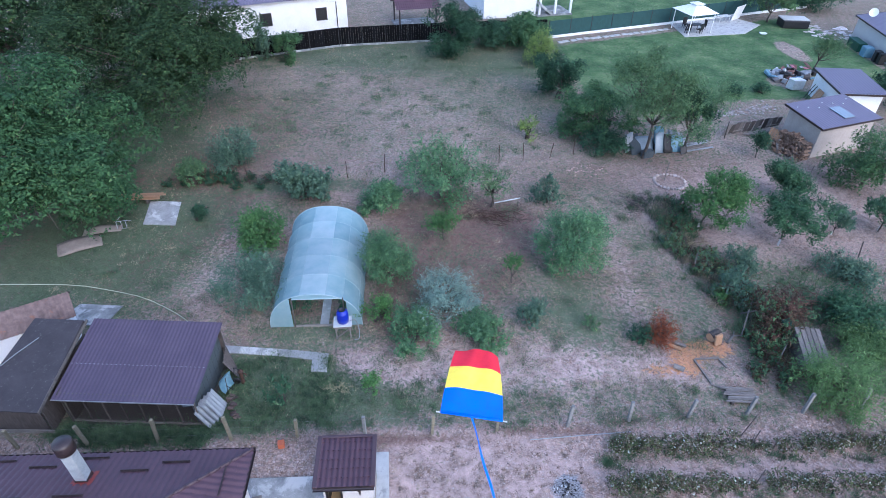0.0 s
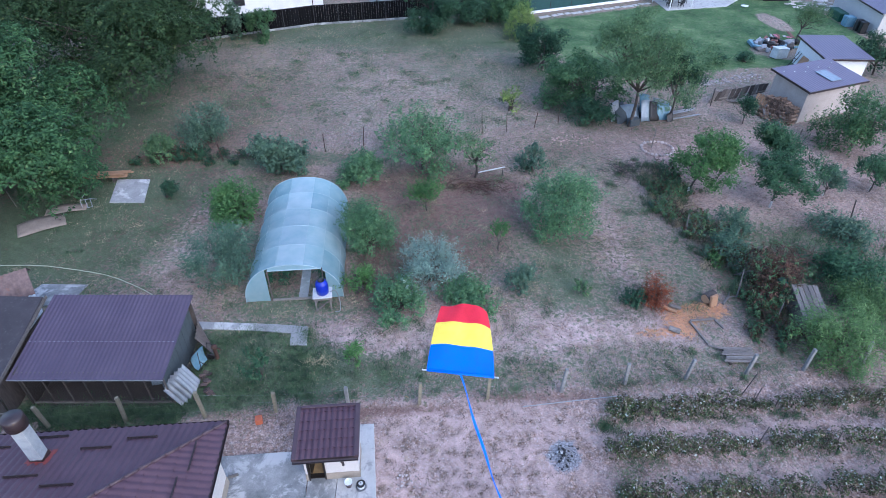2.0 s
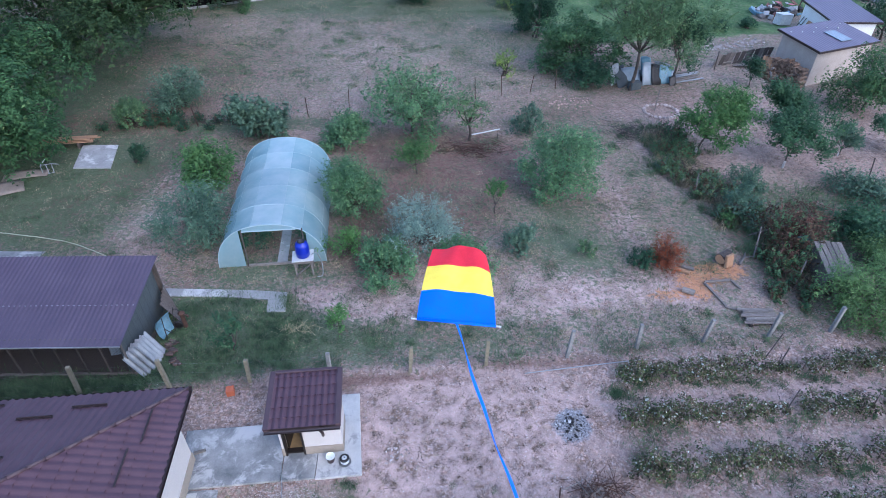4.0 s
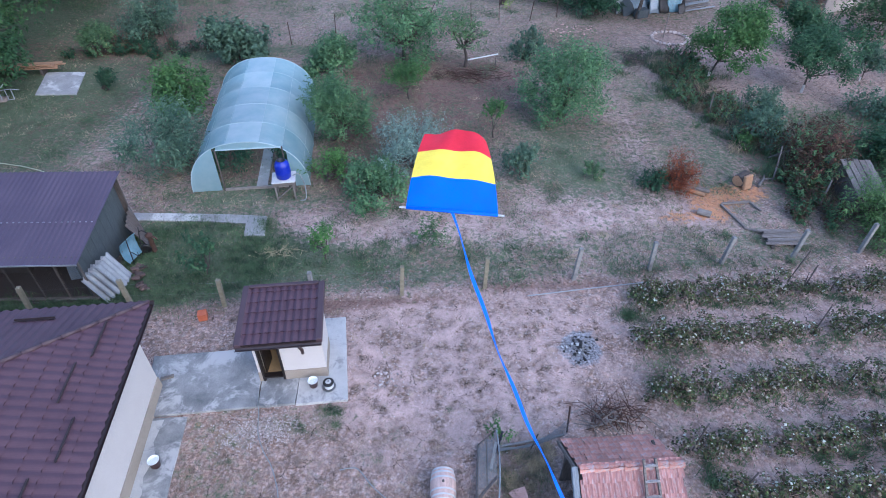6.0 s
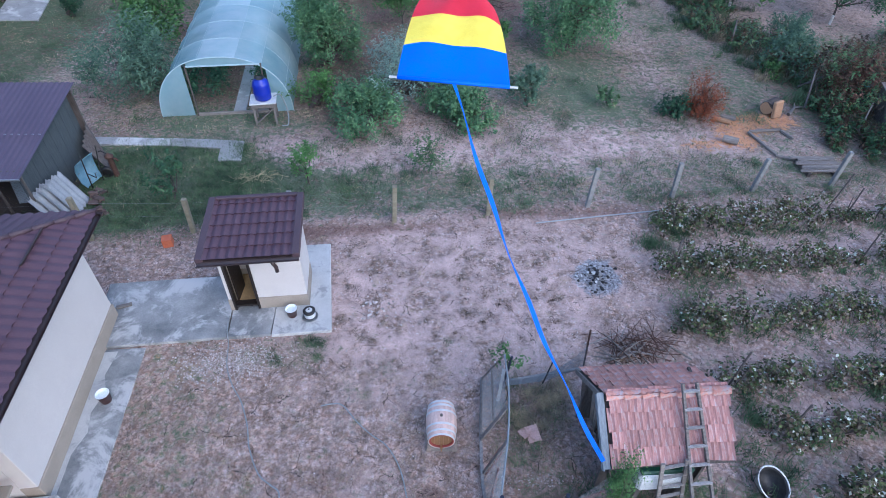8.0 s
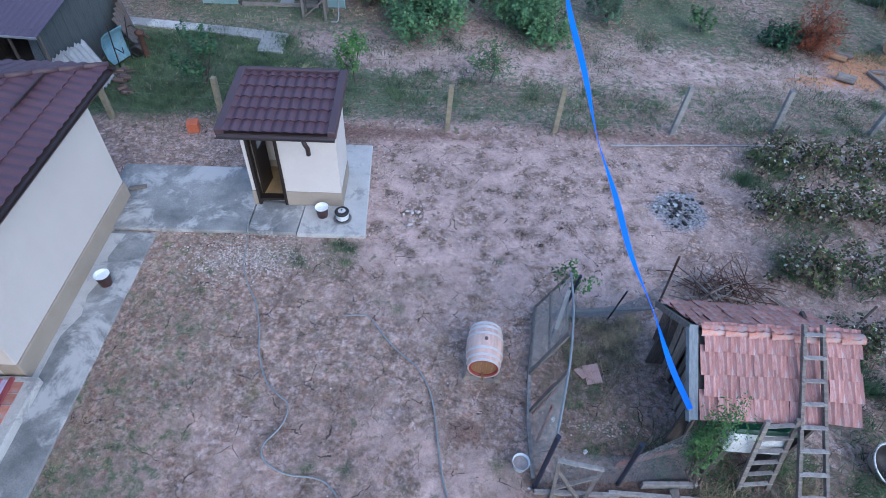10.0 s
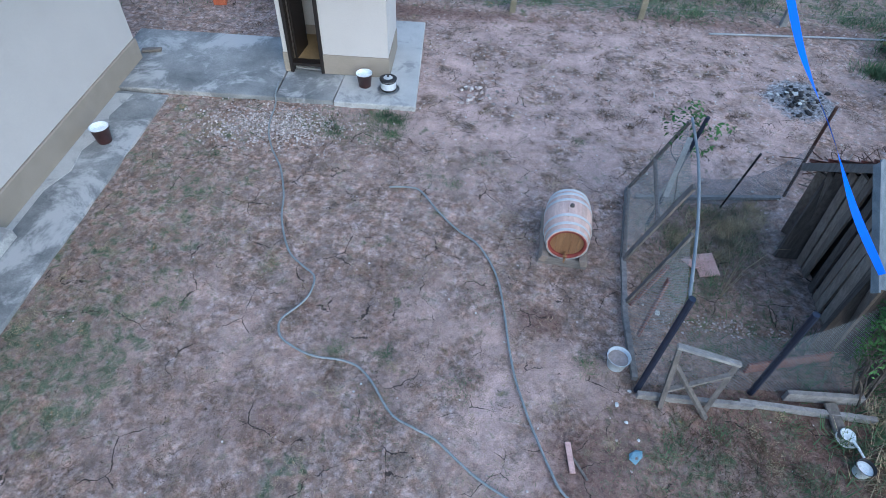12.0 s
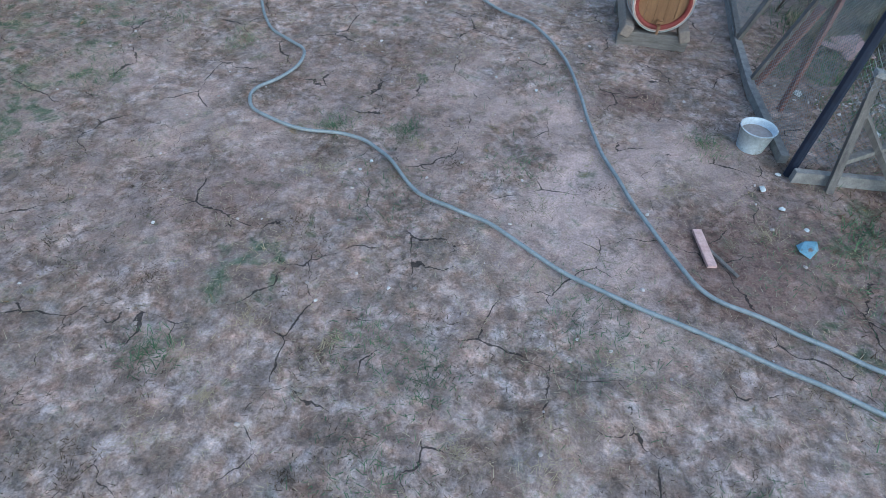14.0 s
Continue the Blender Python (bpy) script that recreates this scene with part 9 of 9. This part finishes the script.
def in_box(x0, x1, y0, y1, clump=0, size=0.35):
    def pick(rng, n):
        if not clump:
            return np.stack([rng.uniform(x0, x1, n), rng.uniform(y0, y1, n)], 1)
        c = np.stack([rng.uniform(x0, x1, clump), rng.uniform(y0, y1, clump)], 1)
        s = size * rng.uniform(0.3, 1.2, clump)
        i = rng.integers(0, clump, n)
        return c[i] + rng.normal(0, 1, (n, 2)) * s[i][:, None]
    return pick


def along(points, clump, size):
    p = np.array(points, float)

    def pick(rng, n):
        t = rng.uniform(0, len(p) - 1.001, clump)
        i = t.astype(int)
        c = p[i] + (p[i + 1] - p[i]) * (t - i)[:, None] + rng.normal(0, size, (clump, 2))
        return c[rng.integers(0, clump, n)] + rng.normal(0, 0.16, (n, 2))
    return pick


BOUNDARY = [(14.6, 31.6), (14.5, 29.0), (14.6, 26.4), (15.3, 23.6), (16.2, 20.6), (16.6, 17.2)]
blades("boundary_grass", "tall dry grass along the overgrown boundary", M_STRAW, along(BOUNDARY, 70, 0.6), 7000, 0.55, 0.014, 88, 1.6)
blades("boundary_weeds", "tall green weeds along the overgrown boundary", M_BLADE, along(BOUNDARY, 150, 0.95), 11000, 0.42, 0.018, 89, 1.5)
blades("dry_straw", "short dry straw lying on the cracked yard", M_STRAW, in_box(-5.3, 3.2, 1.6, 9.6), 36000, 0.04, 0.003, 71, 0.12)
blades("dry_straw", "pale dry grass tufts on the cracked yard", M_STRAW, in_box(-5.3, 5.5, 1.6, 13.4, 420, 0.10), 26000, 0.06, 0.003, 72, 0.4)
blades("dead_thatch", "dark dead grass stubble in the yard", L_DRY, in_box(-5.4, 4.2, 1.6, 9.3, 420, 0.12), 20000, 0.03, 0.004, 73, 0.4)
blades("dead_thatch", "dark dead grass stubble towards the fence", L_DRY, in_box(-5.2, 6.2, 9.6, 13.6, 420, 0.10), 22000, 0.045, 0.006, 93, 0.5)
blades("yard_grass", "thin green grass in the yard", M_BLADE, in_box(-5.3, 3.0, 1.6, 9.8, 40, 0.2), 9000, 0.055, 0.004, 74, 0.9)
blades("edge_grass", "green grass tuft before the slab", M_BLADE, in_box(-2.9, -1.6, 9.3, 9.8, 9, 0.16), 2600, 0.07, 0.006, 75, 0.9)
blades("fence_grass", "rough green grass along the boundary fence", M_BLADE, in_box(-9, 15, 14.2, 16.6, 170, 0.34), 16000, 0.16, 0.014, 76, 1.0)
blades("fence_grass", "greener grass beside the shed", M_BLADE, in_box(-9.3, -3.8, 13.9, 18.0, 90, 0.45), 26000, 0.15, 0.014, 77, 1.0)
blades("shed_grass", "weeds before the shed front", M_BLADE, in_box(-15.5, -8.8, 13.2, 14.1, 70, 0.3), 9000, 0.28, 0.02, 78, 1.2)
blades("garden_grass", "thin patchy grass in the orchard", M_BLADE, in_box(-21, 13, 17.5, 34, 400, 0.5), 52000, 0.13, 0.018, 79, 0.8)
blades("field_grass", "thin rough grass in the field", M_BLADE, in_box(-22, 12, 34, 62, 320, 0.7), 56000, 0.15, 0.03, 80, 0.7)
blades("field_straw", "dry pale grass in the field", M_STRAW, in_box(-20, 10, 34, 61, 500, 0.9), 22000, 0.14, 0.03, 81, 0.5)
blades("garden_straw", "dry pale grass in the garden", M_STRAW, in_box(-20, 13, 15, 33, 700, 0.4), 36000, 0.12, 0.018, 82, 0.4)
blades("vine_end_weeds", "green weeds at the ends of the vine rows", M_BLADE, in_box(6.9, 8.4, 5.2, 13.6, 22, 0.24), 4500, 0.2, 0.014, 92, 1.2)
VINE_FEET = [(y, x0) for y, x0 in ((13.25, 7.4), (11.65, 7.1), (9.75, 6.9), (8.15, 7.2), (6.9, 7.5), (5.6, 8.0))]
for k, (y, x0) in enumerate(VINE_FEET):
    blades("vine_foot_grass", "rank green grass along the foot of the vines", M_BLADE, in_box(x0, 25, y - 0.45, y - 0.05, 50, 0.2), 2700, 0.17, 0.02, 120 + k, 1.1)
blades("vineyard_weeds", "green weeds between the vine rows", M_BLADE, in_box(7.2, 24, 5.2, 13.6, 200, 0.35), 6500, 0.15, 0.016, 83, 1.0)
blades("run_weeds", "sparse weeds inside the hen run", M_BLADE, in_box(2.0, 3.6, 7.2, 8.6, 18, 0.2), 1100, 0.12, 0.008, 84, 1.1)
blades("run_weeds", "thin dull weeds in the hen run's corner", M_BLADE, in_box(2.1, 3.5, 5.7, 7.2, 26, 0.2), 1300, 0.10, 0.007, 94, 1.0)
blades("run_straw", "dry tan grass inside the hen run", M_STRAW, in_box(2.5, 3.7, 7.4, 8.5, 16, 0.15), 4000, 0.16, 0.006, 87, 0.8)
blades("run_straw", "dry tan weeds before the coop", M_STRAW, in_box(3.6, 6.2, 4.6, 5.6, 16, 0.16), 2600, 0.24, 0.008, 95, 1.1)
blades("run_weeds", "weeds before the coop", M_BLADE, in_box(3.4, 7.4, 4.2, 6.2, 50, 0.25), 3600, 0.2, 0.012, 85, 1.1)
blades("run_front_weeds", "weeds and dead grass before the hen run", M_BLADE, in_box(1.9, 5.2, 3.2, 5.2, 40, 0.2), 4500, 0.09, 0.006, 90, 1.0)
blades("run_front_thatch", "dead brown grass before the hen run", L_DRY, in_box(1.9, 5.2, 3.2, 5.2, 90, 0.16), 9000, 0.06, 0.006, 91, 0.6)
blades("thicket_weeds", "rank weeds beyond the boundary hedge", M_BLADE, in_box(17, 27, 15.5, 25, 200, 0.5), 10000, 0.28, 0.03, 86, 1.2)


# ---- flag on its ribbon ----
def build_flag():
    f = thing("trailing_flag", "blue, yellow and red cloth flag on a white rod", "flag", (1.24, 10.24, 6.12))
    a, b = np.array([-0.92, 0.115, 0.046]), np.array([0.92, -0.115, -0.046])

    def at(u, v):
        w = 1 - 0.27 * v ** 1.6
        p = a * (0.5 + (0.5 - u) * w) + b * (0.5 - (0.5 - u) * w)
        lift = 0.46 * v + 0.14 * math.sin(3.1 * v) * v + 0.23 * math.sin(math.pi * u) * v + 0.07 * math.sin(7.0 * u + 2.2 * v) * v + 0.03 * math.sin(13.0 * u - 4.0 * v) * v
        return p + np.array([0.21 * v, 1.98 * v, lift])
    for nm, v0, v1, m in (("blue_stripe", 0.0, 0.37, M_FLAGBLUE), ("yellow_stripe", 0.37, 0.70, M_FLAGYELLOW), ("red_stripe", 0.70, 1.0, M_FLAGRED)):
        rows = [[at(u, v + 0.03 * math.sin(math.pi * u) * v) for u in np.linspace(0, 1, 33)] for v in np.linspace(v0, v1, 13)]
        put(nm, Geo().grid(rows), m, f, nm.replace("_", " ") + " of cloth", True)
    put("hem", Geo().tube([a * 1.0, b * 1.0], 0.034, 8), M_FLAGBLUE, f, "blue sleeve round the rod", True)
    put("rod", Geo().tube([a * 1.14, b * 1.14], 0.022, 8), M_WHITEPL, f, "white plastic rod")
    # the ribbon runs in a shallow sag down to the verge of the coop
    tie = np.array([3.47, 5.80, 1.68]) - np.array([1.24, 10.24, 6.12])
    t = np.linspace(0, 1, 60)[:, None]
    c = tie * t + np.array([-0.10, 0.0, -0.26]) * np.sin(np.pi * t) + np.array([0.012, 0, 0.01]) * np.sin(26 * t)
    side = unit(np.cross(tie, (0, 0.3, 1.0)))
    up = unit(np.cross(side, tie))
    rows = [[p + 0.04 * q * (side * math.cos(0.6 * math.sin(i * 0.31)) + up * math.sin(0.6 * math.sin(i * 0.31))) for q in (-1, -0.3, 0.3, 1)] for i, p in enumerate(c)]
    put("ribbon", Geo().grid(rows), M_FLAGBLUE, f, "long bright blue ribbon", True)


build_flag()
